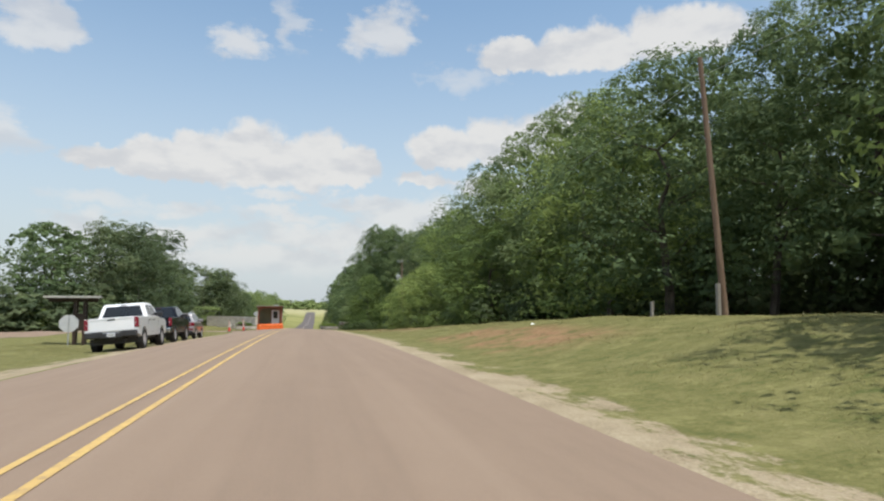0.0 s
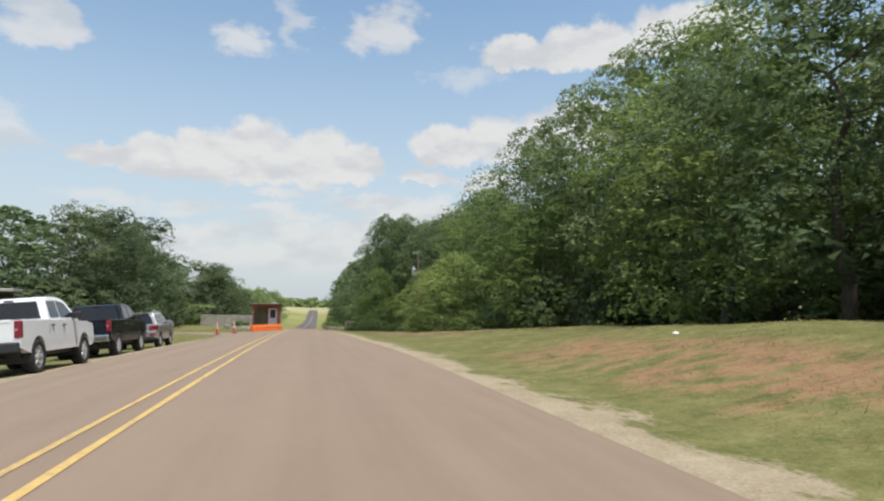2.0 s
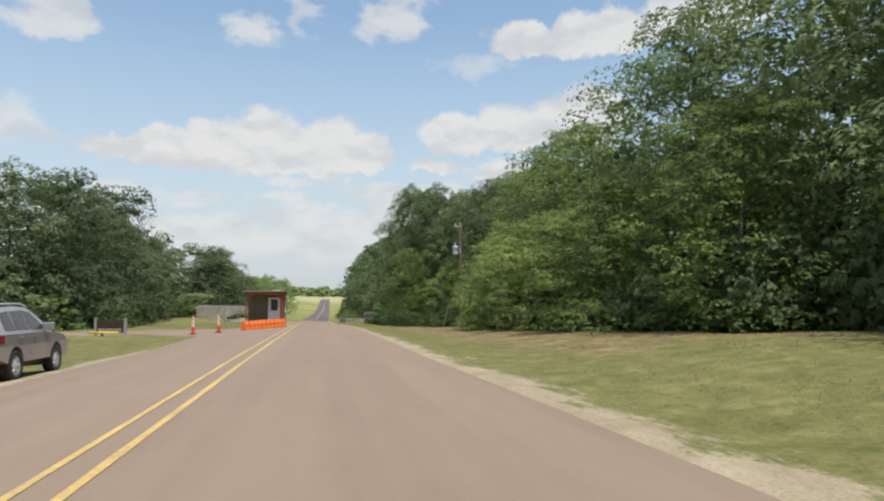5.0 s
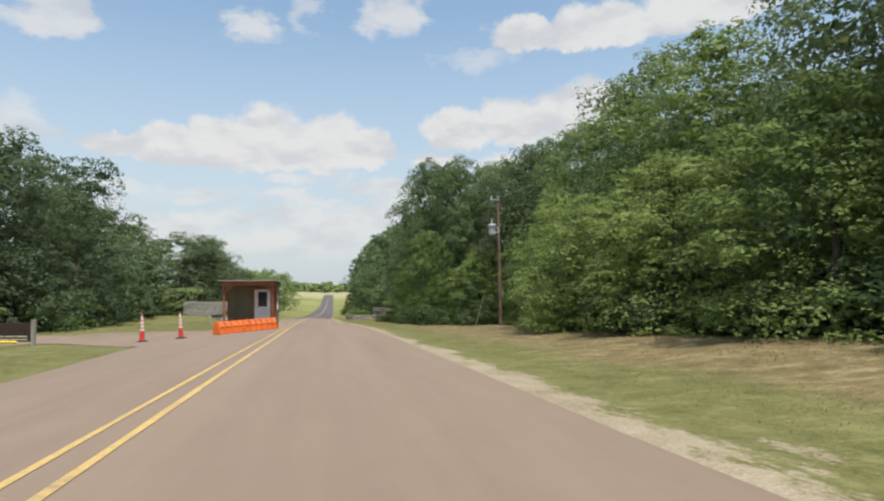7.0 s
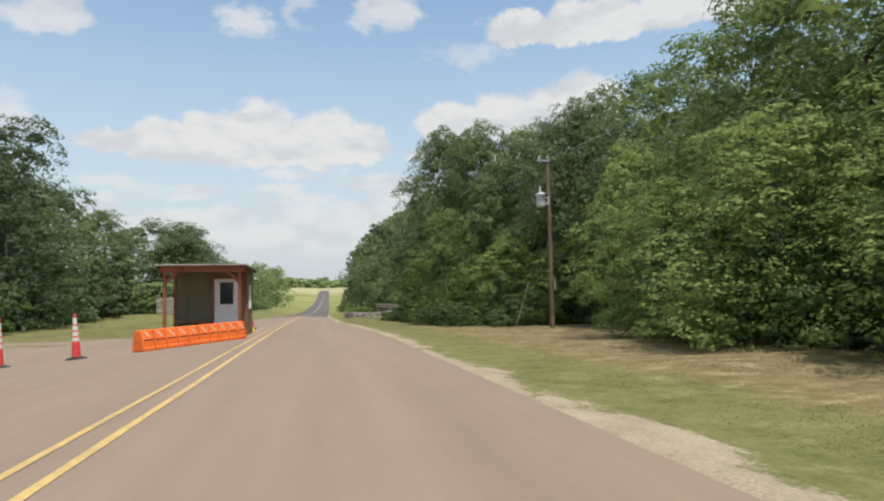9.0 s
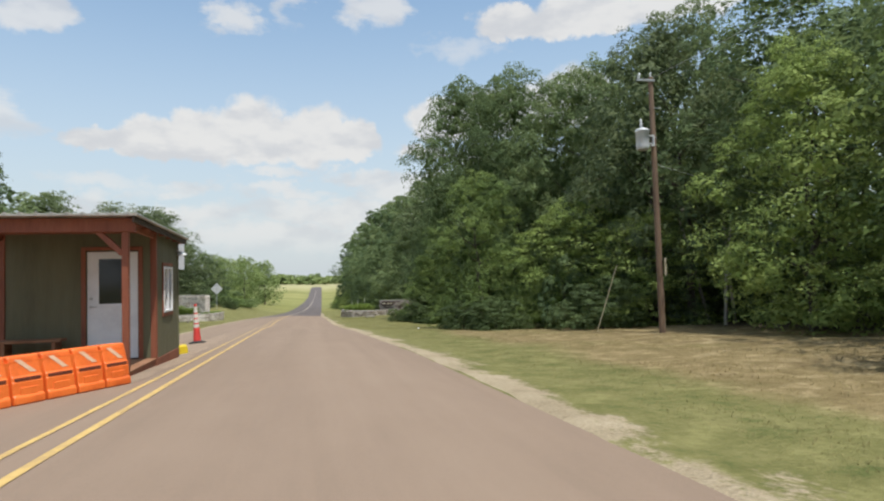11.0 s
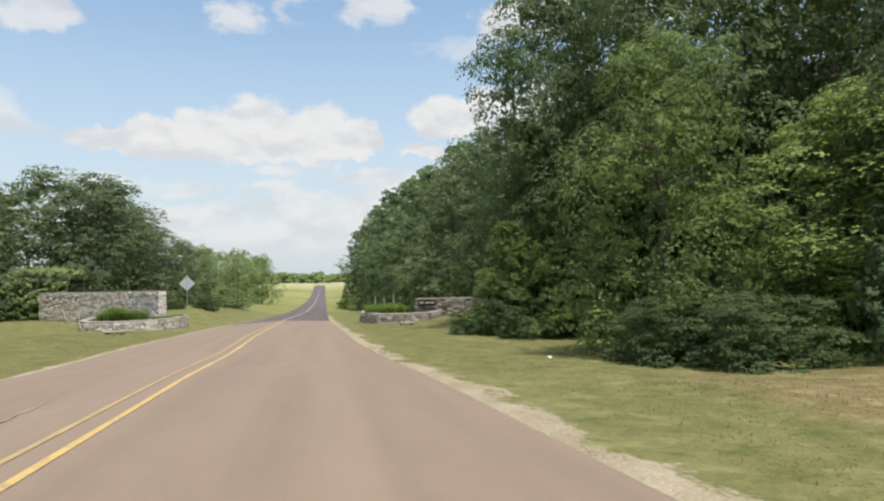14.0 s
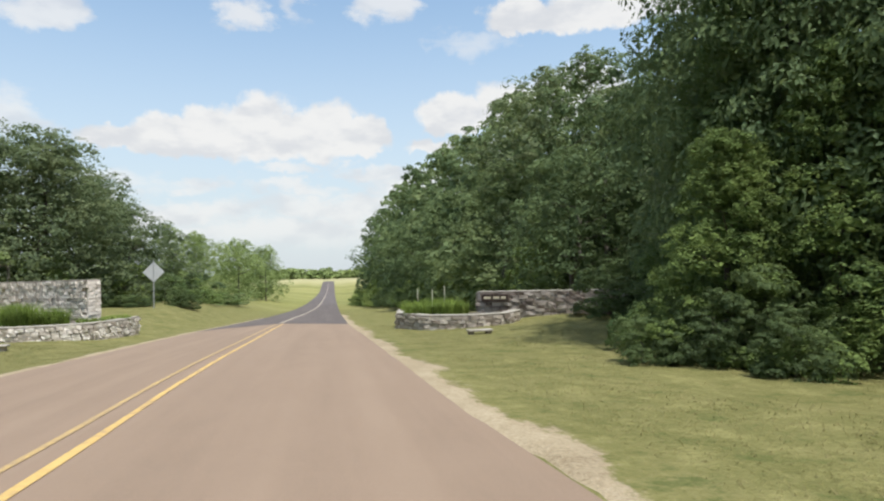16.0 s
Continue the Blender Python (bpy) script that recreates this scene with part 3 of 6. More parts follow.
def leaf_mesh(name, centres, dirs, radii, subs, per, size, rng, mat=None, inner=34, folded=False, tall=0.95):
    """Pointed leaves on small tufts that cover the outer shells of the crown's lobes, as one mesh."""
    k = np.repeat(np.arange(len(centres)), subs)
    # tufts spaced evenly over each lobe, mostly on its outer and upper side
    j = np.tile(np.arange(subs), len(centres)) + rng.uniform(0.2, 0.8, len(k))
    h, a = 1.0 - 1.55 * j / subs, j * 2.39996 + np.repeat(rng.uniform(0, 6.28, len(centres)), subs)
    w = np.sqrt(np.maximum(0.0, 1 - h * h))
    ld = unit(np.stack([w * np.cos(a), w * np.sin(a), h], -1) + dirs[k] * 0.5 + rng.normal(size=(len(k), 3)) * 0.12)
    tc = centres[k] + ld * (radii[k] * rng.uniform(0.74, 1.04, len(k)))[:, None] * np.array([1, 1, 0.84])
    tr = radii[k] * rng.uniform(0.24, 0.42, len(k))
    q = np.repeat(np.arange(len(k)), per)
    n = len(q)
    d = rng.normal(size=(n, 3))
    d[:, 2] = np.where(rng.random(n) < 0.8, np.abs(d[:, 2]), d[:, 2])
    d = unit(d + ld[q] * 0.5)
    pos = tc[q] + d * (tr[q] * rng.uniform(0.62, 1.08, n))[:, None] * np.array([2.0 - tall, 2.0 - tall, tall])
    nrm = unit(ld[q] * 0.35 + d * 1.0 + rng.normal(size=(n, 3)) * 0.30 + np.array([0, 0, 0.12]))
    t = unit(np.cross(nrm, rng.normal(size=(n, 3))))
    b = np.cross(nrm, t)
    s = size * rng.uniform(0.6, 1.35, n)[:, None]
    # broad inner sprays that close the heart of each lobe
    c = np.repeat(np.arange(len(centres)), inner)
    cd = unit(rng.normal(size=(len(c), 3)))
    pos = np.concatenate([pos, centres[c] + cd * (radii[c] * rng.uniform(0.15, 0.5, len(c)))[:, None] * np.array([1, 1, 0.8])])
    cn = unit(cd + rng.normal(size=(len(c), 3)) * 0.3)
    ct = unit(np.cross(cn, rng.normal(size=(len(c), 3))))
    nrm, t, b = np.concatenate([nrm, cn]), np.concatenate([t, ct]), np.concatenate([b, np.cross(cn, ct)])
    s = np.concatenate([s, (np.minimum(radii[c], 1.1) * rng.uniform(0.22, 0.38, len(c)))[:, None]])
    n = len(pos)
    if folded:
        fold = nrm * s * 0.14
        v = np.stack([pos - t * s * 0.55, pos + b * s * 0.34 + fold, pos + t * s * 0.6, pos - b * s * 0.34 + fold], 1).reshape(-1, 3)
        i = np.arange(n)[:, None] * 4
        f = np.concatenate([i + np.array([0, 1, 2]), i + np.array([0, 2, 3])], 0)
    else:
        wide = rng.uniform(0.30, 0.46, n)[:, None]
        v = np.stack([pos - t * s * 0.5 + b * s * wide, pos - t * s * 0.5 - b * s * wide, pos + t * s * 0.65], 1).reshape(-1, 3)
        f = np.arange(n)[:, None] * 3 + np.array([0, 1, 2])
    me = bpy.data.meshes.new(name)
    me.from_pydata(v.tolist(), [], f.tolist())
    if mat:
        me.materials.append(mat)
    return me


def tree_parts(seed, height=14.0, spread=4.6, lobes=30, subs=15, per=30, size=0.2, skirt=0.05, mat=None, shape="oak", folded=False):
    """Trunk with limbs, and a crown of billowing lobes with gaps and an uneven outline; its foot at the origin."""
    rng = np.random.default_rng(seed)
    bm = bmesh.new()
    lean = rng.normal(size=2) * 0.25 * spread / 4.6
    p0 = Vector((0, 0, -0.4))
    for i in range(1, 7):
        z1 = height * 0.105 * i
        p1 = Vector((lean[0] * i * 0.3 + rng.normal() * 0.03 * spread, lean[1] * i * 0.3 + rng.normal() * 0.03 * spread, z1))
        rod(bm, p0, p1, height / 66 * (1 - 0.13 * (i - 1)), height / 66 * (1 - 0.13 * i), 8, False)
        if i >= 2:
            for _ in range(2):
                a = rng.uniform(0, 2 * math.pi)
                tip = p1 + Vector((math.cos(a), math.sin(a), rng.uniform(0.2, 0.8))) * spread * rng.uniform(0.3, 0.5)
                half = (p1 + tip) / 2 + Vector((0, 0, -0.03 * spread))
                rod(bm, p1, half, height / 240, height / 380, 6, False)
                rod(bm, half, tip, height / 380, height / 1000, 5, False)
        p0 = p1
    cs, ds, rs = [], [], []
    for n in range(lobes):
        u = skirt + (1 - skirt) * (n + rng.uniform(0.1, 0.9)) / lobes
        a = n * 2.39996 + rng.normal() * 0.4
        if shape == "cedar":
            prof = (1.05 - u) ** 0.8
        else:
            prof = math.sqrt(max(0.01, 1 - (abs(u - 0.42) / 0.6) ** 2.4))
        rb = rng.uniform(0.28, 0.47) * spread * (0.75 if shape == "cedar" else 1.0) * (0.8 if u > 0.85 else 1.0)
        r = max(0.0, spread * prof * rng.uniform(0.72, 1.12) - rb * 0.8)
        if n % 5 == 4:
            r *= 0.4
        cs.append((r * math.cos(a) + lean[0], r * math.sin(a) + lean[1], max(rb * 0.35, u * height - rb * 0.75)))
        ds.append((math.cos(a) * 0.8, math.sin(a) * 0.8, 0.25 + 1.1 * max(0, u - 0.5)))
        rs.append(rb)
    me_t = bpy.data.meshes.new("trunk")
    bm.to_mesh(me_t)
    bm.free()
    me_t.materials.append(bark)
    me_c = leaf_mesh("crown", np.array(cs), unit(np.array(ds)), np.array(rs), subs, per, size, rng, mat, (34 if size < 0.15 else 52) if size < 1.0 else 14, folded, 1.3 if shape == "cedar" else 0.92)
    return me_t, me_c


def make_tree(name, parts, m, label, category, group):
    t = thing(name, m, label, category, group)
    if len(parts[0].vertices):
        mesh_part("trunk", parts[0], bark, t)
    mesh_part("crown", parts[1], oak_leaf, t)
    return t


OAKS = [tree_parts(11 + i, 14.0, 4.8, 38, 15, 33, 0.145, 0.03, oak_leaf) for i in range(4)]
LIVE = [tree_parts(21 + i, 14.0, 4.9, 34, 13, 25, 0.18, 0.03, live_leaf) for i in range(3)]
LUSH = [tree_parts(31 + i, 14.0, 4.7, 36, 15, 33, 0.145, 0.02, lush_leaf) for i in range(3)]
MIDOAKS = [tree_parts(35 + i, 14.0, 4.9, 34, 13, 28, 0.175, 0.03, m) for i, m in enumerate((oak_leaf, oak_leaf, live_leaf))]
FAROAKS = [tree_parts(61 + i, 14.0, 5.0, 24, 10, 18, 0.32, 0.03, oak_leaf) for i in range(3)]
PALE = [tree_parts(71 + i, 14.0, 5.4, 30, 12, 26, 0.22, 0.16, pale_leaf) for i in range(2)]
# horizon trees take the pale leaf colour in place of distance haze
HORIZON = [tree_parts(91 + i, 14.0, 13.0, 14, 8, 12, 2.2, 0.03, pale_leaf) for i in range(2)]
SHRUBS = [tree_parts(81 + i, 3.0, 1.8, 12, 10, 24, 0.13, 0.0, m) for i, m in enumerate((oak_leaf, lush_leaf, cedar_leaf))]
# oaks whose crowns start well above the ground and leave a dark hollow below
HOLLOW = [tree_parts(101 + i, 14.0, 5.0, 36, 15, 33, 0.145, 0.27, m) for i, m in enumerate((live_leaf, oak_leaf, lush_leaf))]

LEANING = [tree_parts(111 + i, 14.0, 5.0, 38, 15, 33, 0.145, 0.13, m) for i, m in enumerate((oak_leaf, lush_leaf, oak_leaf))]
NEAR = [tree_parts(41 + i, 14.0, 4.7, 38, 15, 54, 0.12, 0.02, m) for i, m in enumerate((oak_leaf, oak_leaf, live_leaf))]
CLOSE = [tree_parts(45 + i, 14.0, 4.6, 64, 15, 52, 0.13, 0.02, oak_leaf, folded=True) for i in range(2)]
NEARCEDAR = [tree_parts(57 + i, 14.0, 3.9, 46, 15, 54, 0.10, 0.01, cedar_leaf, "cedar", True) for i in range(2)]
NEARSHRUB = [tree_parts(87 + i, 3.0, 1.8, 14, 12, 56, 0.08, 0.0, m) for i, m in enumerate((juniper_leaf, juniper_leaf))]
ELM = [tree_parts(121, 14.0, 4.7, 38, 15, 54, 0.125, 0.02, elm_leaf)]
THICKET = [tree_parts(85 + i, 3.0, 1.8, 10, 9, 14, 0.19, 0.0, m) for i, m in enumerate((live_leaf, live_leaf))]

# front of the foliage and treetop height along the wood by the road
F_Y = [-30, 10, 22, 30, 40, 50, 60, 66, 70, 75, 87, 91, 95, 105, 109, 114, 122, 130, 160, 211]
F_X = [17, 17, 16, 14.5, 13.0, 12.0, 10.5, 9.5, 11.5, 15.0, 15.0, 13.0, 10.0, 9.0, 9.0, 13.0, 13.0, 10.0, 8.5, 5.0]
T_Y = [-30, 8, 16, 24, 30, 36, 42, 48, 54, 60, 66, 75, 85, 95, 101, 106, 110, 114, 124, 132, 148, 170, 190, 211]
T_Z = [17, 17.5, 17, 15.5, 14.5, 15.5, 16.5, 17, 15, 12.8, 12.4, 11.6, 12.8, 14.5, 14.5, 15, 12, 11.3, 11.8, 12.8, 12.8, 12.4, 11.2, 7.6]
rnd = random.Random(5)


def plant(kinds, x, y, top, spread, name, label, category, group, rz=None):
    z = at_land(x, y)
    h = (top - z) / (3.0 if kinds in (SHRUBS, THICKET, NEARSHRUB) else 14.0)
    m = pose(x, y, z, 0, 0, rnd.uniform(0, 360) if rz is None else rz) @ Matrix.Diagonal((spread, spread, h, 1))
    return make_tree(name, kinds[rnd.randrange(len(kinds))], m, label, category, group)


y = -26.0
while y < 214:
    near = 14 < y < 138
    s = rnd.uniform(1.0, 1.4)
    x = float(np.interp(y, F_Y, F_X)) + 4.4 * s + rnd.uniform(-0.5, 1.0)
    top = float(np.interp(y, T_Y, T_Z)) + rnd.uniform(-1.5, 0.5)
    kinds = OAKS if rnd.random() < 0.7 else LUSH
    if y < 40 or 70 < y < 92:
        kinds = HOLLOW
    if 26 < y < 41:
        x, kinds = x - 2.6, LEANING                     # these lean out over the verge
    if y > 92:
        kinds = NEAR if y < 119 else MIDOAKS
    if y < 12:
        kinds = MIDOAKS
    if not 92 < y < 111:
        plant(kinds if near else FAROAKS, x, y, top, s, "oak_tree", "dense green post oak at the edge of the wood", "tree", "trees along the wood")
    y += rnd.uniform(4.0, 5.2) * s
for row, (dx, step) in enumerate(((9.0, 6.0), (14.0, 8.0), (20.0, 8.0))):
    y = -20.0 + row * 3
    while y < 205:
        x = float(np.interp(y, F_Y, F_X)) + 4 + dx + rnd.uniform(-1, 1)
        top = float(np.interp(y, T_Y, T_Z)) + rnd.uniform(-0.8, 0.8)
        plant(FAROAKS, x, y, top, rnd.uniform(0.95, 1.2), "oak_tree", "dark green oak deeper inside the wood", "tree", "trees along the wood")
        y += rnd.uniform(0.8, 1.2) * step
# thin pale stems standing in the hollow of the wood
for x, y, dx, h in ((19.2, 91.0, -1.5, 5.2), (20.0, 90.2, -0.4, 5.0), (18.0, 88.2, 0.5, 4.6), (17.6, 94.0, -0.6, 5.0)):
    stem = thing("sapling", pose(x, y, at_land(x, y)), "thin pale leaning sapling stem in the shade of the wood", "sapling", "saplings")
    bm = bmesh.new()
    rod(bm, (0, 0, -0.2), (dx * 0.45, 0.1, h * 0.5), 0.085, 0.07, 8, False)
    rod(bm, (dx * 0.45, 0.1, h * 0.5), (dx, 0.0, h), 0.07, 0.05, 8, False)
    rod(bm, (dx * 0.45, 0.1, h * 0.5), (dx * 0.45 + 0.5, 0.3, h * 0.8), 0.04, 0.02, 6, False)
    part("stem", bm, pale_bark, stem)
# smaller trees that bulge out of the wood's front at half height
for x, y, top, k in ((13.6, 46.0, 7.8, 0.85), (12.6, 53.5, 6.2, 0.8), (11.6, 59.0, 5.2, 0.75), (10.9, 64.5, 4.6, 0.7), (11.2, 69.5, 3.8, 0.6), (13.2, 113.5, 5.6, 0.8), (12.2, 126.0, 5.0, 0.75), (11.0, 134.0, 5.8, 0.85), (10.2, 144.0, 5.2, 0.85), (9.4, 156.0, 4.6, 0.85)):
    plant(LUSH if y < 100 else MIDOAKS, x, y, top, k, "oak_tree", "low leafy young oak in front of the wood", "tree", "trees along the wood")
for x, y, top, k in ((15.0, 95.8, 4.4, 0.95), (17.0, 92.4, 3.2, 0.75), (15.7, 80.6, 7.4, 0.72)):
    plant(ELM, x, y, top, k, "elm_tree", "low spreading bright green elm at the wood's edge", "tree", "trees along the wood")
# underwood along the foot of the wood
y = 8.0
while y < 210:
    if y > 40 and not 70 < y < 91 and not 96 < y < 127:
        x = float(np.interp(y, F_Y, F_X)) + rnd.uniform(0.3, 1.6)
        h = rnd.uniform(1.6, 4.2)
        plant(THICKET if y < 62 else SHRUBS, x, y, at_land(x, y) + h, rnd.uniform(0.8, 1.4), "shrub", "leafy green shrub at the foot of the wood", "shrub", "underwood")
    y += rnd.uniform(1.8, 3.6)
for x, y, h, k in ((10.9, 118.2, 2.2, 1.0), (12.4, 117.0, 3.0, 1.2), (11.6, 115.0, 2.6, 1.1), (7.7, 95.2, 1.5, 0.9), (9.0, 93.6, 1.6, 1.0), (9.6, 96.6, 2.0, 1.1), (5.7, 106.9, 0.9, 0.42), (6.8, 106.3, 1.4, 0.55), (8.4, 106.8, 2.3, 0.85), (7.6, 105.2, 1.2, 0.5), (12.8, 89.5, 2.4, 1.2), (12.6, 104.6, 2.6, 1.0)):
    plant(NEARSHRUB, x, y, at_land(x, y) + h, k, "shrub", "low spreading juniper shrub on the mown verge", "shrub", "underwood")

for i in range(44):
    y = 6 + i * 4.6
    x = float(np.interp(y, F_Y, F_X)) + rnd.uniform(7.5, 12)
    plant(THICKET, x, y, at_land(x, y) + rnd.uniform(4, 6), 2.3, "shrub", "shaded undergrowth inside the wood", "shrub", "underwood")

# trees across the road
LEFT = [(-18.2, 141, 8.9, 1.1), (-17.4, 138.5, 8.4, 1.0), (-19.5, 151, 7.6, 0.9), (-24.5, 84, 11.5, 1.1), (-21, 86, 11.5, 1.15), (-24, 92, 12.2, 1.2), (-20.5, 98, 12.4, 1.15), (-24, 105, 11.6, 1.15), (-26, 113, 11.0, 1.0), (-27, 122, 10.6, 1.0), (-25.5, 134, 9.6, 1.05), (-21, 138, 9.0, 1.1), (-18.5, 146, 8.6, 1.0), (-19, 155, 7.6, 1.0), (-15.6, 149.0, 5.0, 0.8), (-18.0, 154, 5.6, 0.85), (-13.8, 158, 3.4, 0.6),
        (-28, 78, 10.5, 1.2), (-32, 86, 11.5, 1.2), (-29, 96, 11.5, 1.2), (-28, 108, 11, 1.2), (-28, 122, 10, 1.2), (-28, 136, 10, 1.2), (-27, 150, 9, 1.2), (-36, 72, 10.5, 1.2), (-40, 62, 9.5, 1.2), (-42, 52, 9, 1.2), (-33, 66, 8.5, 1.1), (-38, 80, 11, 1.2), (-46, 66, 10, 1.3), (-50, 45, 9, 1.3), (-44, 38, 8, 1.2), (-54, 30, 9, 1.3), (-48, 20, 8.5, 1.2)]
for x, y, top, k in LEFT:
    plant(LIVE if x > -26 or y < 74 else FAROAKS, x, y, top, k, "oak_tree", "spreading grey-green live oak across the road", "tree", "trees across the road")
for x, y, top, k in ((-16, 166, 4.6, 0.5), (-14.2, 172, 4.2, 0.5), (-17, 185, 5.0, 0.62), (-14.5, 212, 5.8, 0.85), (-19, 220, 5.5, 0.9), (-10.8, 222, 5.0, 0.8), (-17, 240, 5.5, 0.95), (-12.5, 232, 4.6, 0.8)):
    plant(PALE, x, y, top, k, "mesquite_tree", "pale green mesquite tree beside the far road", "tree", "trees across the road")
for x, y, h, k in ((-20, 95, 3.0, 1.4), (-21, 102, 2.6, 1.5), (-22, 108, 2.6, 1.3), (-19, 88, 3.0, 1.6), (-21, 81, 2.8, 1.6), (-24, 115, 2.4, 1.2), (-24, 76, 3.0, 1.7), (-28, 70, 3.0, 1.7), (-33, 60, 3.2, 1.9), (-36, 52, 3.0, 1.8), (-38, 44, 3, 1.8), (-40, 34, 3, 1.8), (-14, 142, 2.2, 1.2), (-12.5, 150, 2.0, 1.1), (-13.5, 160, 2.4, 1.4), (-26, 118, 3.0, 1.6), (-23, 100, 3.4, 1.8), (-24, 112, 3.4, 1.8), (-26, 90, 3.4, 1.9), (-31, 76, 3.4, 1.9), (-17, 137, 3.2, 1.2), (-15.5, 139, 2.4, 1.2), (-20, 145, 3.0, 1.6), (-15, 153, 3.0, 1.5)):
    plant(SHRUBS, x, y, at_land(x, y) + h, k, "shrub", "bushy green undergrowth below the oaks", "shrub", "underwood")
HEDGE = [(-12.4, 138.5, 0.75, 0.7), (-11.5, 138.0, 0.7, 0.6), (-13.4, 139.0, 0.8, 0.7), (-9.3, 139.5, 1.25, 0.45), (-8.8, 140.3, 1.1, 0.42), (-9.9, 140.4, 1.3, 0.45), (-10.2, 152, 1.2, 1.1), (-10.5, 158, 1.3, 1.3), (-10.6, 165, 1.4, 1.4), (-10.4, 172, 1.4, 1.4), (-15.5, 148, 3.2, 1.5), (-14.5, 156, 3.6, 1.7), (-16.5, 163, 3.6, 1.8), (-14, 170, 3.4, 1.7), (-17, 178, 3.6, 1.8)]
for i in range(30):
    u = i / 29
    x, y = -22 - 24 * u + rnd.uniform(-2, 2), 84 - 56 * u + rnd.uniform(-2, 2)
    plant(THICKET, x, y, at_land(x, y) + rnd.uniform(3.5, 5.5), 2.3, "shrub", "dense green thicket behind the side road", "shrub", "underwood")
for i in range(24):
    x, y = -26.5 - 3.0 * (i % 2) + rnd.uniform(-1, 1), 86 + 2.6 * i
    plant(THICKET, x, y, at_land(x, y) + rnd.uniform(4.5, 6.5), 2.4, "shrub", "dense dark thicket behind the live oaks", "shrub", "underwood")
for x, y, h, k in HEDGE:
    plant(NEARSHRUB if k < 0.8 else SHRUBS, x, y, at_land(x, y) + h, k, "shrub", "rounded green shrub on the rising lawn", "shrub", "underwood")
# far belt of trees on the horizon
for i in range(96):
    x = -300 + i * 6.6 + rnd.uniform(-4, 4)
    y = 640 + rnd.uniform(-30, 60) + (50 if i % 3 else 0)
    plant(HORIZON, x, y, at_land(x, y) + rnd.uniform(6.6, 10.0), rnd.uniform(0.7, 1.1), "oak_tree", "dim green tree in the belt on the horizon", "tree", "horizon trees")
# broad oak that overhangs the verge where the wood begins
# the one at y -3 stays out of view, added to shade the verge
for x, y, top, k in ((14.6, -3.0, 16.0, 1.25), (14.4, 4.0, 16.5, 1.2)):
    plant(HOLLOW, x, y, top, k, "oak_tree", "broad oak with low limbs overhanging the verge", "tree", "trees along the wood")
# tall oak that closes the near wood
for x, y, top, k in ((11.7, 109.6, 15.0, 1.0), (13.9, 105.2, 14.4, 1.0), (17.2, 99.2, 13.4, 1.05), (17.0, 103.0, 13.6, 1.0), (17.5, 93.5, 13.0, 0.9), (14.6, 112.0, 14.8, 1.1)):
    plant(CLOSE if x < 14.5 else NEAR, x, y, top, k, "oak_tree", "tall dense oak at the corner of the wood", "tree", "trees along the wood")
plant(LUSH, 9.4, 97.6, 6.0, 0.62, "oak_tree", "leafy light green oak standing out on the lawn", "tree", "trees along the wood")
# red cedars before the stone wall
for x, y, top, k in ((7.9, 107.4, 1.6, 0.62), (10.0, 106.6, 3.4, 0.78), (12.3, 105.6, 5.6, 0.9), (9.6, 109.0, 6.4, 0.75)):
    plant(NEARCEDAR, x, y, top, k, "cedar_tree", "bushy dark green red cedar at the wood's edge", "tree", "trees along the wood")

# ---------------- side road and lot ----------------
def band_mesh(name, pts, halves, cols=7, lift=0.014, n=120):
    """A paved band along a bent line, lying on the land."""
    pts = np.array(pts, float)
    s = np.linspace(0, len(pts) - 1, n)
    k = np.arange(len(pts))
    cx, cy, hw = np.interp(s, k, pts[:, 0]), np.interp(s, k, pts[:, 1]), np.interp(s, k, halves)
    for _ in range(6):
        cx[1:-1] = (cx[:-2] + 2 * cx[1:-1] + cx[2:]) / 4
        cy[1:-1] = (cy[:-2] + 2 * cy[1:-1] + cy[2:]) / 4
    dx, dy = np.gradient(cx), np.gradient(cy)
    ln = np.hypot(dx, dy)
    f = np.linspace(-1, 1, cols)
    X = cx[:, None] - (dy / ln)[:, None] * hw[:, None] * f
    Y = cy[:, None] + (dx / ln)[:, None] * hw[:, None] * f
    co = np.stack([X, Y, land(X, Y) + lift], -1).reshape(-1, 3)
    i = np.arange((cols - 1) * (n - 1))
    a = (i // (cols - 1)) * cols + i % (cols - 1)
    me = bpy.data.meshes.new(name)
    me.from_pydata(co.tolist(), [], np.stack([a, a + cols, a + cols + 1, a + 1], -1).tolist())
    me.polygons.foreach_set("use_smooth", np.ones(len(me.polygons), bool))
    return me


structure("side_road", band_mesh("side_road", [(-5.5, 73.5), (-9, 73.3), (-13, 72.5), (-18, 70), (-23, 64), (-26, 55), (-27, 44), (-27, 30), (-27, 8), (-27, -16), (-26, -40), (-25, -64)], [11.5, 8.6, 6.0, 4.6, 4.2, 4.0, 4.2, 4.5, 4.5, 4.5, 4.5, 4.5]), road_mat, "reddish tan side road branching off behind the grass island", "road")

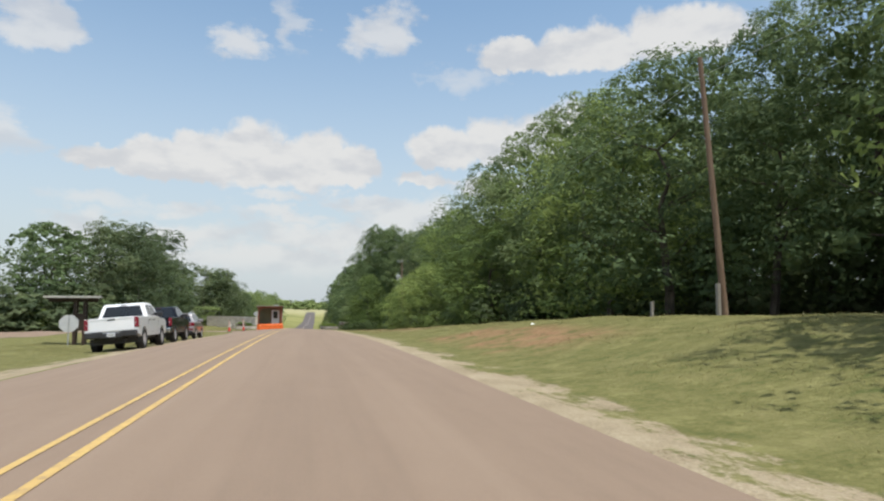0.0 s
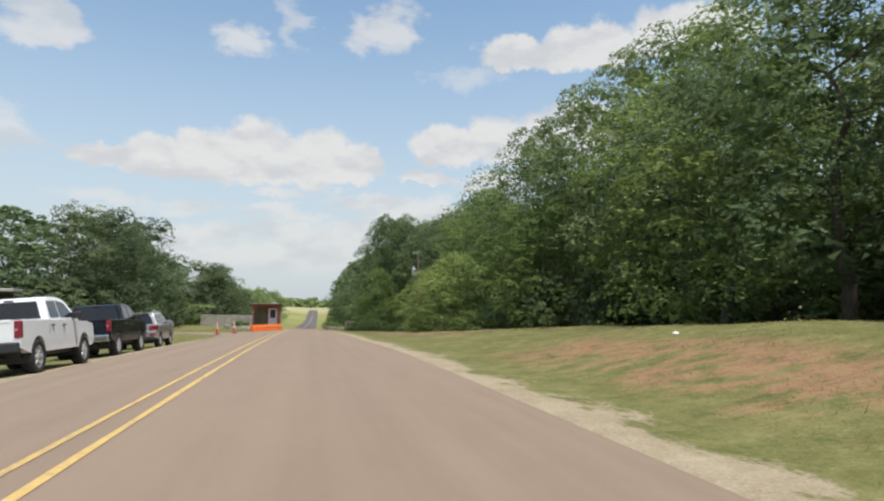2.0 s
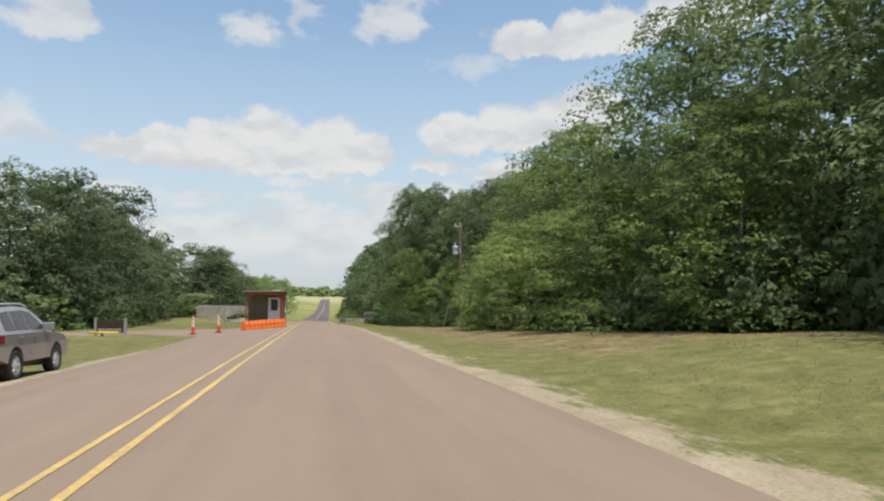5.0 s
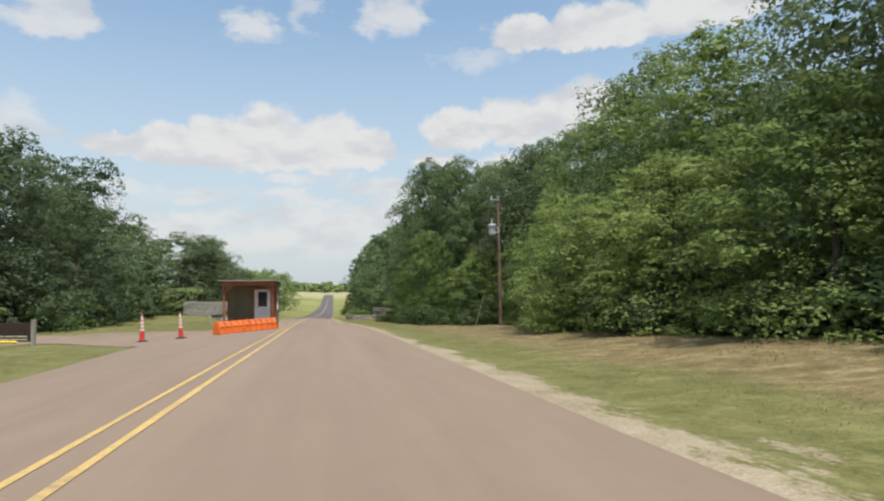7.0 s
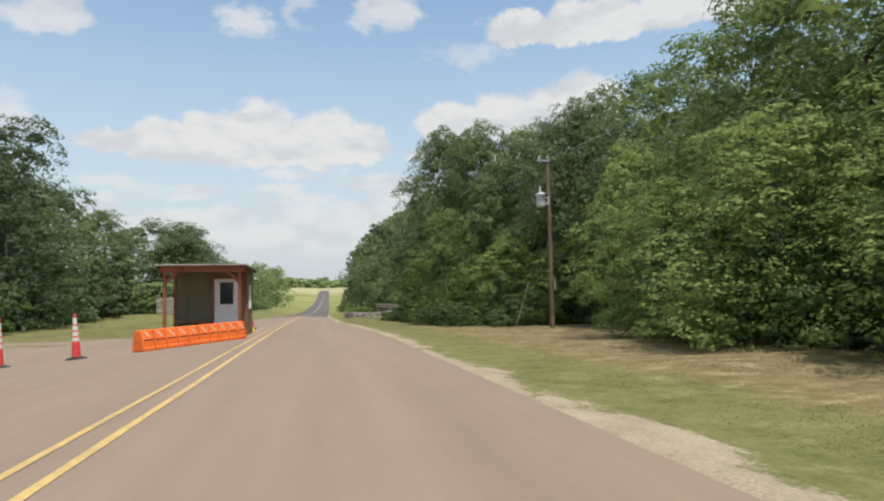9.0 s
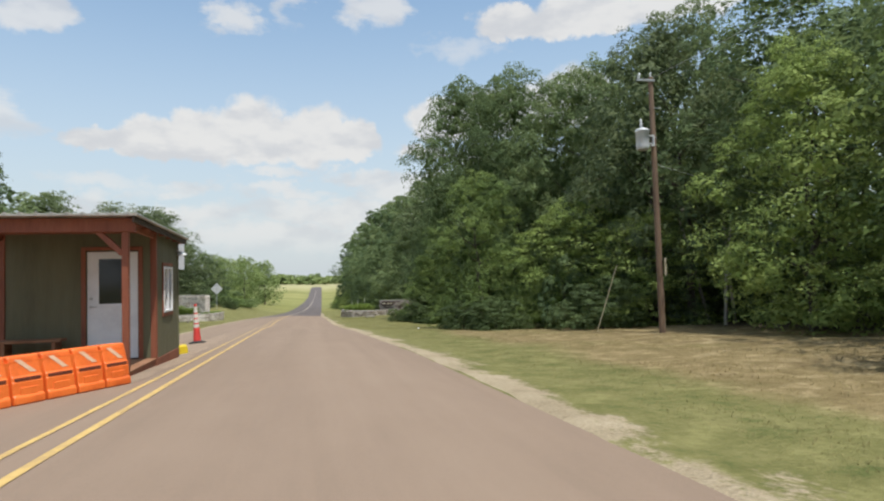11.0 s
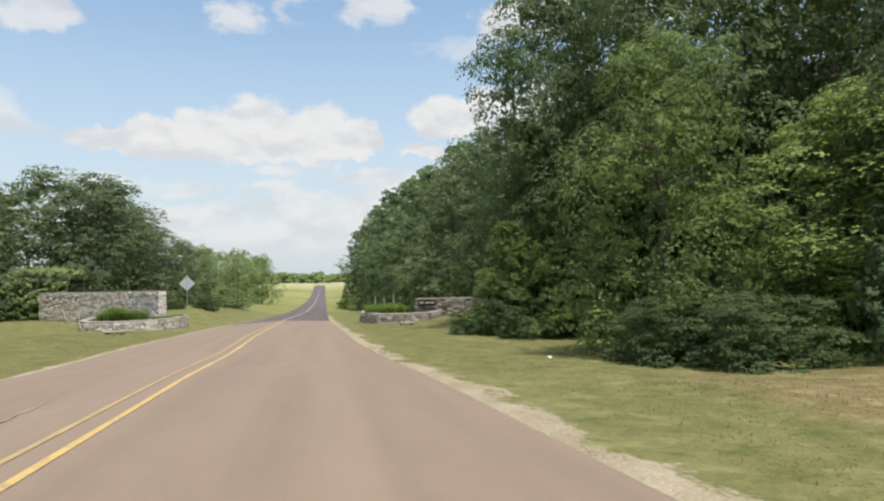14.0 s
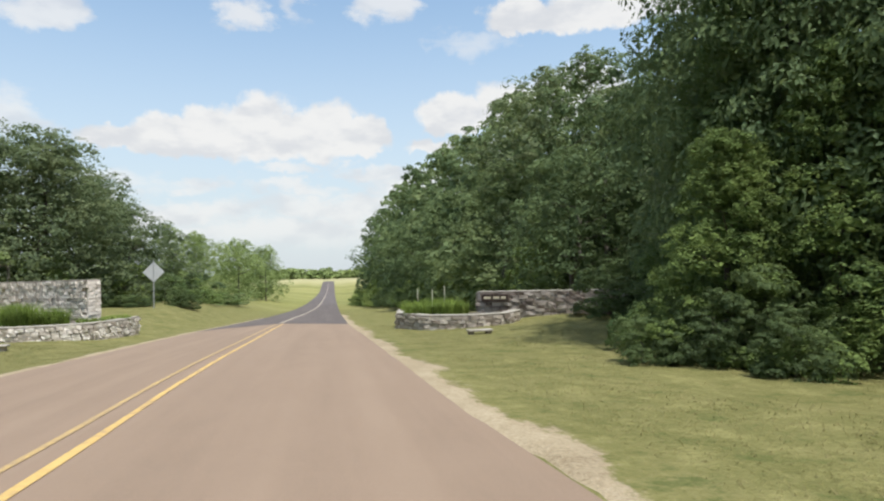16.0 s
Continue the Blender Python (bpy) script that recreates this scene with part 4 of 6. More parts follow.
# ---------------- paints ----------------
cedar_stain = surface("cedar_stain", [(0.13, 0.035, 0.018), (0.23, 0.07, 0.035), (0.30, 0.105, 0.055)], 2.5, 0.6, bump=0.5, bump_scale=30, stretch=(1, 1, 0.2))
deck_wood = surface("deck_wood", [(0.17, 0.075, 0.035), (0.27, 0.13, 0.065), (0.34, 0.18, 0.10)], 3.0, 0.7, bump=0.5, bump_scale=25)
olive_wall = surface("olive_wall", [(0.085, 0.085, 0.048), (0.118, 0.116, 0.066), (0.145, 0.142, 0.085)], 1.2, 0.7, bump=0.35, bump_scale=14, stretch=(3, 3, 0.4))
white_paint = surface("white_paint", [(0.60, 0.62, 0.65), (0.74, 0.76, 0.79), (0.80, 0.82, 0.84)], 1.5, 0.45, fine=0.15)
vinyl = surface("vinyl", [(0.72, 0.73, 0.74), (0.82, 0.83, 0.84)], 2.0, 0.4)
roof_tin = surface("roof_tin", [(0.30, 0.28, 0.25), (0.44, 0.42, 0.38), (0.54, 0.52, 0.48)], 2.0, 0.5, 0.5)
dark_glass = surface("dark_glass", [(0.010, 0.012, 0.015), (0.018, 0.022, 0.027)], 1.0, 0.08, spec=0.45, coat=0.15)
window_glass = surface("window_glass", [(0.10, 0.11, 0.12), (0.17, 0.18, 0.20)], 0.9, 0.12, spec=0.7)
rubber = surface("rubber", [(0.012, 0.012, 0.012), (0.028, 0.027, 0.026)], 6.0, 0.8, bump=0.4, bump_scale=60)
black_plastic = surface("black_plastic", [(0.018, 0.018, 0.020), (0.035, 0.035, 0.037)], 4.0, 0.6)
alloy = surface("alloy", [(0.50, 0.50, 0.51), (0.66, 0.66, 0.67)], 4.0, 0.42, 0.35)
chrome = surface("chrome", [(0.55, 0.55, 0.56), (0.70, 0.70, 0.71)], 3.0, 0.18, 1.0)
galvanised = surface("galvanised", [(0.33, 0.34, 0.35), (0.45, 0.46, 0.47), (0.52, 0.53, 0.54)], 5.0, 0.45, 0.7)
sign_back = surface("sign_back", [(0.50, 0.51, 0.52), (0.60, 0.61, 0.62)], 2.5, 0.5, 0.25)
white_car = surface("white_car", [(0.78, 0.79, 0.81), (0.85, 0.86, 0.88)], 0.7, 0.3, coat=0.7, fine=0.1)
black_car = surface("black_car", [(0.004, 0.006, 0.011), (0.008, 0.011, 0.018)], 0.7, 0.24, coat=0.12, spec=0.3, fine=0.1)
silver_car = surface("silver_car", [(0.30, 0.285, 0.29), (0.40, 0.385, 0.39)], 0.7, 0.32, 0.55, coat=0.8, fine=0.1)
tail_red = surface("tail_red", [(0.15, 0.006, 0.016), (0.26, 0.010, 0.026)], 8.0, 0.25, coat=0.4)
lamp_clear = surface("lamp_clear", [(0.34, 0.22, 0.23), (0.46, 0.34, 0.35)], 8.0, 0.15, coat=0.6)
plate_white = surface("plate_white", [(0.66, 0.67, 0.68), (0.75, 0.76, 0.77)], 6.0, 0.5)
ink = surface("ink", [(0.02, 0.02, 0.03), (0.04, 0.04, 0.05)], 6.0, 0.6)
cone_red = surface("cone_red", [(0.48, 0.036, 0.030), (0.62, 0.052, 0.042), (0.70, 0.085, 0.06)], 4.0, 0.5, fine=0.3)
cone_white = surface("cone_white", [(0.50, 0.46, 0.40), (0.70, 0.67, 0.60)], 6.0, 0.45, fine=0.4)
barrier_orange = surface("barrier_orange", [(0.60, 0.105, 0.016), (0.78, 0.155, 0.024), (0.85, 0.20, 0.035)], 2.5, 0.5, fine=0.3)
stripe_dull = surface("stripe_dull", [(0.55, 0.30, 0.16), (0.72, 0.52, 0.38)], 9.0, 0.6, fine=0.5)
slot_dark = surface("slot_dark", [(0.10, 0.022, 0.008), (0.16, 0.035, 0.012)], 5.0, 0.8)
pole_wood = surface("pole_wood", [(0.105, 0.065, 0.042), (0.19, 0.125, 0.085), (0.27, 0.19, 0.135)], 2.2, 0.85, bump=0.8, bump_scale=30, stretch=(1, 1, 0.12))
grey_wood = surface("grey_wood", [(0.16, 0.145, 0.125), (0.27, 0.25, 0.225), (0.37, 0.35, 0.32)], 4.0, 0.85, bump=0.6, bump_scale=30, stretch=(1, 1, 0.2))
brown_board = surface("brown_board", [(0.028, 0.016, 0.011), (0.050, 0.028, 0.019)], 3.0, 0.6)
letter_cream = surface("letter_cream", [(0.52, 0.45, 0.30), (0.64, 0.57, 0.42)], 6.0, 0.6)
safety_yellow = surface("safety_yellow", [(0.62, 0.44, 0.02), (0.78, 0.58, 0.03)], 4.0, 0.5)
insulator_grey = surface("insulator_grey", [(0.46, 0.48, 0.50), (0.60, 0.62, 0.64)], 5.0, 0.35)
limestone = surface("limestone", [(0.40, 0.35, 0.30), (0.60, 0.54, 0.48), (0.73, 0.68, 0.62)], 1.8, 0.9, bump=0.9, bump_scale=18, fine=0.45, per_object=0.42)
# grey stone; for the near wall the trees' shade is put into its tone
grey_stone = surface("grey_stone", [(0.15, 0.115, 0.095), (0.26, 0.215, 0.185), (0.38, 0.335, 0.295)], 1.8, 0.9, bump=0.9, bump_scale=18, fine=0.4, per_object=0.55)
greyer_limestone = surface("greyer_limestone", [(0.21, 0.175, 0.145), (0.38, 0.33, 0.285), (0.54, 0.49, 0.43)], 1.8, 0.9, bump=0.9, bump_scale=18, fine=0.45, per_object=0.5)
mortar = surface("mortar", [(0.36, 0.32, 0.28), (0.50, 0.46, 0.41)], 5.0, 0.95, bump=0.6, bump_scale=40)
cap_stone = surface("cap_stone", [(0.26, 0.235, 0.20), (0.40, 0.37, 0.32)], 2.5, 0.9, bump=0.7, bump_scale=25)
blade_green = leafage("blade_green", (0.120, 0.180, 0.030), (0.185, 0.260, 0.048), (0.26, 0.33, 0.08), 1.4)
bloom = surface("bloom", [(0.46, 0.47, 0.34), (0.62, 0.62, 0.48)], 8.0, 0.6)


def soft(ob, width=0.012, segs=2):
    b = ob.modifiers.new("rounded", "BEVEL")
    b.width, b.segments, b.limit_method, b.angle_limit = width, segs, "ANGLE", radians(38)
    return ob


def lie(x, y, rz=0.0, tilt=True):
    """A pose on the pavement or land, tipped with its slope."""
    f = (lambda a, b: float(road_z(a, b)) if float(edge_l(b)) <= a <= float(edge_r(b)) else at_land(a, b))
    z = f(x, y)
    if not tilt:
        return pose(x, y, z, 0, 0, rz)
    sx = (f(x + 1, y) - f(x - 1, y)) / 2
    sy = (f(x, y + 1.5) - f(x, y - 1.5)) / 3
    n = Vector((-sx, -sy, 1)).normalized()
    q = Vector((0, 0, 1)).rotation_difference(n).to_matrix().to_4x4()
    return Matrix.Translation((x, y, z)) @ q @ pose(0, 0, 0, 0, 0, rz)


# ---------------- vehicles ----------------
def wheel(parent, x, y, r, w, side, lift, n=28):
    bm = bmesh.new()
    m = pose(x, y, r - lift, 0, 90 * side, 0)
    lathe(bm, [(r * 0.62, -w / 2), (r * 0.93, -w / 2), (r, -w * 0.34), (r, w * 0.34), (r * 0.93, w / 2), (r * 0.64, w / 2), (r * 0.62, w * 0.25)], n, m)
    tyre = part("tyre", bm, rubber, parent)
    bm = bmesh.new()
    lathe(bm, [(r * 0.60, -w * 0.30), (r * 0.66, w * 0.40), (r * 0.62, w * 0.44), (r * 0.56, w * 0.26)], n, m)
    part("rim", bm, alloy, tyre)
    # black backing disc paints the shade of the recess behind the spokes
    bm = bmesh.new()
    lathe(bm, [(r * 0.555, w * 0.22), (r * 0.555, w * 0.275)], n, m)
    part("brake_disc", bm, black_plastic, tyre)
    bm = bmesh.new()
    for i in range(6):
        a = radians(60 * i)
        box(bm, -0.045, 0.03, w * 0.27, 0.045, r * 0.60, w * 0.42, 0.008, 1, m @ Matrix.Rotation(a, 4, "Z"))
    lathe(bm, [(0.085, w * 0.26), (0.085, w * 0.43), (0.06, w * 0.46)], 14, m)
    part("spokes", bm, alloy, tyre)
    return tyre


def car(name, m, spec, label):
    """A parked car from its side outlines; y runs forward from the rear axle, z up."""
    wb, r, hw = spec["wb"], spec["r"], spec["hw"]
    paint = spec["paint"]
    lift = spec["lift"]
    spec = dict(spec)
    v = thing(name, m @ Matrix.Translation((0, 0, lift)), label, "car" if name == "suv" else "pickup truck", "parked vehicles")
    belt, lean = spec["belt"], spec["lean"]

    def half(z):
        return hw - (0.05 * max(0.0, 0.75 - z) if z < 0.75 else 0.0) - lean * max(0.0, z - belt)

    def arch(cy):
        ra = r + 0.085
        a0 = math.asin((spec["rocker"] - r * 0.98 + lift) / ra)
        return [(cy + ra * math.cos(a), r * 0.98 - lift + ra * math.sin(a)) for a in np.linspace(a0, math.pi - a0, 15)]

    def fill(outline, k=1.0, x0=None):
        bm = bmesh.new()
        prism(bm, outline, -1, 1, "x")
        for zc in (0.75, belt):
            bmesh.ops.bisect_plane(bm, geom=bm.verts[:] + bm.edges[:] + bm.faces[:], plane_co=(0, 0, zc), plane_no=(0, 0, 1))
        for q in bm.verts:
            q.co.x *= half(q.co.z) * k
        return bm

    low = spec["rocker"]
    lower = spec["lower"] + arch(wb) + arch(0.0)
    soft(part("body", fill(lower), paint, v), 0.035, 3)
    soft(part("cab", fill(spec["cab"], 0.995), paint, v), 0.05, 3)
    bm = bmesh.new()
    box(bm, -hw * 0.8, -0.7, low - 0.12, hw * 0.8, wb + 0.6, low + 0.25, 0.03)
    for cy in (0.0, wb):
        box(bm, -hw * 0.93, cy - r - 0.06, r * 0.5, hw * 0.93, cy + r + 0.06, r * 2.1)
    part("underbody", bm, black_plastic, v)
    for cy in (0.0, wb):
        for sd in (-1, 1):
            wheel(v, sd * (hw - 0.135), cy, r, spec["tw"], sd, lift)

    def side_sheet(nm, outline, sd, mat, out=0.006, t=0.02):
        bm = bmesh.new()
        inner = [bm.verts.new((sd * (half(z) + out - t), yy, z)) for yy, z in outline]
        outer = [bm.verts.new((sd * (half(z) + out), yy, z)) for yy, z in outline]
        n = len(outline)
        for i in range(n):
            bm.faces.new((inner[i], inner[(i + 1) % n], outer[(i + 1) % n], outer[i]))
        bm.faces.new(inner[::-1])
        bm.faces.new(outer)
        bmesh.ops.recalc_face_normals(bm, faces=bm.faces)
        return part(nm, bm, mat, v)

    for sd in (-1, 1):
        for o in spec["windows"]:
            side_sheet("side_window", o, sd, dark_glass)
        for o in spec["gaps"]:
            side_sheet("door_gap", o, sd, black_plastic, 0.004, 0.01)
        for yy, z in spec["handles"]:
            bm = bmesh.new()
            box(bm, sd * (half(z) + 0.0) - 0.012, yy - 0.09, z - 0.016, sd * (half(z) + 0.0) + 0.03 * sd + 0.012, yy + 0.09, z + 0.016, 0.008)
            part("door_handle", bm, spec["handle_mat"], v)
        my, mz = spec["mirror"]
        bm = bmesh.new()
        xa, xb = sorted((sd * half(mz) * 0.98, sd * (half(mz) + 0.26)))
        box(bm, xa, my - 0.08, mz - 0.09, xb, my + 0.07, mz + 0.11, 0.035, 3)
        part("wing_mirror", bm, black_plastic if name != "suv" else paint, v)
        # tail lamp wrapped round the corner
        y0, za, zb, wl, dp = spec["lamp"]
        bm = bmesh.new()
        xa, xb = sorted((sd * (half(za) - wl), sd * (half(za) + 0.012)))
        box(bm, xa, y0 - 0.015, za, xb, y0 + dp, zb, 0.02, 2)
        lamp = part("tail_lamp", bm, tail_red, v)
        bm = bmesh.new()
        zc = za + (zb - za) * 0.42
        xa, xb = sorted((sd * (half(za) - wl * 0.85), sd * (half(za) - wl * 0.45)))
        box(bm, xa, y0 - 0.024, zc, xb, y0 - 0.005, zc + (zb - za) * 0.13, 0.004)
        part("reverse_lens", bm, lamp_clear, lamp)
    # rear window
    (ya, za), (yb, zb) = spec["rear_glass"]
    bm = bmesh.new()
    ha, hb = half(za) - spec["rg_in"], half(zb) - spec["rg_in"] - 0.02
    q = [bm.verts.new(p) for p in ((-ha, ya - 0.012, za), (ha, ya - 0.012, za), (hb, yb - 0.012, zb), (-hb, yb - 0.012, zb))]
    f = bm.faces.new(q)
    ext = bmesh.ops.extrude_face_region(bm, geom=[f])
    bmesh.ops.translate(bm, vec=(0, 0.03, 0.004), verts=[g for g in ext["geom"] if isinstance(g, bmesh.types.BMVert)])
    bmesh.ops.recalc_face_normals(bm, faces=bm.faces)
    part("rear_window", bm, dark_glass, v)
    # windscreen
    (ya, za), (yb, zb) = spec["screen"]
    bm = bmesh.new()
    ha, hb = half(za) - 0.08, half(zb) - 0.10
    q = [bm.verts.new(p) for p in ((-ha, ya + 0.012, za), (ha, ya + 0.012, za), (hb, yb + 0.012, zb + 0.006), (-hb, yb + 0.012, zb + 0.006))]
    f = bm.faces.new(q[::-1])
    ext = bmesh.ops.extrude_face_region(bm, geom=[f])
    bmesh.ops.translate(bm, vec=(0, -0.03, 0), verts=[g for g in ext["geom"] if isinstance(g, bmesh.types.BMVert)])
    part("windscreen", bm, dark_glass, v)
    spec["rear"](v, half)
    # true length of the model: everything but the wheels drawn in towards the tail
    kl, y0 = spec["length"], spec["tail"]
    for ch in v.children:
        kin = [ch] + list(ch.children)
        if ch.name.startswith("tyre"):
            cy = sum(q.co.y for q in ch.data.vertices) / len(ch.data.vertices)
            for o in kin:
                o.data.transform(Matrix.Translation((0, (cy - y0) * (kl - 1), 0)))
        else:
            for o in kin:
                o.data.transform(Matrix.Translation((0, y0, 0)) @ Matrix.Diagonal((1, kl, 1, 1)) @ Matrix.Translation((0, -y0, 0)))
    return v


def pickup_rear(bumper_mat, plate_mat):
    def rear(v, half):
        bm = bmesh.new()
        box(bm, -0.80, -1.215, 0.74, 0.80, -1.15, 1.27, 0.018, 2)
        box(bm, -0.80, -1.228, 1.20, 0.80, -1.12, 1.285, 0.015, 2)
        gate = part("tailgate", bm, v.children[0].data.materials[0], v)
        part("gate_handle", boxed(-0.14, -1.235, 1.17, 0.14, -1.20, 1.235, 0.012), black_plastic, gate)
        bm = bmesh.new()
        box(bm, -0.96, -1.33, 0.50, -0.34, -1.06, 0.74, 0.04, 3)
        box(bm, 0.34, -1.33, 0.50, 0.96, -1.06, 0.74, 0.04, 3)
        box(bm, -0.36, -1.30, 0.47, 0.36, -1.06, 0.68, 0.03, 2)
        part("rear_bumper", bm, bumper_mat, v)
        plate = part("number_plate", boxed(-0.155, -1.312, 0.53, 0.155, -1.298, 0.67, 0.006), plate_mat, v)
        bm = bmesh.new()
        for i in range(6):
            box(bm, -0.115 + i * 0.04, -1.318, 0.575, -0.09 + i * 0.04, -1.310, 0.63)
        part("plate_bars", bm, ink, plate)
        bm = bmesh.new()
        rod(bm, (0, -1.25, 0.42), (0, -0.9, 0.42), 0.035, 0.035, 8)
        part("tow_hitch", bm, black_plastic, v)
        part("exhaust_pipe", rodded((0.45, -1.2, 0.36), (0.45, -0.5, 0.40), 0.04, 0.04, 8), black_plastic, v)
        # bed floor and walls seen over the gate
        bm = bmesh.new()
        box(bm, -0.84, -1.08, 0.80, 0.84, 0.72, 0.84)
        part("bed_liner", bm, black_plastic, v)
        part("brake_lamp", boxed(-0.12, spec_top_y, 1.81, 0.12, spec_top_y + 0.05, 1.83, 0.006), slot_dark, v)
    return rear


spec_top_y = 0.86


def pickup_spec(paint, bumper, wb=3.74):
    f = wb + 0.95
    return dict(length=0.88, tail=-1.2, lift=0.09, wb=wb, r=0.44, hw=0.99, tw=0.27, paint=paint, belt=1.25, lean=0.30, rocker=0.46,
                lower=[(-1.16, 0.60), (-1.18, 0.80), (-1.17, 1.27), (0.66, 1.29), (0.72, 1.25), (wb - 0.52, 1.22), (wb + 0.3, 1.20), (f - 0.12, 1.13), (f, 1.02), (f + 0.03, 0.62), (f - 0.1, 0.48), (wb + 0.5, 0.46)],
                cab=[(0.68, 1.20), (0.70, 1.30), (0.82, 1.62), (0.90, 1.82), (1.10, 1.885), (1.75, 1.90), (2.30, 1.86), (2.62, 1.74), (wb - 0.50, 1.28), (wb - 0.42, 1.20)],
                windows=[[(0.90, 1.32), (1.00, 1.76), (1.62, 1.79), (1.62, 1.32)], [(1.72, 1.32), (1.72, 1.79), (2.28, 1.74), (2.92, 1.32)]],
                gaps=[[(1.66, 0.56), (1.66, 1.27), (1.675, 1.27), (1.675, 0.56)], [(0.78, 0.92), (0.78, 1.27), (0.795, 1.27), (0.795, 0.92)], [(2.94, 0.60), (2.94, 1.22), (2.955, 1.22), (2.955, 0.60)]],
                handles=[(1.02, 1.12), (1.90, 1.12)], handle_mat=black_plastic if paint is white_car else chrome, mirror=(2.72, 1.36), lamp=(-1.19, 0.84, 1.25, 0.14, 0.14),
                rear_glass=((0.705, 1.31), (0.865, 1.77)), rg_in=0.16, screen=((wb - 0.52, 1.30), (2.66, 1.73)), rear=pickup_rear(bumper, plate_white if paint is white_car else safety_yellow))


def suv_rear(v, half):
    paint = v.children[0].data.materials[0]
    bm = bmesh.new()
    box(bm, -0.90, -0.98, 0.42, 0.90, -0.72, 0.78, 0.06, 3)
    bumper = part("rear_bumper", bm, paint, v)
    part("bumper_valance", boxed(-0.82, -0.995, 0.34, 0.82, -0.75, 0.52, 0.03, 2), black_plastic, bumper)
    for sd in (-1, 1):
        xa, xb = sorted((sd * 0.62, sd * 0.86))
        part("reflector", boxed(xa, -1.0, 0.56, xb, -0.95, 0.64, 0.01), tail_red, bumper)
    bm = bmesh.new()
    box(bm, -0.66, -0.925, 0.76, 0.66, -0.84, 1.04, 0.03, 2)
    gate = part("tailgate", bm, paint, v)
    part("number_plate", boxed(-0.155, -0.945, 0.80, 0.155, -0.92, 0.94, 0.006), plate_white, gate)
    bm = bmesh.new()
    box(bm, -0.56, -0.80, 1.60, 0.56, -0.48, 1.655, 0.02, 2)
    spoiler = part("roof_spoiler", bm, paint, v)
    part("brake_lamp", boxed(-0.16, -0.812, 1.61, 0.16, -0.79, 1.64, 0.006), tail_red, spoiler)
    for sd in (-1, 1):
        bm = bmesh.new()
        for a, b in zip([(-0.45, 1.665), (-0.2, 1.73), (1.0, 1.745), (1.35, 1.69)], [(-0.2, 1.73), (1.0, 1.745), (1.35, 1.69), (1.4, 1.66)]):
            rod(bm, (sd * 0.64, a[0], a[1]), (sd * 0.64, b[0], b[1]), 0.018, 0.018, 8)
        part("roof_rail", bm, alloy, v)


car("pickup_truck", lie(-7.72, 28.40), pickup_spec(white_car, black_plastic), "white four-door pickup with black bumper parked on the gravel strip")
car("pickup_truck", lie(-7.98, 36.25), pickup_spec(black_car, chrome, 3.66), "black four-door pickup with chrome bumper parked in the row")
SUV = dict(length=0.87, tail=-0.95, lift=0.06, wb=2.60, r=0.36, hw=0.93, tw=0.235, paint=silver_car, belt=1.02, lean=0.36, rocker=0.36,
           lower=[(-0.90, 0.46), (-0.94, 0.72), (-0.91, 1.04), (-0.5, 1.06), (1.9, 1.04), (2.6, 1.00), (3.2, 0.90), (3.42, 0.78), (3.47, 0.50), (3.35, 0.36), (3.02, 0.36)],
           cab=[(-0.90, 0.98), (-0.90, 1.06), (-0.72, 1.45), (-0.62, 1.60), (-0.3, 1.66), (0.7, 1.69), (1.25, 1.64), (1.55, 1.52), (2.28, 1.06), (2.32, 0.98)],
           windows=[[(-0.52, 1.10), (-0.50, 1.52), (0.02, 1.56), (0.06, 1.10)], [(0.14, 1.10), (0.12, 1.56), (0.80, 1.58), (0.84, 1.10)], [(0.92, 1.10), (0.90, 1.57), (1.28, 1.53), (1.92, 1.10)]],
           gaps=[[(0.87, 0.48), (0.87, 1.03), (0.885, 1.03), (0.885, 0.48)], [(0.02, 0.86), (0.02, 1.03), (0.035, 1.03), (0.035, 0.86)]],
           handles=[(0.22, 0.93), (1.05, 0.93)], handle_mat=silver_car, mirror=(1.80, 1.14), lamp=(-0.955, 0.80, 1.02, 0.34, 0.30),
           rear_glass=((-0.885, 1.10), (-0.705, 1.52)), rg_in=0.14, screen=((2.24, 1.09), (1.57, 1.51)), rear=suv_rear)
car("suv", lie(-8.05, 43.75), SUV, "silver sport utility car parked last in the row")


# ---------------- cones and barrier ----------------
def traffic_cone(m, label):
    c = thing("traffic_cone", m @ Matrix.Diagonal((0.93, 0.93, 0.95, 1)), label, "traffic cone", "traffic cones")
    bm = bmesh.new()
    lathe(bm, [(0.27, 0.0), (0.285, 0.012), (0.275, 0.035), (0.18, 0.055), (0.15, 0.075)], 10)
    part("rubber_base", bm, rubber, c, "heavy black rubber base")
    prof = [(0.06, 0.120), (0.50, 0.092), (0.60, 0.085), (0.645, 0.082), (0.76, 0.075), (0.805, 0.072), (0.925, 0.063), (0.97, 0.059), (1.16, 0.044)]
    for i, ((z0, r0), (z1, r1)) in enumerate(zip(prof, prof[1:])):
        white = i % 2 == 1
        k = 0.002 if white else 0.0
        bm = bmesh.new()
        lathe(bm, [(r0 + k, z0), (r1 + k, z1)], 28)
        for f in bm.faces:
            f.smooth = False
        part("reflective_band" if white else "cone_body" if i == 0 else "red_band", bm, cone_white if white else cone_red, c)
    bm = bmesh.new()
    lathe(bm, [(0.044, 1.16), (0.030, 1.19), (0.042, 1.205), (0.046, 1.225), (0.036, 1.245), (0.012, 1.255)], 16)
    part("grip", bm, cone_red, c)
    return c


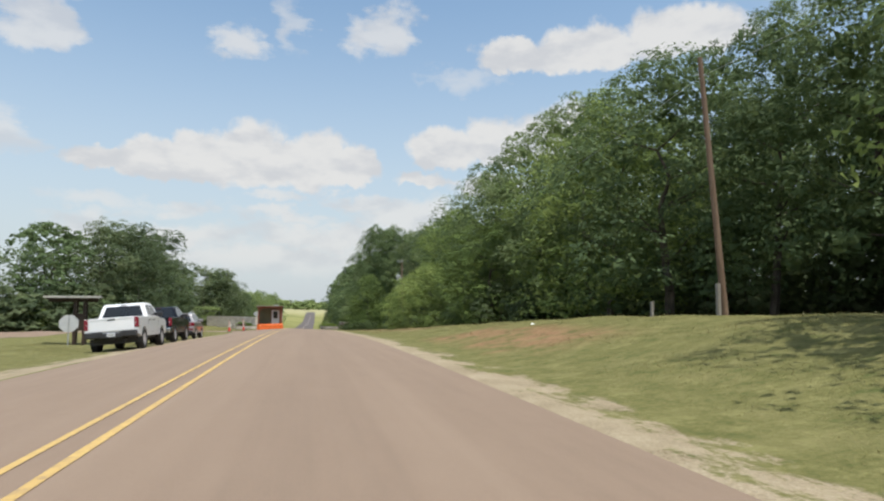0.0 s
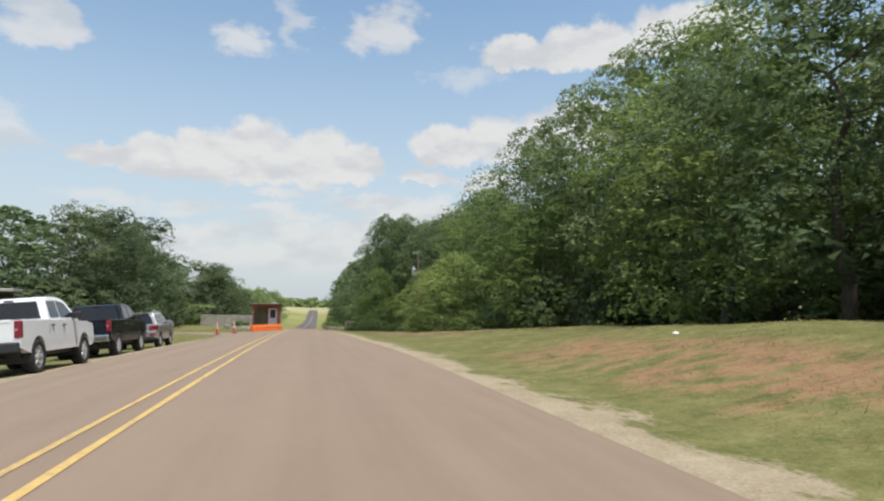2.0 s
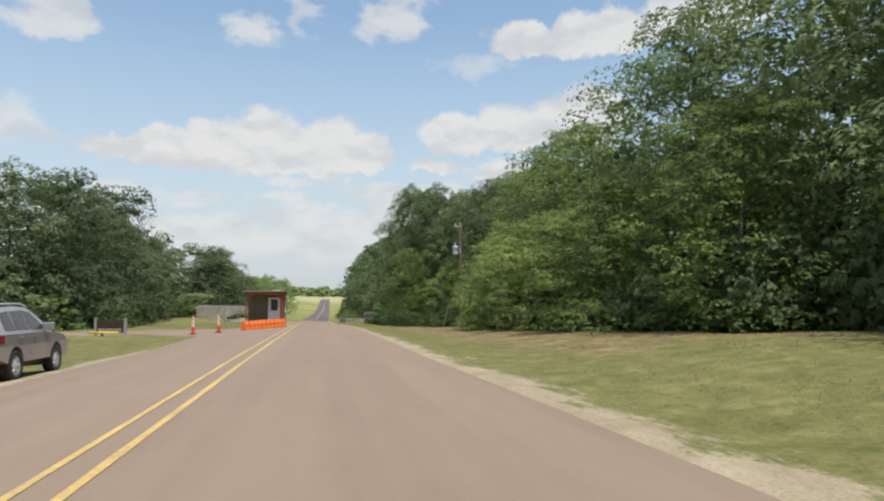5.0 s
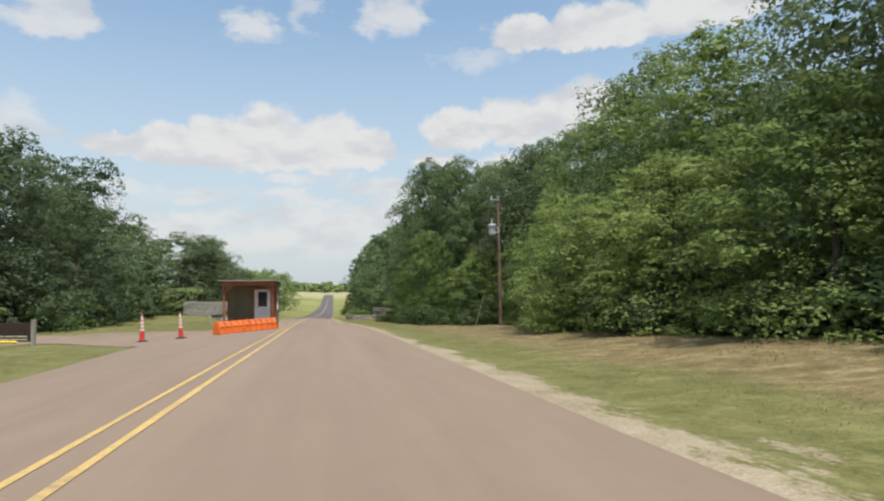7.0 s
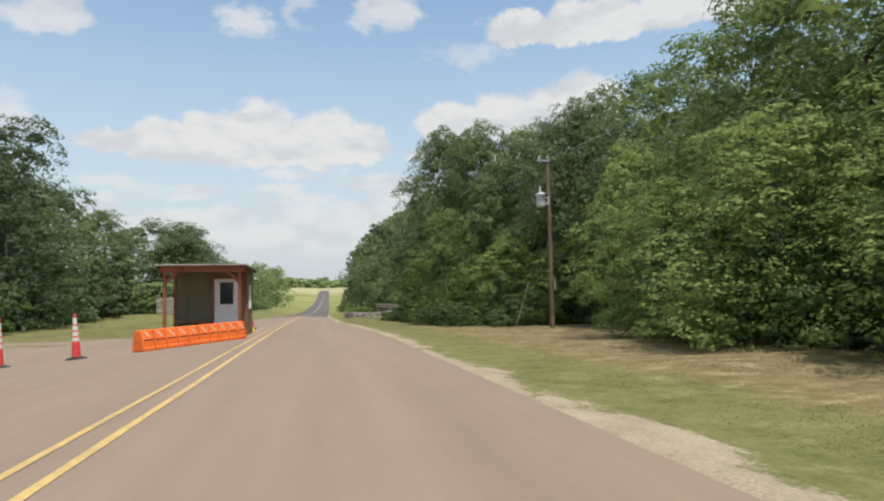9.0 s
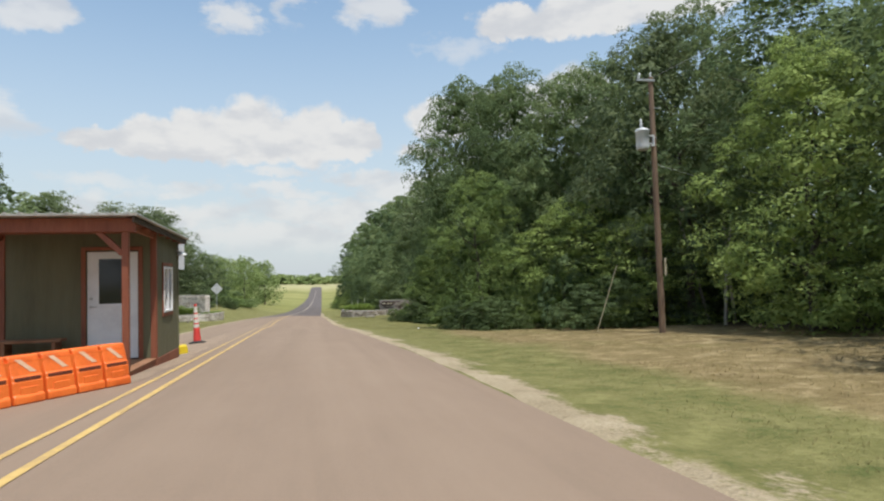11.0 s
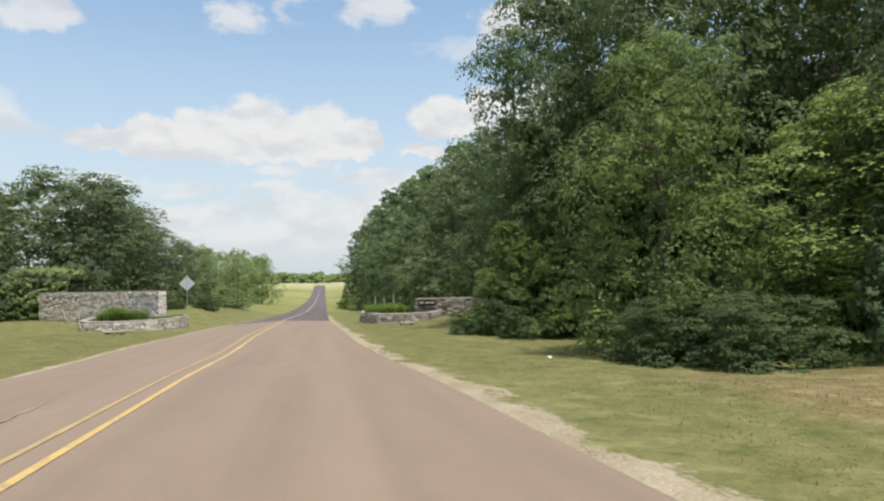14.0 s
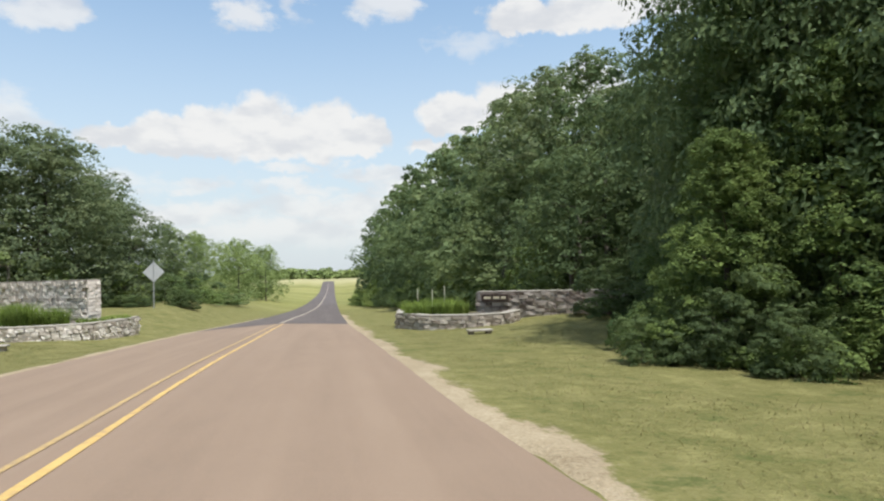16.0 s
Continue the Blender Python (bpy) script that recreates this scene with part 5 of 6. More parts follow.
traffic_cone(lie(-7.80, 68.05, 10), "tall red traffic cone with white bands on the side road")
traffic_cone(lie(-6.50, 69.30, 40), "tall red traffic cone with white bands near the barrier")
traffic_cone(lie(-3.43, 83.56, 70), "tall red traffic cone with white bands beside the sign post")


def barrier():
    a, b = Vector((-5.05, 69.5)), Vector((-2.72, 73.0))
    rz = math.degrees(math.atan2(b.y - a.y, b.x - a.x))
    c = (a + b) / 2
    t = thing("traffic_barrier", lie(c.x, c.y, rz) @ Matrix.Diagonal((1, 1, 0.93, 1)), "low orange plastic water-filled barrier in front of the booth", "barrier")
    n, L = 10, (b - a).length
    w = L / n
    for i in range(n):
        x0 = -L / 2 + i * w
        bm = bmesh.new()
        out = [(-0.23, 0.0), (-0.23, 0.10), (-0.205, 0.13), (-0.20, 0.28), (-0.19, 0.30), (-0.19, 0.345), (-0.175, 0.37), (-0.125, 0.60), (-0.10, 0.625), (0.10, 0.625), (0.125, 0.60), (0.175, 0.37), (0.19, 0.345), (0.19, 0.30), (0.20, 0.28), (0.205, 0.13), (0.23, 0.10), (0.23, 0.0)]
        prism(bm, out, x0 + 0.018, x0 + w - 0.018, "x")
        sec = soft(part("barrier_section", bm, barrier_orange, t), 0.02, 2)
        for sd in (-1, 1):
            ya, yb = sorted((sd * 0.185, sd * 0.198))
            # no opening here: a darker strip paints the shade inside the slot
            part("slot", boxed(x0 + 0.05, ya, 0.296, x0 + w - 0.05, yb, 0.342, 0.004, 1), slot_dark, sec)
            # slanting reflective stripe on the sloping upper face
            bm = bmesh.new()
            def on(u, z, d=0.004):
                return (x0 + u * w, sd * (0.175 - (z - 0.37) / 0.23 * 0.05 + d), z)
            q = [bm.verts.new(on(*p)) for p in ((0.22, 0.57), (0.40, 0.57), (0.80, 0.40), (0.62, 0.40))]
            bm.faces.new(q if sd < 0 else q[::-1])
            f2 = [bm.verts.new(on(*p, 0.0)) for p in ((0.22, 0.57), (0.40, 0.57), (0.80, 0.40), (0.62, 0.40))]
            for k in range(4):
                bm.faces.new((q[k], q[(k + 1) % 4], f2[(k + 1) % 4], f2[k]))
            part("reflective_stripe", bm, stripe_dull, sec)
            ya, yb = sorted((sd * 0.200, sd * 0.214))
            part("recess_panel", boxed(x0 + 0.10, ya, 0.04, x0 + w - 0.10, yb, 0.22, 0.006, 1), barrier_orange, sec)
    bm = bmesh.new()
    box(bm, -L / 2 + 0.05, -0.14, 0.05, L / 2 - 0.05, 0.14, 0.55)
    part("core", bm, barrier_orange, t)


barrier()


# ---------------- guard booth ----------------
def guard_booth():
    X0, X1, Y0, YW, Y1 = -5.42, -2.86, 73.95, 75.72, 77.75
    zf = float(road_z(-3.5, 74)) + 0.12             # porch floor
    zb = zf - 0.24
    b = thing("guard_booth", pose(0, 0, 0), "small olive-green wooden guard booth with a covered porch", "guard booth")

    def p(name, bm, mat, parent=b, label="", bev=0.006):
        return soft(part(name, bm, mat, parent, label), bev, 1)

    # skids and floor
    for x in (X0 + 0.05, (X0 + X1) / 2 - 0.07, X1 - 0.19):
        p("skid_beam", boxed(x, Y0, zb - 0.22, x + 0.14, Y1, zf - 0.15), brown_board)
    bm = boxed(X0, Y0, zf - 0.15, X1, Y0 + 0.045, zf - 0.03)
    box(bm, X1 - 0.045, Y0 + 0.045, zf - 0.15, X1, YW + 0.09, zf - 0.03)
    box(bm, X0, Y0 + 0.045, zf - 0.15, X0 + 0.045, Y1, zf - 0.03)
    p("rim_joist", bm, cedar_stain)
    n = 13
    w = (YW - Y0) / n
    for i in range(n):
        p("deck_board", boxed(X0 - 0.015, Y0 - 0.015 + i * w + 0.003, zf - 0.03, X1 + 0.015, Y0 - 0.015 + (i + 1) * w - 0.003, zf), deck_wood, bev=0.004)
    p("room_floor", boxed(X0 + 0.05, YW + 0.05, zf - 0.03, X1 - 0.05, Y1 - 0.05, zf), deck_wood)
    zbm = zf + 2.20                                   # underside of the porch beam

    def roof_z(y):
        return zbm + 0.225 - (y - Y0) * 0.028

    def top(y):
        return roof_z(y) - 0.004

    ztr = top(Y1)
    dx0, dx1, dz = -4.02, -3.16, zf + 1.99           # door opening
    # front wall with the doorway
    bm = boxed(X0 + 0.02, YW, zf, dx0, YW + 0.1, top(YW))
    box(bm, dx1, YW, zf, X1 - 0.02, YW + 0.1, top(YW))
    box(bm, dx0, YW, dz, dx1, YW + 0.1, top(YW))
    p("front_wall", bm, olive_wall)
    # side wall towards the road, with the window opening
    wy0, wy1, wz0, wz1 = 76.34, 77.10, zf + 0.80, zf + 1.70
    def wall_x(xa, xb, holes):
        bm = bmesh.new()
        ys_ = [YW + 0.1] + [v for h in holes for v in h[:2]] + [Y1]
        for k in range(len(ys_) - 1):
            a, c = ys_[k], ys_[k + 1]
            if any(abs(a - h[0]) < 1e-6 for h in holes):
                h = holes[0]
                box(bm, xa, a, zf - 0.32, xb, c, h[2])
                prism(bm, [(a, h[3]), (c, h[3]), (c, top(c)), (a, top(a))], xa, xb, "x")
            else:
                prism(bm, [(a, zf - 0.32), (c, zf - 0.32), (c, top(c)), (a, top(a))], xa, xb, "x")
        return bm
    p("road_side_wall", wall_x(X1 - 0.1, X1, [(wy0, wy1, wz0, wz1)]), olive_wall)
    p("far_side_wall", wall_x(X0, X0 + 0.1, []), olive_wall)
    p("rear_wall", boxed(X0 + 0.1, Y1 - 0.1, zf - 0.32, X1 - 0.1, Y1, ztr), olive_wall)
    p("skirt_board", boxed(X1 + 0.001, YW + 0.092, zf - 0.32, X1 + 0.022, Y1 - 0.072, zf - 0.02), cedar_stain)
    # corner trim
    for y0, y1 in ((YW - 0.02, YW + 0.09), (Y1 - 0.07, Y1 + 0.018)):
        p("corner_trim", boxed(X1 - 0.08, y0, zf - 0.155 if y0 < 76 else zf - 0.325, X1 + 0.02, y1, top(y1) - 0.01), cedar_stain if y0 < 76 else olive_wall)
        p("corner_trim", boxed(X0 - 0.02, y0, zf - 0.12, X0 + 0.08, y1, top(y1) - 0.01), cedar_stain)
    # door
    bm = boxed(dx0, YW + 0.02, zf + 0.02, dx1, YW + 0.065, dz - 0.02, 0.004, 1)
    door = p("door", bm, white_paint, b, "white half-glazed door")
    gx0, gx1, gz0, gz1 = dx0 + 0.20, dx1 - 0.17, zf + 1.02, zf + 1.84
    bm = bmesh.new()
    for a in ((gx0 - 0.05, gz0 - 0.05, gx1 + 0.05, gz0), (gx0 - 0.05, gz1, gx1 + 0.05, gz1 + 0.05), (gx0 - 0.05, gz0, gx0, gz1), (gx1, gz0, gx1 + 0.05, gz1)):
        box(bm, a[0], YW + 0.004, a[1], a[2], YW + 0.03, a[3])
    part("glazing_frame", bm, white_paint, door)
    part("door_glass", boxed(gx0, YW + 0.012, gz0, gx1, YW + 0.019, gz1), dark_glass, door)
    bm = bmesh.new()
    rod(bm, (dx0 + 0.07, YW + 0.02, zf + 0.97), (dx0 + 0.07, YW - 0.03, zf + 0.97), 0.024, 0.024, 12)
    rod(bm, (dx0 + 0.07, YW - 0.028, zf + 0.97), (dx0 + 0.18, YW - 0.028, zf + 0.965), 0.011, 0.009, 8)
    part("lever_handle", bm, galvanised, door)
    part("deadbolt", rodded((dx0 + 0.07, YW + 0.02, zf + 1.12), (dx0 + 0.07, YW - 0.012, zf + 1.12), 0.027, 0.024, 12), galvanised, door)
    bm = boxed(dx0 - 0.09, YW - 0.018, zf, dx0 - 0.012, YW + 0.0, dz + 0.07)
    box(bm, dx1 + 0.012, YW - 0.018, zf, dx1 + 0.09, YW + 0.0, dz + 0.07)
    box(bm, dx0 - 0.012, YW - 0.018, dz + 0.005, dx1 + 0.012, YW + 0.0, dz + 0.07)
    p("door_casing", bm, cedar_stain)
    p("threshold", boxed(dx0, YW - 0.03, zf, dx1, YW + 0.1, zf + 0.02), black_plastic)
    # window
    bm = bmesh.new()
    for a in ((wy0 - 0.07, wz0 - 0.075, wy1 + 0.07, wz0 - 0.012), (wy0 - 0.07, wz1 + 0.012, wy1 + 0.07, wz1 + 0.075), (wy0 - 0.07, wz0 - 0.012, wy0 - 0.012, wz1 + 0.012), (wy1 + 0.012, wz0 - 0.012, wy1 + 0.07, wz1 + 0.012)):
        box(bm, X1 + 0.001, a[0], a[1], X1 + 0.02, a[2], a[3])
    p("window_trim", bm, cedar_stain, bev=0.003)
    bm = bmesh.new()
    for a in ((wy0, wz0, wy1, wz0 + 0.045), (wy0, wz1 - 0.045, wy1, wz1), (wy0, wz0 + 0.045, wy0 + 0.045, wz1 - 0.045), (wy1 - 0.045, wz0 + 0.045, wy1, wz1 - 0.045), (wy0 + 0.36, wz0 + 0.045, wy0 + 0.39, wz1 - 0.045)):
        box(bm, X1 - 0.05, a[0], a[1], X1 + 0.034, a[2], a[3])
    win = p("window", bm, vinyl, b, "white vinyl sliding window", 0.004)
    part("pane", boxed(X1 - 0.03, wy0 + 0.045, wz0 + 0.045, X1 - 0.022, wy0 + 0.36, wz1 - 0.045), window_glass, win)
    part("pane", boxed(X1 - 0.012, wy0 + 0.39, wz0 + 0.045, X1 - 0.004, wy1 - 0.045, wz1 - 0.045), window_glass, win)
    # porch posts, beam and braces
    for x in (X0, X1 - 0.10):
        p("porch_post", boxed(x, Y0, zf, x + 0.10, Y0 + 0.10, zbm), cedar_stain)
    p("porch_beam", boxed(X0 - 0.12, Y0 - 0.04, zbm, X1 + 0.12, Y0 + 0.06, zbm + 0.215), cedar_stain)
    for x, d in ((X0 + 0.10, 1), (X1 - 0.10, -1)):
        bm = bmesh.new()
        box(bm, -0.045, -0.04, -0.26, 0.045, 0.04, 0.26, 0, 1, pose(x + d * 0.17, Y0 + 0.05, zbm - 0.17, 0, d * 45, 0))
        p("knee_brace", bm, cedar_stain)
    for x in (X0, X1 - 0.045):
        bm = bmesh.new()
        prism(bm, [(Y0 + 0.06, zbm + 0.04), (YW - 0.03, zbm + 0.0), (YW - 0.03, top(YW) - 0.02), (Y0 + 0.06, zbm + 0.20)], x, x + 0.045, "x")
        p("side_rafter", bm, cedar_stain)
    # roof
    ya, yb = Y0 - 0.26, Y1 + 0.20
    bm = bmesh.new()
    prism(bm, [(ya, roof_z(ya)), (yb, roof_z(yb)), (yb, roof_z(yb) + 0.035), (ya, roof_z(ya) + 0.035)], X0 - 0.20, X1 + 0.20, "x")
    roof = p("roof", bm, roof_tin, b, "pale corrugated metal roof sheet", 0.003)
    for i in range(14):
        x = X0 - 0.17 + i * 0.213
        bm = bmesh.new()
        prism(bm, [(ya - 0.01, roof_z(ya) + 0.035), (yb + 0.01, roof_z(yb) + 0.035), (yb + 0.01, roof_z(yb) + 0.055), (ya - 0.01, roof_z(ya) + 0.055)], x, x + 0.035, "x")
        part("roof_rib", bm, roof_tin, roof)
    for x in (X0 - 0.16, X1 + 0.115):
        bm = bmesh.new()
        prism(bm, [(ya + 0.02, roof_z(ya) - 0.10), (yb - 0.02, roof_z(yb) - 0.10), (yb - 0.02, roof_z(yb) - 0.002), (ya + 0.02, roof_z(ya) - 0.002)], x, x + 0.04, "x")
        p("barge_board", bm, brown_board)
    bm = bmesh.new()
    for y in np.linspace(Y0 + 0.3, Y1 + 0.1, 7):
        box(bm, X0 - 0.11, y - 0.02, roof_z(y) - 0.10, X1 + 0.11, y + 0.02, roof_z(y) - 0.004)
    p("purlins", bm, cedar_stain)
    # fittings
    bm = bmesh.new()
    lathe(bm, [(0.05, 0.0), (0.095, 0.03), (0.10, 0.05)], 16, pose(X1 + 0.11, Y1 - 0.12, zf + 2.02, 195, 0, 0))
    lamp = part("flood_lamp", bm, vinyl, b)
    part("lamp_arm", rodded((X1 - 0.01, Y1 - 0.12, zf + 2.06), (X1 + 0.11, Y1 - 0.12, zf + 2.03), 0.016, 0.016, 8), galvanised, lamp)
    # bench on the porch
    bench = thing("bench", pose(X0 + 0.62, YW - 0.30, zf), "plain brown plank bench on the booth's porch", "bench")
    soft(part("seat", boxed(-0.5, -0.17, 0.40, 0.5, 0.17, 0.445), deck_wood, bench), 0.006)
    for x in (-0.42, 0.36):
        soft(part("leg", boxed(x, -0.15, 0.0, x + 0.06, 0.15, 0.40), deck_wood, bench), 0.006)


guard_booth()


# ---------------- signs ----------------
def post_sign(x, y, top_z, w, h, label, kind="flat", rz=0.0, band=False):
    z = min(at_land(x, y), float(road_z(x, y)) if float(edge_l(y)) < x < float(edge_r(y)) else 99)
    height = top_z - z
    s = thing("road_sign", pose(x, y, z, 0, 0, rz), label, "road sign", "road signs seen from behind")
    bm = bmesh.new()
    prism(bm, [(-0.032, -0.02), (-0.032, 0.012), (-0.018, 0.012), (-0.012, -0.008), (0.012, -0.008), (0.018, 0.012), (0.032, 0.012), (0.032, -0.02)], -0.3, height, "z")
    part("post", bm, galvanised, s)
    bm = bmesh.new()
    if kind == "diamond":
        k = w / 2
        prism(bm, [(-k, height - 0.10 - k), (0, height - 0.10 - 2 * k), (k, height - 0.10 - k), (0, height - 0.10)], 0.014, 0.020, "y")
    elif kind == "octagon":
        k = w / 2
        prism(bm, [(k * math.cos(radians(22.5 + 45 * i)) * 1.08, height - k + k * math.sin(radians(22.5 + 45 * i)) * 1.08) for i in range(8)], 0.014, 0.020, "y")
    else:
        prism(bm, [(-w / 2, height - h), (w / 2, height - h), (w / 2, height), (-w / 2, height)], 0.014, 0.020, "y")
    panel = soft(part("sign_panel", bm, sign_back, s, "bare aluminium back of the sign"), 0.004, 1)
    bm = bmesh.new()
    for dz in (0.15, h - 0.15):
        rod(bm, (0, -0.022, height - dz), (0, 0.03, height - dz), 0.012, 0.012, 8)
    part("bolts", bm, galvanised, panel)
    if band:
        part("reflector_strip", boxed(-0.036, -0.026, height - 1.78, 0.036, -0.021, height - 1.40), safety_yellow, s, "amber reflector strip")
    return s


post_sign(-3.82, 82.2, 1.24, 0.58, 0.80, "tall rectangular road sign with amber strip, seen from behind", band=True, rz=-6)
post_sign(-10.0, 135.6, 0.0, 1.22, 1.2, "diamond warning sign seen from behind beside the far verge", "diamond")
post_sign(-12.24, 36.0, 0.80, 0.88, 0.88, "octagonal stop sign seen from behind at the side road", "octagon", rz=18)


def board_sign(x, y, rz, w, post_h, z0, z1, label, lines=0, wood=grey_wood, thick=0.13):
    s = thing("notice_board", pose(x, y, at_land(x, y), 0, 0, rz), label, "sign", "")
    for sd in (-1, 1):
        bm = bmesh.new()
        box(bm, sd * w / 2 - thick / 2, -thick / 2, -0.3, sd * w / 2 + thick / 2, thick / 2, post_h, 0.012, 2)
        part("post", bm, wood, s)
    board = soft(part("board", boxed(-w / 2 + thick / 2, -0.035, z0, w / 2 - thick / 2, 0.035, z1), brown_board, s), 0.008)
    for i in range(lines):
        bm = bmesh.new()
        z = z0 + 0.06 + i * 0.115
        x0 = -w / 2 + 0.16
        for k in range(2 + i):
            ln = (w - 0.32) / (2 + i) - 0.05
            box(bm, x0 + k * (ln + 0.05), -0.042, z, x0 + k * (ln + 0.05) + ln, -0.034, z + 0.045)
        part("lettering_bars", bm, letter_cream, board, "rows of worn cream lettering")
    return s


board_sign(-11.7, 65.55, -14, 1.70, 0.98, 0.16, 0.86, "low dark brown notice board between two grey posts", 2)
board_sign(-9.5, 99.0, 12, 1.22, 1.10, 0.77, 1.05, "small dark brown board on two grey posts on the mown grass", 0, grey_wood, 0.11)


def low_yellow_bar():
    s = thing("parking_barrier", pose(-11.7, 64.3, at_land(-11.7, 64.3), 0, 0, -16), "low yellow painted pipe barrier on a short stub", "barrier")
    bm = bmesh.new()
    rod(bm, (-0.82, 0, 0.20), (0.82, 0, 0.20), 0.055, 0.055, 14)
    for sd in (-1, 1):
        lathe(bm, [(0.055, 0.0), (0.04, 0.02), (0.01, 0.03)], 14, pose(sd * 0.82, 0, 0.20, 0, sd * 90, 0))
    part("pipe", bm, safety_yellow, s)
    part("stub", rodded((-0.05, 0, -0.2), (-0.05, 0, 0.16), 0.06, 0.05, 10), black_plastic, s)
    part("foot_plate", boxed(-0.2, -0.14, -0.02, 0.1, 0.14, 0.02, 0.006), black_plastic, s)


low_yellow_bar()


def wheel_stop():
    z = float(road_z(-3.05, 78.9))
    s = thing("wheel_stop", pose(-3.05, 78.75, z, 0, 0, 63), "yellow concrete wheel stop lying behind the booth", "wheel stop")
    bm = bmesh.new()
    prism(bm, [(-0.12, 0.0), (-0.10, 0.17), (-0.07, 0.21), (0.07, 0.21), (0.10, 0.17), (0.12, 0.0)], -0.2, 0.2, "x")
    soft(part("block", bm, safety_yellow, s), 0.015, 2)


wheel_stop()


def shelter():
    z = at_land(-12.8, 38.6)
    s = thing("roadside_shelter", pose(-12.8, 38.6, z, 0, 0, 12), "flat-roofed open kiosk shelter with dark posts", "shelter")
    soft(part("roof", boxed(-1.45, -0.9, 2.60, 1.25, 0.9, 2.72), roof_tin, s, "flat roof with a pale metal edge"), 0.015)
    part("roof_soffit", boxed(-1.35, -0.8, 2.52, 1.15, 0.8, 2.596), brown_board, s)
    for x, y in ((-0.05, -0.5), (0.42, -0.5), (-0.05, 0.55), (0.42, 0.55)):
        soft(part("post", boxed(x, y, -0.3, x + 0.15, y + 0.15, 2.52), brown_board, s), 0.01)
    soft(part("notice_panel", boxed(0.10, -0.46, 0.85, 0.45, -0.40, 1.75), brown_board, s), 0.01)
    soft(part("beam", boxed(-1.3, -0.06, 2.38, 1.1, 0.10, 2.52), brown_board, s), 0.01)


shelter()


# ---------------- poles ----------------
def utility_pole(x, y, base, topx, topy, topz, label, transformer=False):
    p = thing("utility_pole", pose(x, y, base), label, "utility pole", "utility poles")
    t = Vector((topx - x, topy - y, topz - base))
    bm = bmesh.new()
    rod(bm, t * -0.04, t, 0.125, 0.088, 16)
    part("shaft", bm, pole_wood, p)
    bm = bmesh.new()
    if transformer:
        a = t * 0.985
        box(bm, a.x - 0.62, a.y - 0.14, a.z - 0.05, a.x + 0.10, a.y - 0.06, a.z + 0.03, 0.006)
        part("bracket_arm", bm, galvanised, p)
        bm = bmesh.new()
        lathe(bm, [(0.03, 0.0), (0.05, 0.05), (0.035, 0.08), (0.055, 0.12), (0.04, 0.16), (0.055, 0.20), (0.03, 0.26)], 12, pose(a.x - 0.55, a.y - 0.10, a.z + 0.0, 0, 12, 0))
        part("insulator", bm, insulator_grey, p)
        bm = bmesh.new()
        lathe(bm, [(0.03, 0.0), (0.045, 0.05), (0.03, 0.1), (0.045, 0.15), (0.02, 0.2)], 12, pose(a.x, a.y, a.z + 0.12, 0, 0, 0))
        part("insulator", bm, insulator_grey, p)
        z0 = 4.50 - base
        cx, cy = t.x * 0.72 - 0.50, t.y * 0.72 - 0.10
        bm = bmesh.new()
        lathe(bm, [(0.20, 0.0), (0.235, 0.03), (0.24, 0.12), (0.24, 0.66), (0.255, 0.67), (0.255, 0.72), (0.18, 0.79), (0.06, 0.82)], 24, pose(cx, cy, z0))
        tank = part("transformer_tank", bm, insulator_grey, p, "pale grey transformer can")
        bm = bmesh.new()
        lathe(bm, [(0.03, 0.8), (0.06, 0.86), (0.035, 0.90), (0.06, 0.95), (0.035, 1.0), (0.055, 1.05), (0.02, 1.14)], 12, pose(cx - 0.04, cy, z0))
        part("bushing", bm, insulator_grey, tank)
        bm = bmesh.new()
        box(bm, cx + 0.2, cy - 0.05, z0 + 0.15, cx + 0.46, cy + 0.05, z0 + 0.21)
        box(bm, cx + 0.2, cy - 0.05, z0 + 0.5, cx + 0.46, cy + 0.05, z0 + 0.56)
        box(bm, cx + 0.42, cy - 0.05, z0 + 0.21, cx + 0.46, cy + 0.05, z0 + 0.5)
        part("mounting_bracket", bm, insulator_grey, tank)
        for k in (-1, 1):
            part("terminal", rodded((cx + k * 0.24, cy - 0.06, z0 + 0.22 * (2 - k)), (cx + k * 0.33, cy - 0.06, z0 + 0.22 * (2 - k)), 0.03, 0.02, 8), insulator_grey, tank)
        part("ground_tag", boxed(0.10, -0.17, 2.1, 0.16, -0.11, 2.75, 0.006), letter_cream, p)
        part("bolt_spike", rodded(t * 0.875 + Vector((0, -0.1, 0)), t * 0.875 + Vector((0.32, -0.12, 0.02)), 0.012, 0.012, 6), galvanised, p)
    else:
        a = t * 0.93
        part("bolt_spike", rodded(a + Vector((-0.3, 0, 0)), a + Vector((0.3, 0, 0)), 0.014, 0.014, 6), galvanised, p)
    return t


utility_pole(14.45, 19.7, at_land(14.45, 19.7), 13.9, 19.9, 10.6, "tall brown wooden utility pole leaning a little")
utility_pole(12.55, 84.25, at_land(12.55, 84.25), 12.45, 84.25, 7.25, "brown wooden utility pole carrying a grey transformer", True)


def cable(name, a, b, sag, r, label):
    cu = bpy.data.curves.new(name, "CURVE")
    cu.dimensions, cu.bevel_depth, cu.bevel_resolution = "3D", r, 2
    sp = cu.splines.new("POLY")
    n = 24
    sp.points.add(n)
    for i in range(n + 1):
        u = i / n
        q = Vector(a).lerp(Vector(b), u)
        sp.points[i].co = (q.x, q.y, q.z - sag * 4 * u * (1 - u), 1)
    cu.materials.append(galvanised)
    return tagged(new(name, cu), label, "cable", "overhead cables")


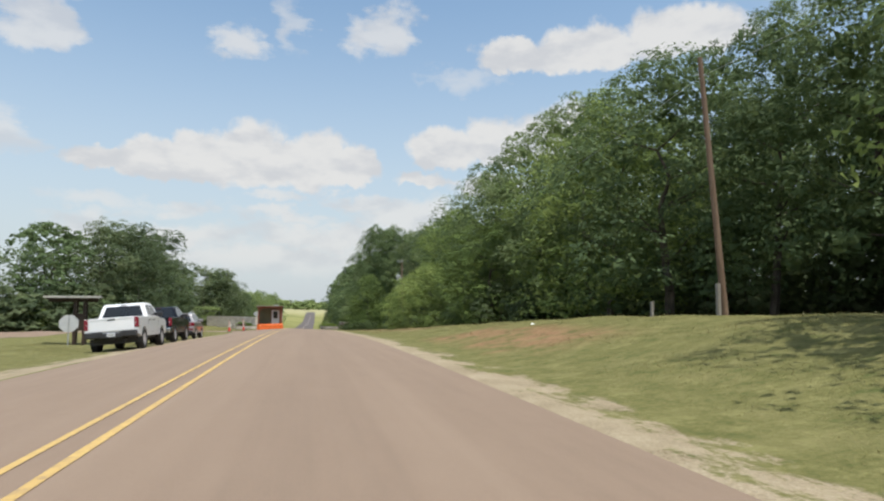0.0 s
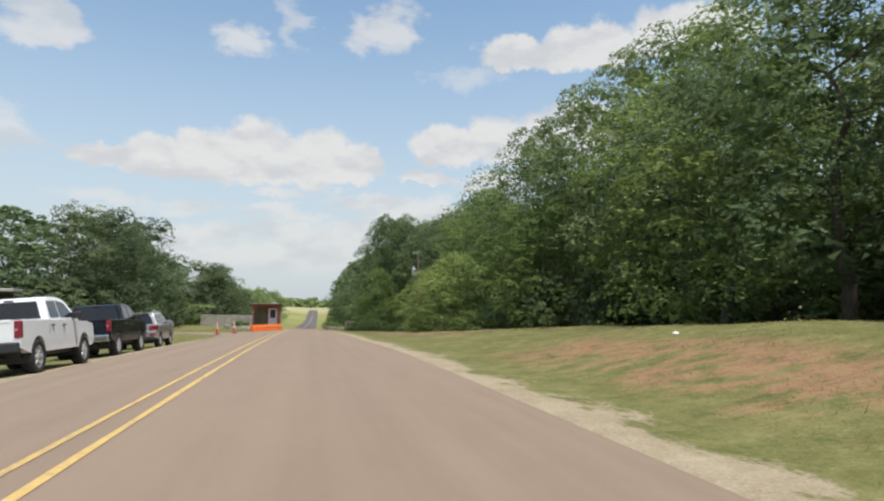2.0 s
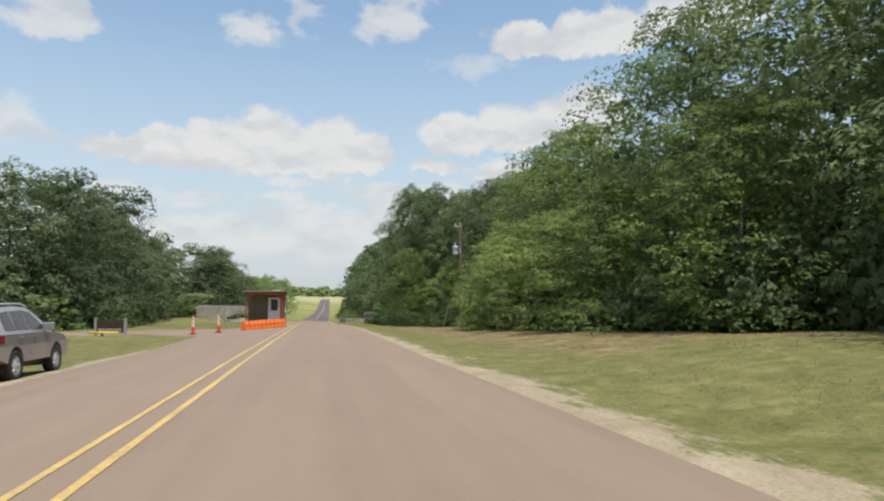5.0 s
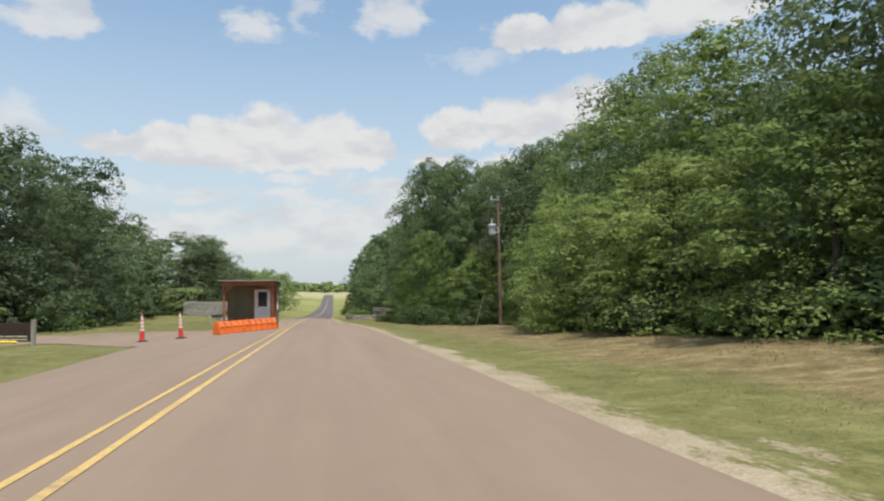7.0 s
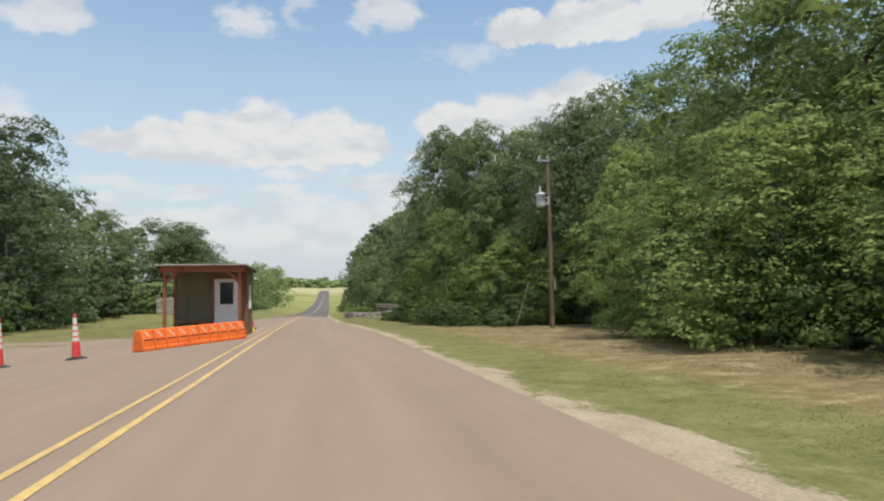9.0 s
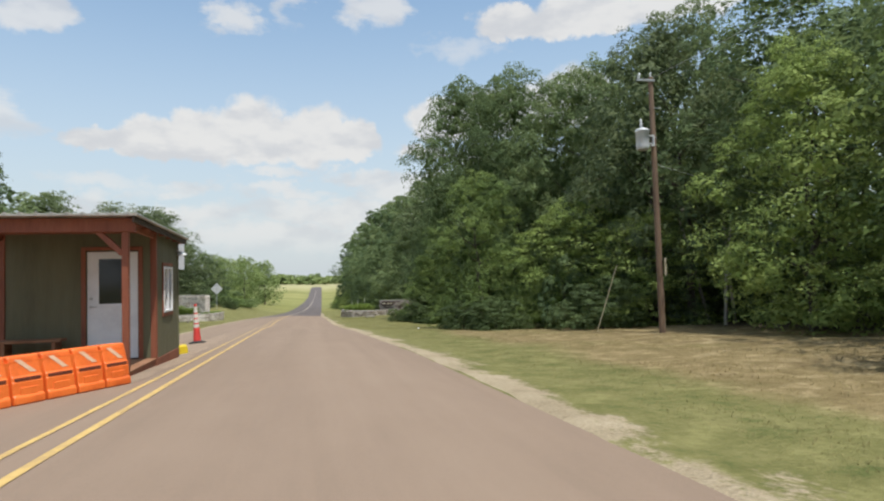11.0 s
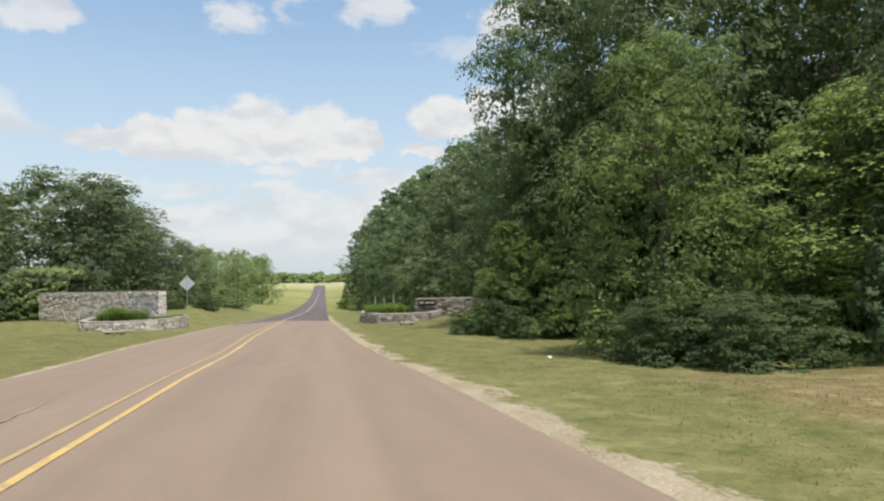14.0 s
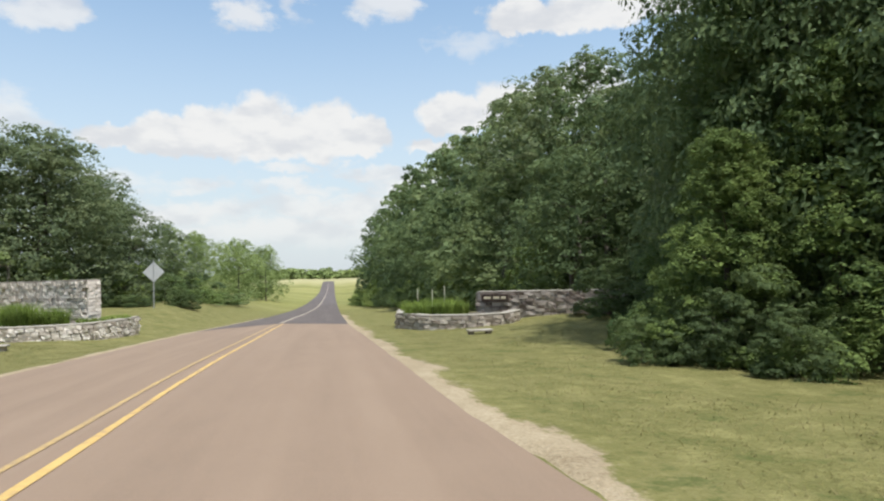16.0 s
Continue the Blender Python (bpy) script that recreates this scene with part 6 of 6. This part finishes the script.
cable("overhead_cable", (13.95, 19.9, 9.9), (12.6, 84.8, 7.3), 1.2, 0.008, "thin grey overhead cable between the utility poles")
cable("overhead_cable", (13.95, 19.9, 9.9), (16.0, -50, 11.0), 1.2, 0.008, "thin grey overhead cable leading away from the pole")
cable("guy_wire", (12.65, 84.9, 4.2), (20.0, 84.0, 2.2), 0.1, 0.008, "thin stay wire running from the pole into the wood")


def stump_post(x, y, h, w, label, lean=0.0):
    s = thing("wooden_post", pose(x, y, at_land(x, y), 0, lean, 12), label, "post", "short posts")
    bm = bmesh.new()
    box(bm, -w / 2, -w / 2, -0.3, w / 2, w / 2, h, 0.014, 2)
    part("shaft", bm, grey_wood, s)


stump_post(14.05, 19.5, 1.12, 0.13, "weathered grey post beside the utility pole")
stump_post(13.62, 23.2, 0.62, 0.11, "short weathered grey post at the wood's edge", 3)


def guy_marker():
    s = thing("guy_marker", pose(11.45, 87.0, at_land(11.45, 87.0)), "slim yellowed plastic guy-wire marker leaning against the trees", "marker")
    part("sleeve", rodded((-0.08, 0.2, -0.1), (0.50, -0.55, 2.6), 0.020, 0.017, 10), letter_cream, s)


guy_marker()


# ---------------- stone walls ----------------
def stone_mesh(seed, l, h, d):
    rng = random.Random(seed)
    bm = bmesh.new()
    box(bm, -l / 2, -d, -h / 2, l / 2, d * 0.3, h / 2)
    bmesh.ops.subdivide_edges(bm, edges=[e for e in bm.edges if abs((e.verts[0].co - e.verts[1].co).x) > l * 0.5], cuts=1)
    for v in bm.verts:
        v.co += Vector((rng.uniform(-1, 1) * l * 0.05, rng.uniform(-1, 1) * d * 0.3, rng.uniform(-1, 1) * h * 0.09))
    bmesh.ops.recalc_face_normals(bm, faces=bm.faces)
    me = bpy.data.meshes.new("stone")
    bm.to_mesh(me)
    bm.free()
    return me


def run_points(pts, step=0.25):
    """Even stations along a bent line: place, direction, distance."""
    pts = [Vector(p) for p in pts]
    out, s0 = [], 0.0
    for a, b in zip(pts, pts[1:]):
        n = max(1, int((b - a).length / step))
        for i in range(n):
            out.append(a.lerp(b, i / n))
    out.append(pts[-1])
    return out


def stone_wall(name, pts, ztop, depth, thick, mat, label, stone=(0.42, 0.17), cap=0.09, seed=1, limit=300):
    """A wall of rough stones along a line; stones face the outer side (to the right of the line's direction)."""
    wall = thing(name, pose(0, 0, 0), label, "stone wall", "entrance walls")
    P = run_points(pts, 0.3)
    nrm = []
    for i, p in enumerate(P):
        a, b = P[max(0, i - 1)], P[min(len(P) - 1, i + 1)]
        d = (b - a).normalized()
        nrm.append(Vector((d.y, -d.x)))
    def ring(off):
        return [p + n * off for p, n in zip(P, nrm)]
    def solid(o0, o1, z0f, z1f, mat_, nm):
        bm = bmesh.new()
        A, B = ring(o0), ring(o1)
        rows = []
        for a, b in zip(A, B):
            z0, z1 = z0f(a), z1f(a)
            rows.append([bm.verts.new((a.x, a.y, z0)), bm.verts.new((b.x, b.y, z0)), bm.verts.new((b.x, b.y, z1)), bm.verts.new((a.x, a.y, z1))])
        for r, s_ in zip(rows, rows[1:]):
            for k in range(4):
                bm.faces.new((r[k], r[(k + 1) % 4], s_[(k + 1) % 4], s_[k]))
        bm.faces.new(rows[0][::-1])
        bm.faces.new(rows[-1])
        bmesh.ops.recalc_face_normals(bm, faces=bm.faces)
        return part(nm, bm, mat_, wall)
    base = lambda p: min(at_land(p.x, p.y), ztop - depth) - 0.15
    solid(-thick, -0.02, base, lambda p: ztop - cap, mortar, "mortar_core")
    soft(solid(-thick - 0.03, 0.045, lambda p: ztop - cap + 0.002, lambda p: ztop, cap_stone, "coping"), 0.012)
    rng = random.Random(seed)
    l, h = stone
    meshes = [stone_mesh(seed * 10 + k, l * (0.55 + 0.2 * k), h, 0.05) for k in range(5)]
    for me in meshes:
        me.materials.append(mat)
    # courses of stones along the outer face
    cum = [0.0]
    for a, b in zip(P, P[1:]):
        cum.append(cum[-1] + (b - a).length)
    L = cum[-1]
    xs_ = [p.x for p in P]
    ys_ = [p.y for p in P]
    z = ztop - cap - h / 2 - 0.012
    count = 0
    zmin = min(base(p) for p in P) + 0.1
    rest_v, rest_f = [], []

    def lay(me, m):
        """The first stones are pieces of their own, the lower courses one joined mesh."""
        nonlocal count
        if count < limit:
            st = new("stone", me)
            st.parent = wall
            st.matrix_basis = m
        else:
            o = len(rest_v)
            rest_v.extend([tuple(m @ v.co) for v in me.vertices])
            rest_f.extend([[o + i for i in p.vertices] for p in me.polygons])
        count += 1

    ends = [(P[-1], (P[-1] - P[-2]).normalized(), nrm[-1]), (P[0], (P[0] - P[1]).normalized(), nrm[0])]
    while z > zmin:
        s = rng.uniform(-0.2, 0.0)
        while s < L:
            k = rng.randrange(5)
            ln = l * (0.55 + 0.2 * k)
            c = s + ln / 2
            if c < L - ln * 0.3 and c > ln * 0.3:
                px, py = np.interp(c, cum, xs_), np.interp(c, cum, ys_)
                i = min(len(P) - 2, int(np.searchsorted(cum, c)))
                n = nrm[i]
                if z > at_land(px, py) - h:
                    ang = math.degrees(math.atan2(n.y, n.x)) + 90
                    lay(meshes[k], pose(px + n.x * 0.012, py + n.y * 0.012, z + rng.uniform(-0.012, 0.012), 0, rng.uniform(-3, 3), ang) @ Matrix.Diagonal((0.97, rng.uniform(0.7, 1.7), rng.uniform(0.8, 1.1), 1)))
            s += ln + rng.uniform(0.008, 0.03)
        for e, d, n in ends:
            w0 = 0.0
            while w0 < thick - 0.05:
                k = rng.randrange(3)
                ln = min(l * (0.55 + 0.2 * k), thick - w0)
                q = e - n * (w0 + ln / 2)
                if z > at_land(q.x, q.y) - h:
                    lay(meshes[k], pose(q.x + d.x * 0.012, q.y + d.y * 0.012, z, 0, rng.uniform(-3, 3), math.degrees(math.atan2(d.y, d.x)) + 90) @ Matrix.Diagonal((ln / (l * (0.55 + 0.2 * k)), rng.uniform(0.7, 1.5), rng.uniform(0.85, 1.05), 1)))
                w0 += ln + 0.012
        z -= h + 0.008
    if rest_v:
        me = bpy.data.meshes.new("lower_stones")
        me.from_pydata(rest_v, [], rest_f)
        tagged(mesh_part("lower_stones", me, mat, wall), kind="stuff")
    return wall


# tall wall and its planter across the road
stone_wall("stone_wall", [(-18.95, 131.15), (-9.22, 122.45)], -1.08, 1.9, 0.5, limestone, "tall pale limestone entrance wall on the grass", (0.31, 0.125), 0.05, 3)
stone_wall("planter_wall", [(-14.0, 126.2), (-13.6, 122.6), (-12.6, 120.9), (-11.0, 120.3), (-9.7, 120.5), (-8.6, 121.2), (-8.08, 122.7), (-7.95, 124.6)], -2.68, 0.45, 0.32, limestone, "low curved limestone planter wall before the entrance wall", (0.30, 0.125), 0.07, 5, 200)
# lower wall and planter on the near side
stone_wall("stone_wall", [(6.3, 122.15), (10.6, 119.7), (12.8, 118.5)], -2.05, 0.95, 0.45, grey_stone, "low grey stone entrance wall half hidden by trees", (0.32, 0.13), 0.05, 7, 250)
stone_wall("planter_wall", [(3.1, 123.8), (2.75, 121.4), (3.6, 119.4), (5.2, 118.6), (6.7, 119.0), (7.6, 120.4)], -2.78, 0.5, 0.32, greyer_limestone, "low curved stone planter wall beside the road", (0.31, 0.13), 0.06, 9, 200)


def wall_sign():
    d = Vector((10.6 - 6.3, 119.7 - 122.15)).normalized()
    a = Vector((6.3, 122.15)) + d * 0.80
    s = thing("wall_sign", pose(a.x + d.y * 0.14, a.y - d.x * 0.14, -2.33, 0, 0, math.degrees(math.atan2(d.y, d.x))), "dark brown sign board with pale lettering fixed on the stone wall", "sign")
    soft(part("board", boxed(-0.58, -0.03, -0.155, 0.58, 0.03, 0.155), brown_board, s), 0.008)
    for i, (x0, x1) in enumerate(((-0.47, -0.17), (-0.06, 0.20), (0.28, 0.48))):
        part("lettering_bars", boxed(x0, -0.038, -0.045, x1, -0.029, 0.055), letter_cream, s, "pale lettering")


wall_sign()


def slab_bench(x, y, rz, w):
    s = thing("stone_bench", pose(x, y, at_land(x, y), 0, 0, rz), "low flat stone slab on two short feet in the grass", "bench", "stone slabs")
    soft(part("slab", boxed(-w / 2, -0.2, 0.10, w / 2, 0.2, 0.165), cap_stone, s), 0.02)
    for sd in (-1, 1):
        soft(part("foot", boxed(sd * w * 0.36 - 0.08, -0.14, -0.1, sd * w * 0.36 + 0.08, 0.14, 0.10), grey_stone, s), 0.015)


slab_bench(4.78, 115.9, 0, 0.82)
slab_bench(-9.95, 116.6, 6, 1.0)


# ---------------- planting and grass ----------------
def tuft_thing(name, x, y, z, n, spread, h, mat, label, category, seed, flowers=0):
    """A clump of arching blades, each a tapering strip."""
    rng = np.random.default_rng(seed)
    a = rng.uniform(0, 2 * math.pi, n)
    r = spread * np.sqrt(rng.uniform(0, 1, n))
    bx, by = r * np.cos(a), r * np.sin(a)
    out = rng.uniform(0, 2 * math.pi, n)
    hh = h * rng.uniform(0.6, 1.1, n)
    reach = hh * rng.uniform(0.15, 0.7, n)
    w = 0.012 * rng.uniform(0.7, 1.6, n)
    dx, dy = np.cos(out), np.sin(out)
    px, py = -dy, dx
    rows = []
    for u, k in ((0.0, 1.0), (0.55, 0.9), (1.0, 0.1)):
        cx, cy, cz = bx + dx * reach * u ** 2, by + dy * reach * u ** 2, hh * (u - 0.25 * u * u)
        rows.append(np.stack([cx - px * w * k, cy - py * w * k, cz], -1))
        rows.append(np.stack([cx + px * w * k, cy + py * w * k, cz], -1))
    v = np.stack(rows, 1).reshape(-1, 3)
    i = np.arange(n)[:, None] * 6
    f = np.concatenate([i + np.array([0, 1, 3, 2]), i + np.array([2, 3, 5, 4])], 0)
    me = bpy.data.meshes.new("blades")
    me.from_pydata(v.tolist(), [], f.tolist())
    t = thing(name, pose(x, y, z), label, category, "planting")
    mesh_part("blades", me, mat, t)
    for k in range(flowers):
        bm = bmesh.new()
        fx, fy = rng.uniform(-spread, spread) * 0.7, rng.uniform(-spread, spread) * 0.5
        hz = h * rng.uniform(1.1, 1.5)
        rod(bm, (fx, fy, 0), (fx, fy, hz * 0.6), 0.007, 0.006, 6)
        lathe(bm, [(0.008, 0), (0.022, 0.08), (0.026, 0.3), (0.016, 0.5), (0.004, 0.58)], 8, pose(fx, fy, hz * 0.55))
        part("flower_spike", bm, bloom, t, "creamy yucca flower spike")
    return t


k = 0
for x, y in ((-11.7, 122.6), (-10.9, 122.0), (-10.2, 121.9), (-12.2, 122.9), (-9.0, 122.3), (-8.5, 123.6), (-11.3, 121.6)):
    tuft_thing("ornamental_grass", x, y, -2.85, 420, 0.55, rnd.uniform(0.85, 1.25) if x < -9.5 else 0.4, blade_green, "arching bright green ornamental grass in the planter", "grass clump", 200 + k)
    k += 1
for x, y, fl in ((4.0, 121.6, 1), (4.7, 120.8, 0), (3.5, 120.9, 0), (3.6, 122.8, 1), (5.2, 121.6, 0), (4.6, 122.6, 1)):
    tuft_thing("ornamental_grass", x, y, -2.92, 340, 0.55, rnd.uniform(0.6, 1.0), blade_green, "arching bright green yucca and grass in the planter", "grass clump", 240 + k, fl)
    k += 1


def bed_soil(name, pts, z):
    bm = bmesh.new()
    lo = [bm.verts.new((x, y, z - 0.6)) for x, y in pts]
    hi = [bm.verts.new((x, y, z)) for x, y in pts]
    bm.faces.new(hi)
    bm.faces.new(lo[::-1])
    for i in range(len(pts)):
        bm.faces.new((lo[i], lo[(i + 1) % len(pts)], hi[(i + 1) % len(pts)], hi[i]))
    bmesh.ops.recalc_face_normals(bm, faces=bm.faces)
    ob = part(name, bm, bark)
    return tagged(ob, "dark mulched soil filling the planter", "soil", kind="structure")


bed_soil("planter_soil_1", [(-13.7, 126.2), (-13.3, 122.7), (-12.4, 121.2), (-11.0, 120.6), (-9.8, 120.8), (-8.85, 121.4), (-8.4, 122.8), (-8.25, 124.4), (-9.0, 123.4), (-13.4, 126.4)], -2.86)
bed_soil("planter_soil_2", [(3.3, 123.6), (2.9, 121.4), (3.8, 119.7), (5.2, 118.9), (6.3, 119.2), (6.8, 120.2), (6.4, 122.0)], -2.94)


def verge_grass(name, n, seed, x_of, y_lo, y_hi, h, mat, label):
    """Short blades scattered over a verge, as one mesh."""
    rng = np.random.default_rng(seed)
    y = rng.uniform(y_lo, y_hi, n)
    x = x_of(y, rng)
    z = land(x, y)
    out = rng.uniform(0, 2 * math.pi, n)
    hh = h * rng.uniform(0.4, 1.3, n)
    lean = hh * rng.uniform(1.4, 3.2, n)
    w = 0.006 + 0.006 * rng.random(n)
    dx, dy = np.cos(out), np.sin(out)
    p = np.stack([np.stack([x - dy * w, y + dx * w, z - 0.01], -1), np.stack([x + dy * w, y - dx * w, z - 0.01], -1), np.stack([x + dx * lean, y + dy * lean, z + hh], -1)], 1).reshape(-1, 3)
    me = bpy.data.meshes.new(name)
    me.from_pydata(p.tolist(), [], (np.arange(n)[:, None] * 3 + np.array([0, 1, 2])).tolist())
    ob = mesh_part(name, me, mat)
    return tagged(ob, label, "grass", kind="stuff")


verge_grass("grass", 120000, 1, lambda y, r: edge_r(y) + 0.8 + 10.0 * r.random(len(y)) ** 1.1, 2, 125, 0.030, verge_blades, "short mown grass, half dry, along the near verge")
verge_grass("grass", 40000, 2, lambda y, r: edge_l(y) - 0.7 - 7.0 * r.random(len(y)) ** 1.3, 84, 120, 0.030, verge_blades, "short mown grass along the far verge")
verge_grass("grass", 36000, 3, lambda y, r: edge_l(y) - 1.2 - 7.0 * r.random(len(y)), 12, 62, 0.04, verge_blades, "short mown grass behind the parked cars")


def litter():
    for x, y, s in ((5.66, 97.1, 0.07), (9.5, 26.0, 0.1)):
        t = thing("paper_scrap", pose(x, y, at_land(x, y) + 0.02, 8, -5, 30), "crumpled scrap of white paper in the grass", "litter")
        bm = bmesh.new()
        bmesh.ops.create_icosphere(bm, subdivisions=2, radius=s)
        r = random.Random(int(x * 10))
        for v in bm.verts:
            v.co *= r.uniform(0.7, 1.1)
            v.co.z *= 0.5
        part("paper", bm, plate_white, t)


litter()


# ---------------- vine-grown arbour beyond the tall wall ----------------
def arbour():
    x0, y0, w, d, h = -19.4, 133.4, 4.4, 2.4, 2.75
    z = at_land(x0, y0)
    t = thing("vine_arbour", pose(x0, y0, z, 0, 0, -10), "timber arbour overgrown with bright green vines", "arbour")
    for x in (-w / 2, w / 2 - 0.12):
        for y in (-d / 2, d / 2 - 0.12):
            soft(part("post", boxed(x, y, -0.3, x + 0.12, y + 0.12, h), grey_wood, t), 0.01)
    for y in (-d / 2, d / 2 - 0.10):
        soft(part("beam", boxed(-w / 2 - 0.2, y, h, w / 2 + 0.2, y + 0.10, h + 0.15), grey_wood, t), 0.01)
    for i in range(8):
        x = -w / 2 + i * (w - 0.08) / 7
        soft(part("rafter", boxed(x, -d / 2 - 0.2, h + 0.15, x + 0.06, d / 2 + 0.2, h + 0.26), grey_wood, t), 0.008)
    rng = np.random.default_rng(77)
    cs, ds, rs = [], [], []
    for _ in range(84):
        a = rng.uniform(-1, 1)
        cs.append((a * w / 2 * 1.05, rng.uniform(-1, 1) * d / 2, h + 0.15 + 0.25 * (1 - a * a) + rng.uniform(-0.1, 0.1)))
        ds.append((0, 0, 1))
        rs.append(rng.uniform(0.38, 0.62))
    for _ in range(70):
        cs.append((rng.uniform(-1.1, 1.1) * w / 2, -d / 2 + rng.uniform(-0.3, 0.1), rng.uniform(0.3, 1) * h))
        ds.append((0, -1, 0.2))
        rs.append(rng.uniform(0.2, 0.4))
    mesh_part("vines", leaf_mesh("vines", np.array(cs, float), unit(np.array(ds, float)), np.array(rs), 8, 14, 0.12, rng, vine_leaf), vine_leaf, t, "trailing bright green vine leaves")


vine_leaf = leafage("vine_leaf", (0.20, 0.28, 0.10), (0.30, 0.38, 0.15), (0.41, 0.48, 0.22), 0.9)
arbour()
for x, y, h, k in ((-22.8, 132.6, 1.6, 0.9), (-24.2, 132.0, 1.7, 0.9), (-21.6, 131.9, 1.4, 0.8), (-20.6, 132.2, 1.5, 0.7), (-25.8, 131.0, 1.6, 0.9), (-27.4, 130.0, 1.6, 1.0)):
    plant(SHRUBS, x, y, at_land(x, y) + h, k, "shrub", "low green shrub beside the arbour", "shrub", "underwood")
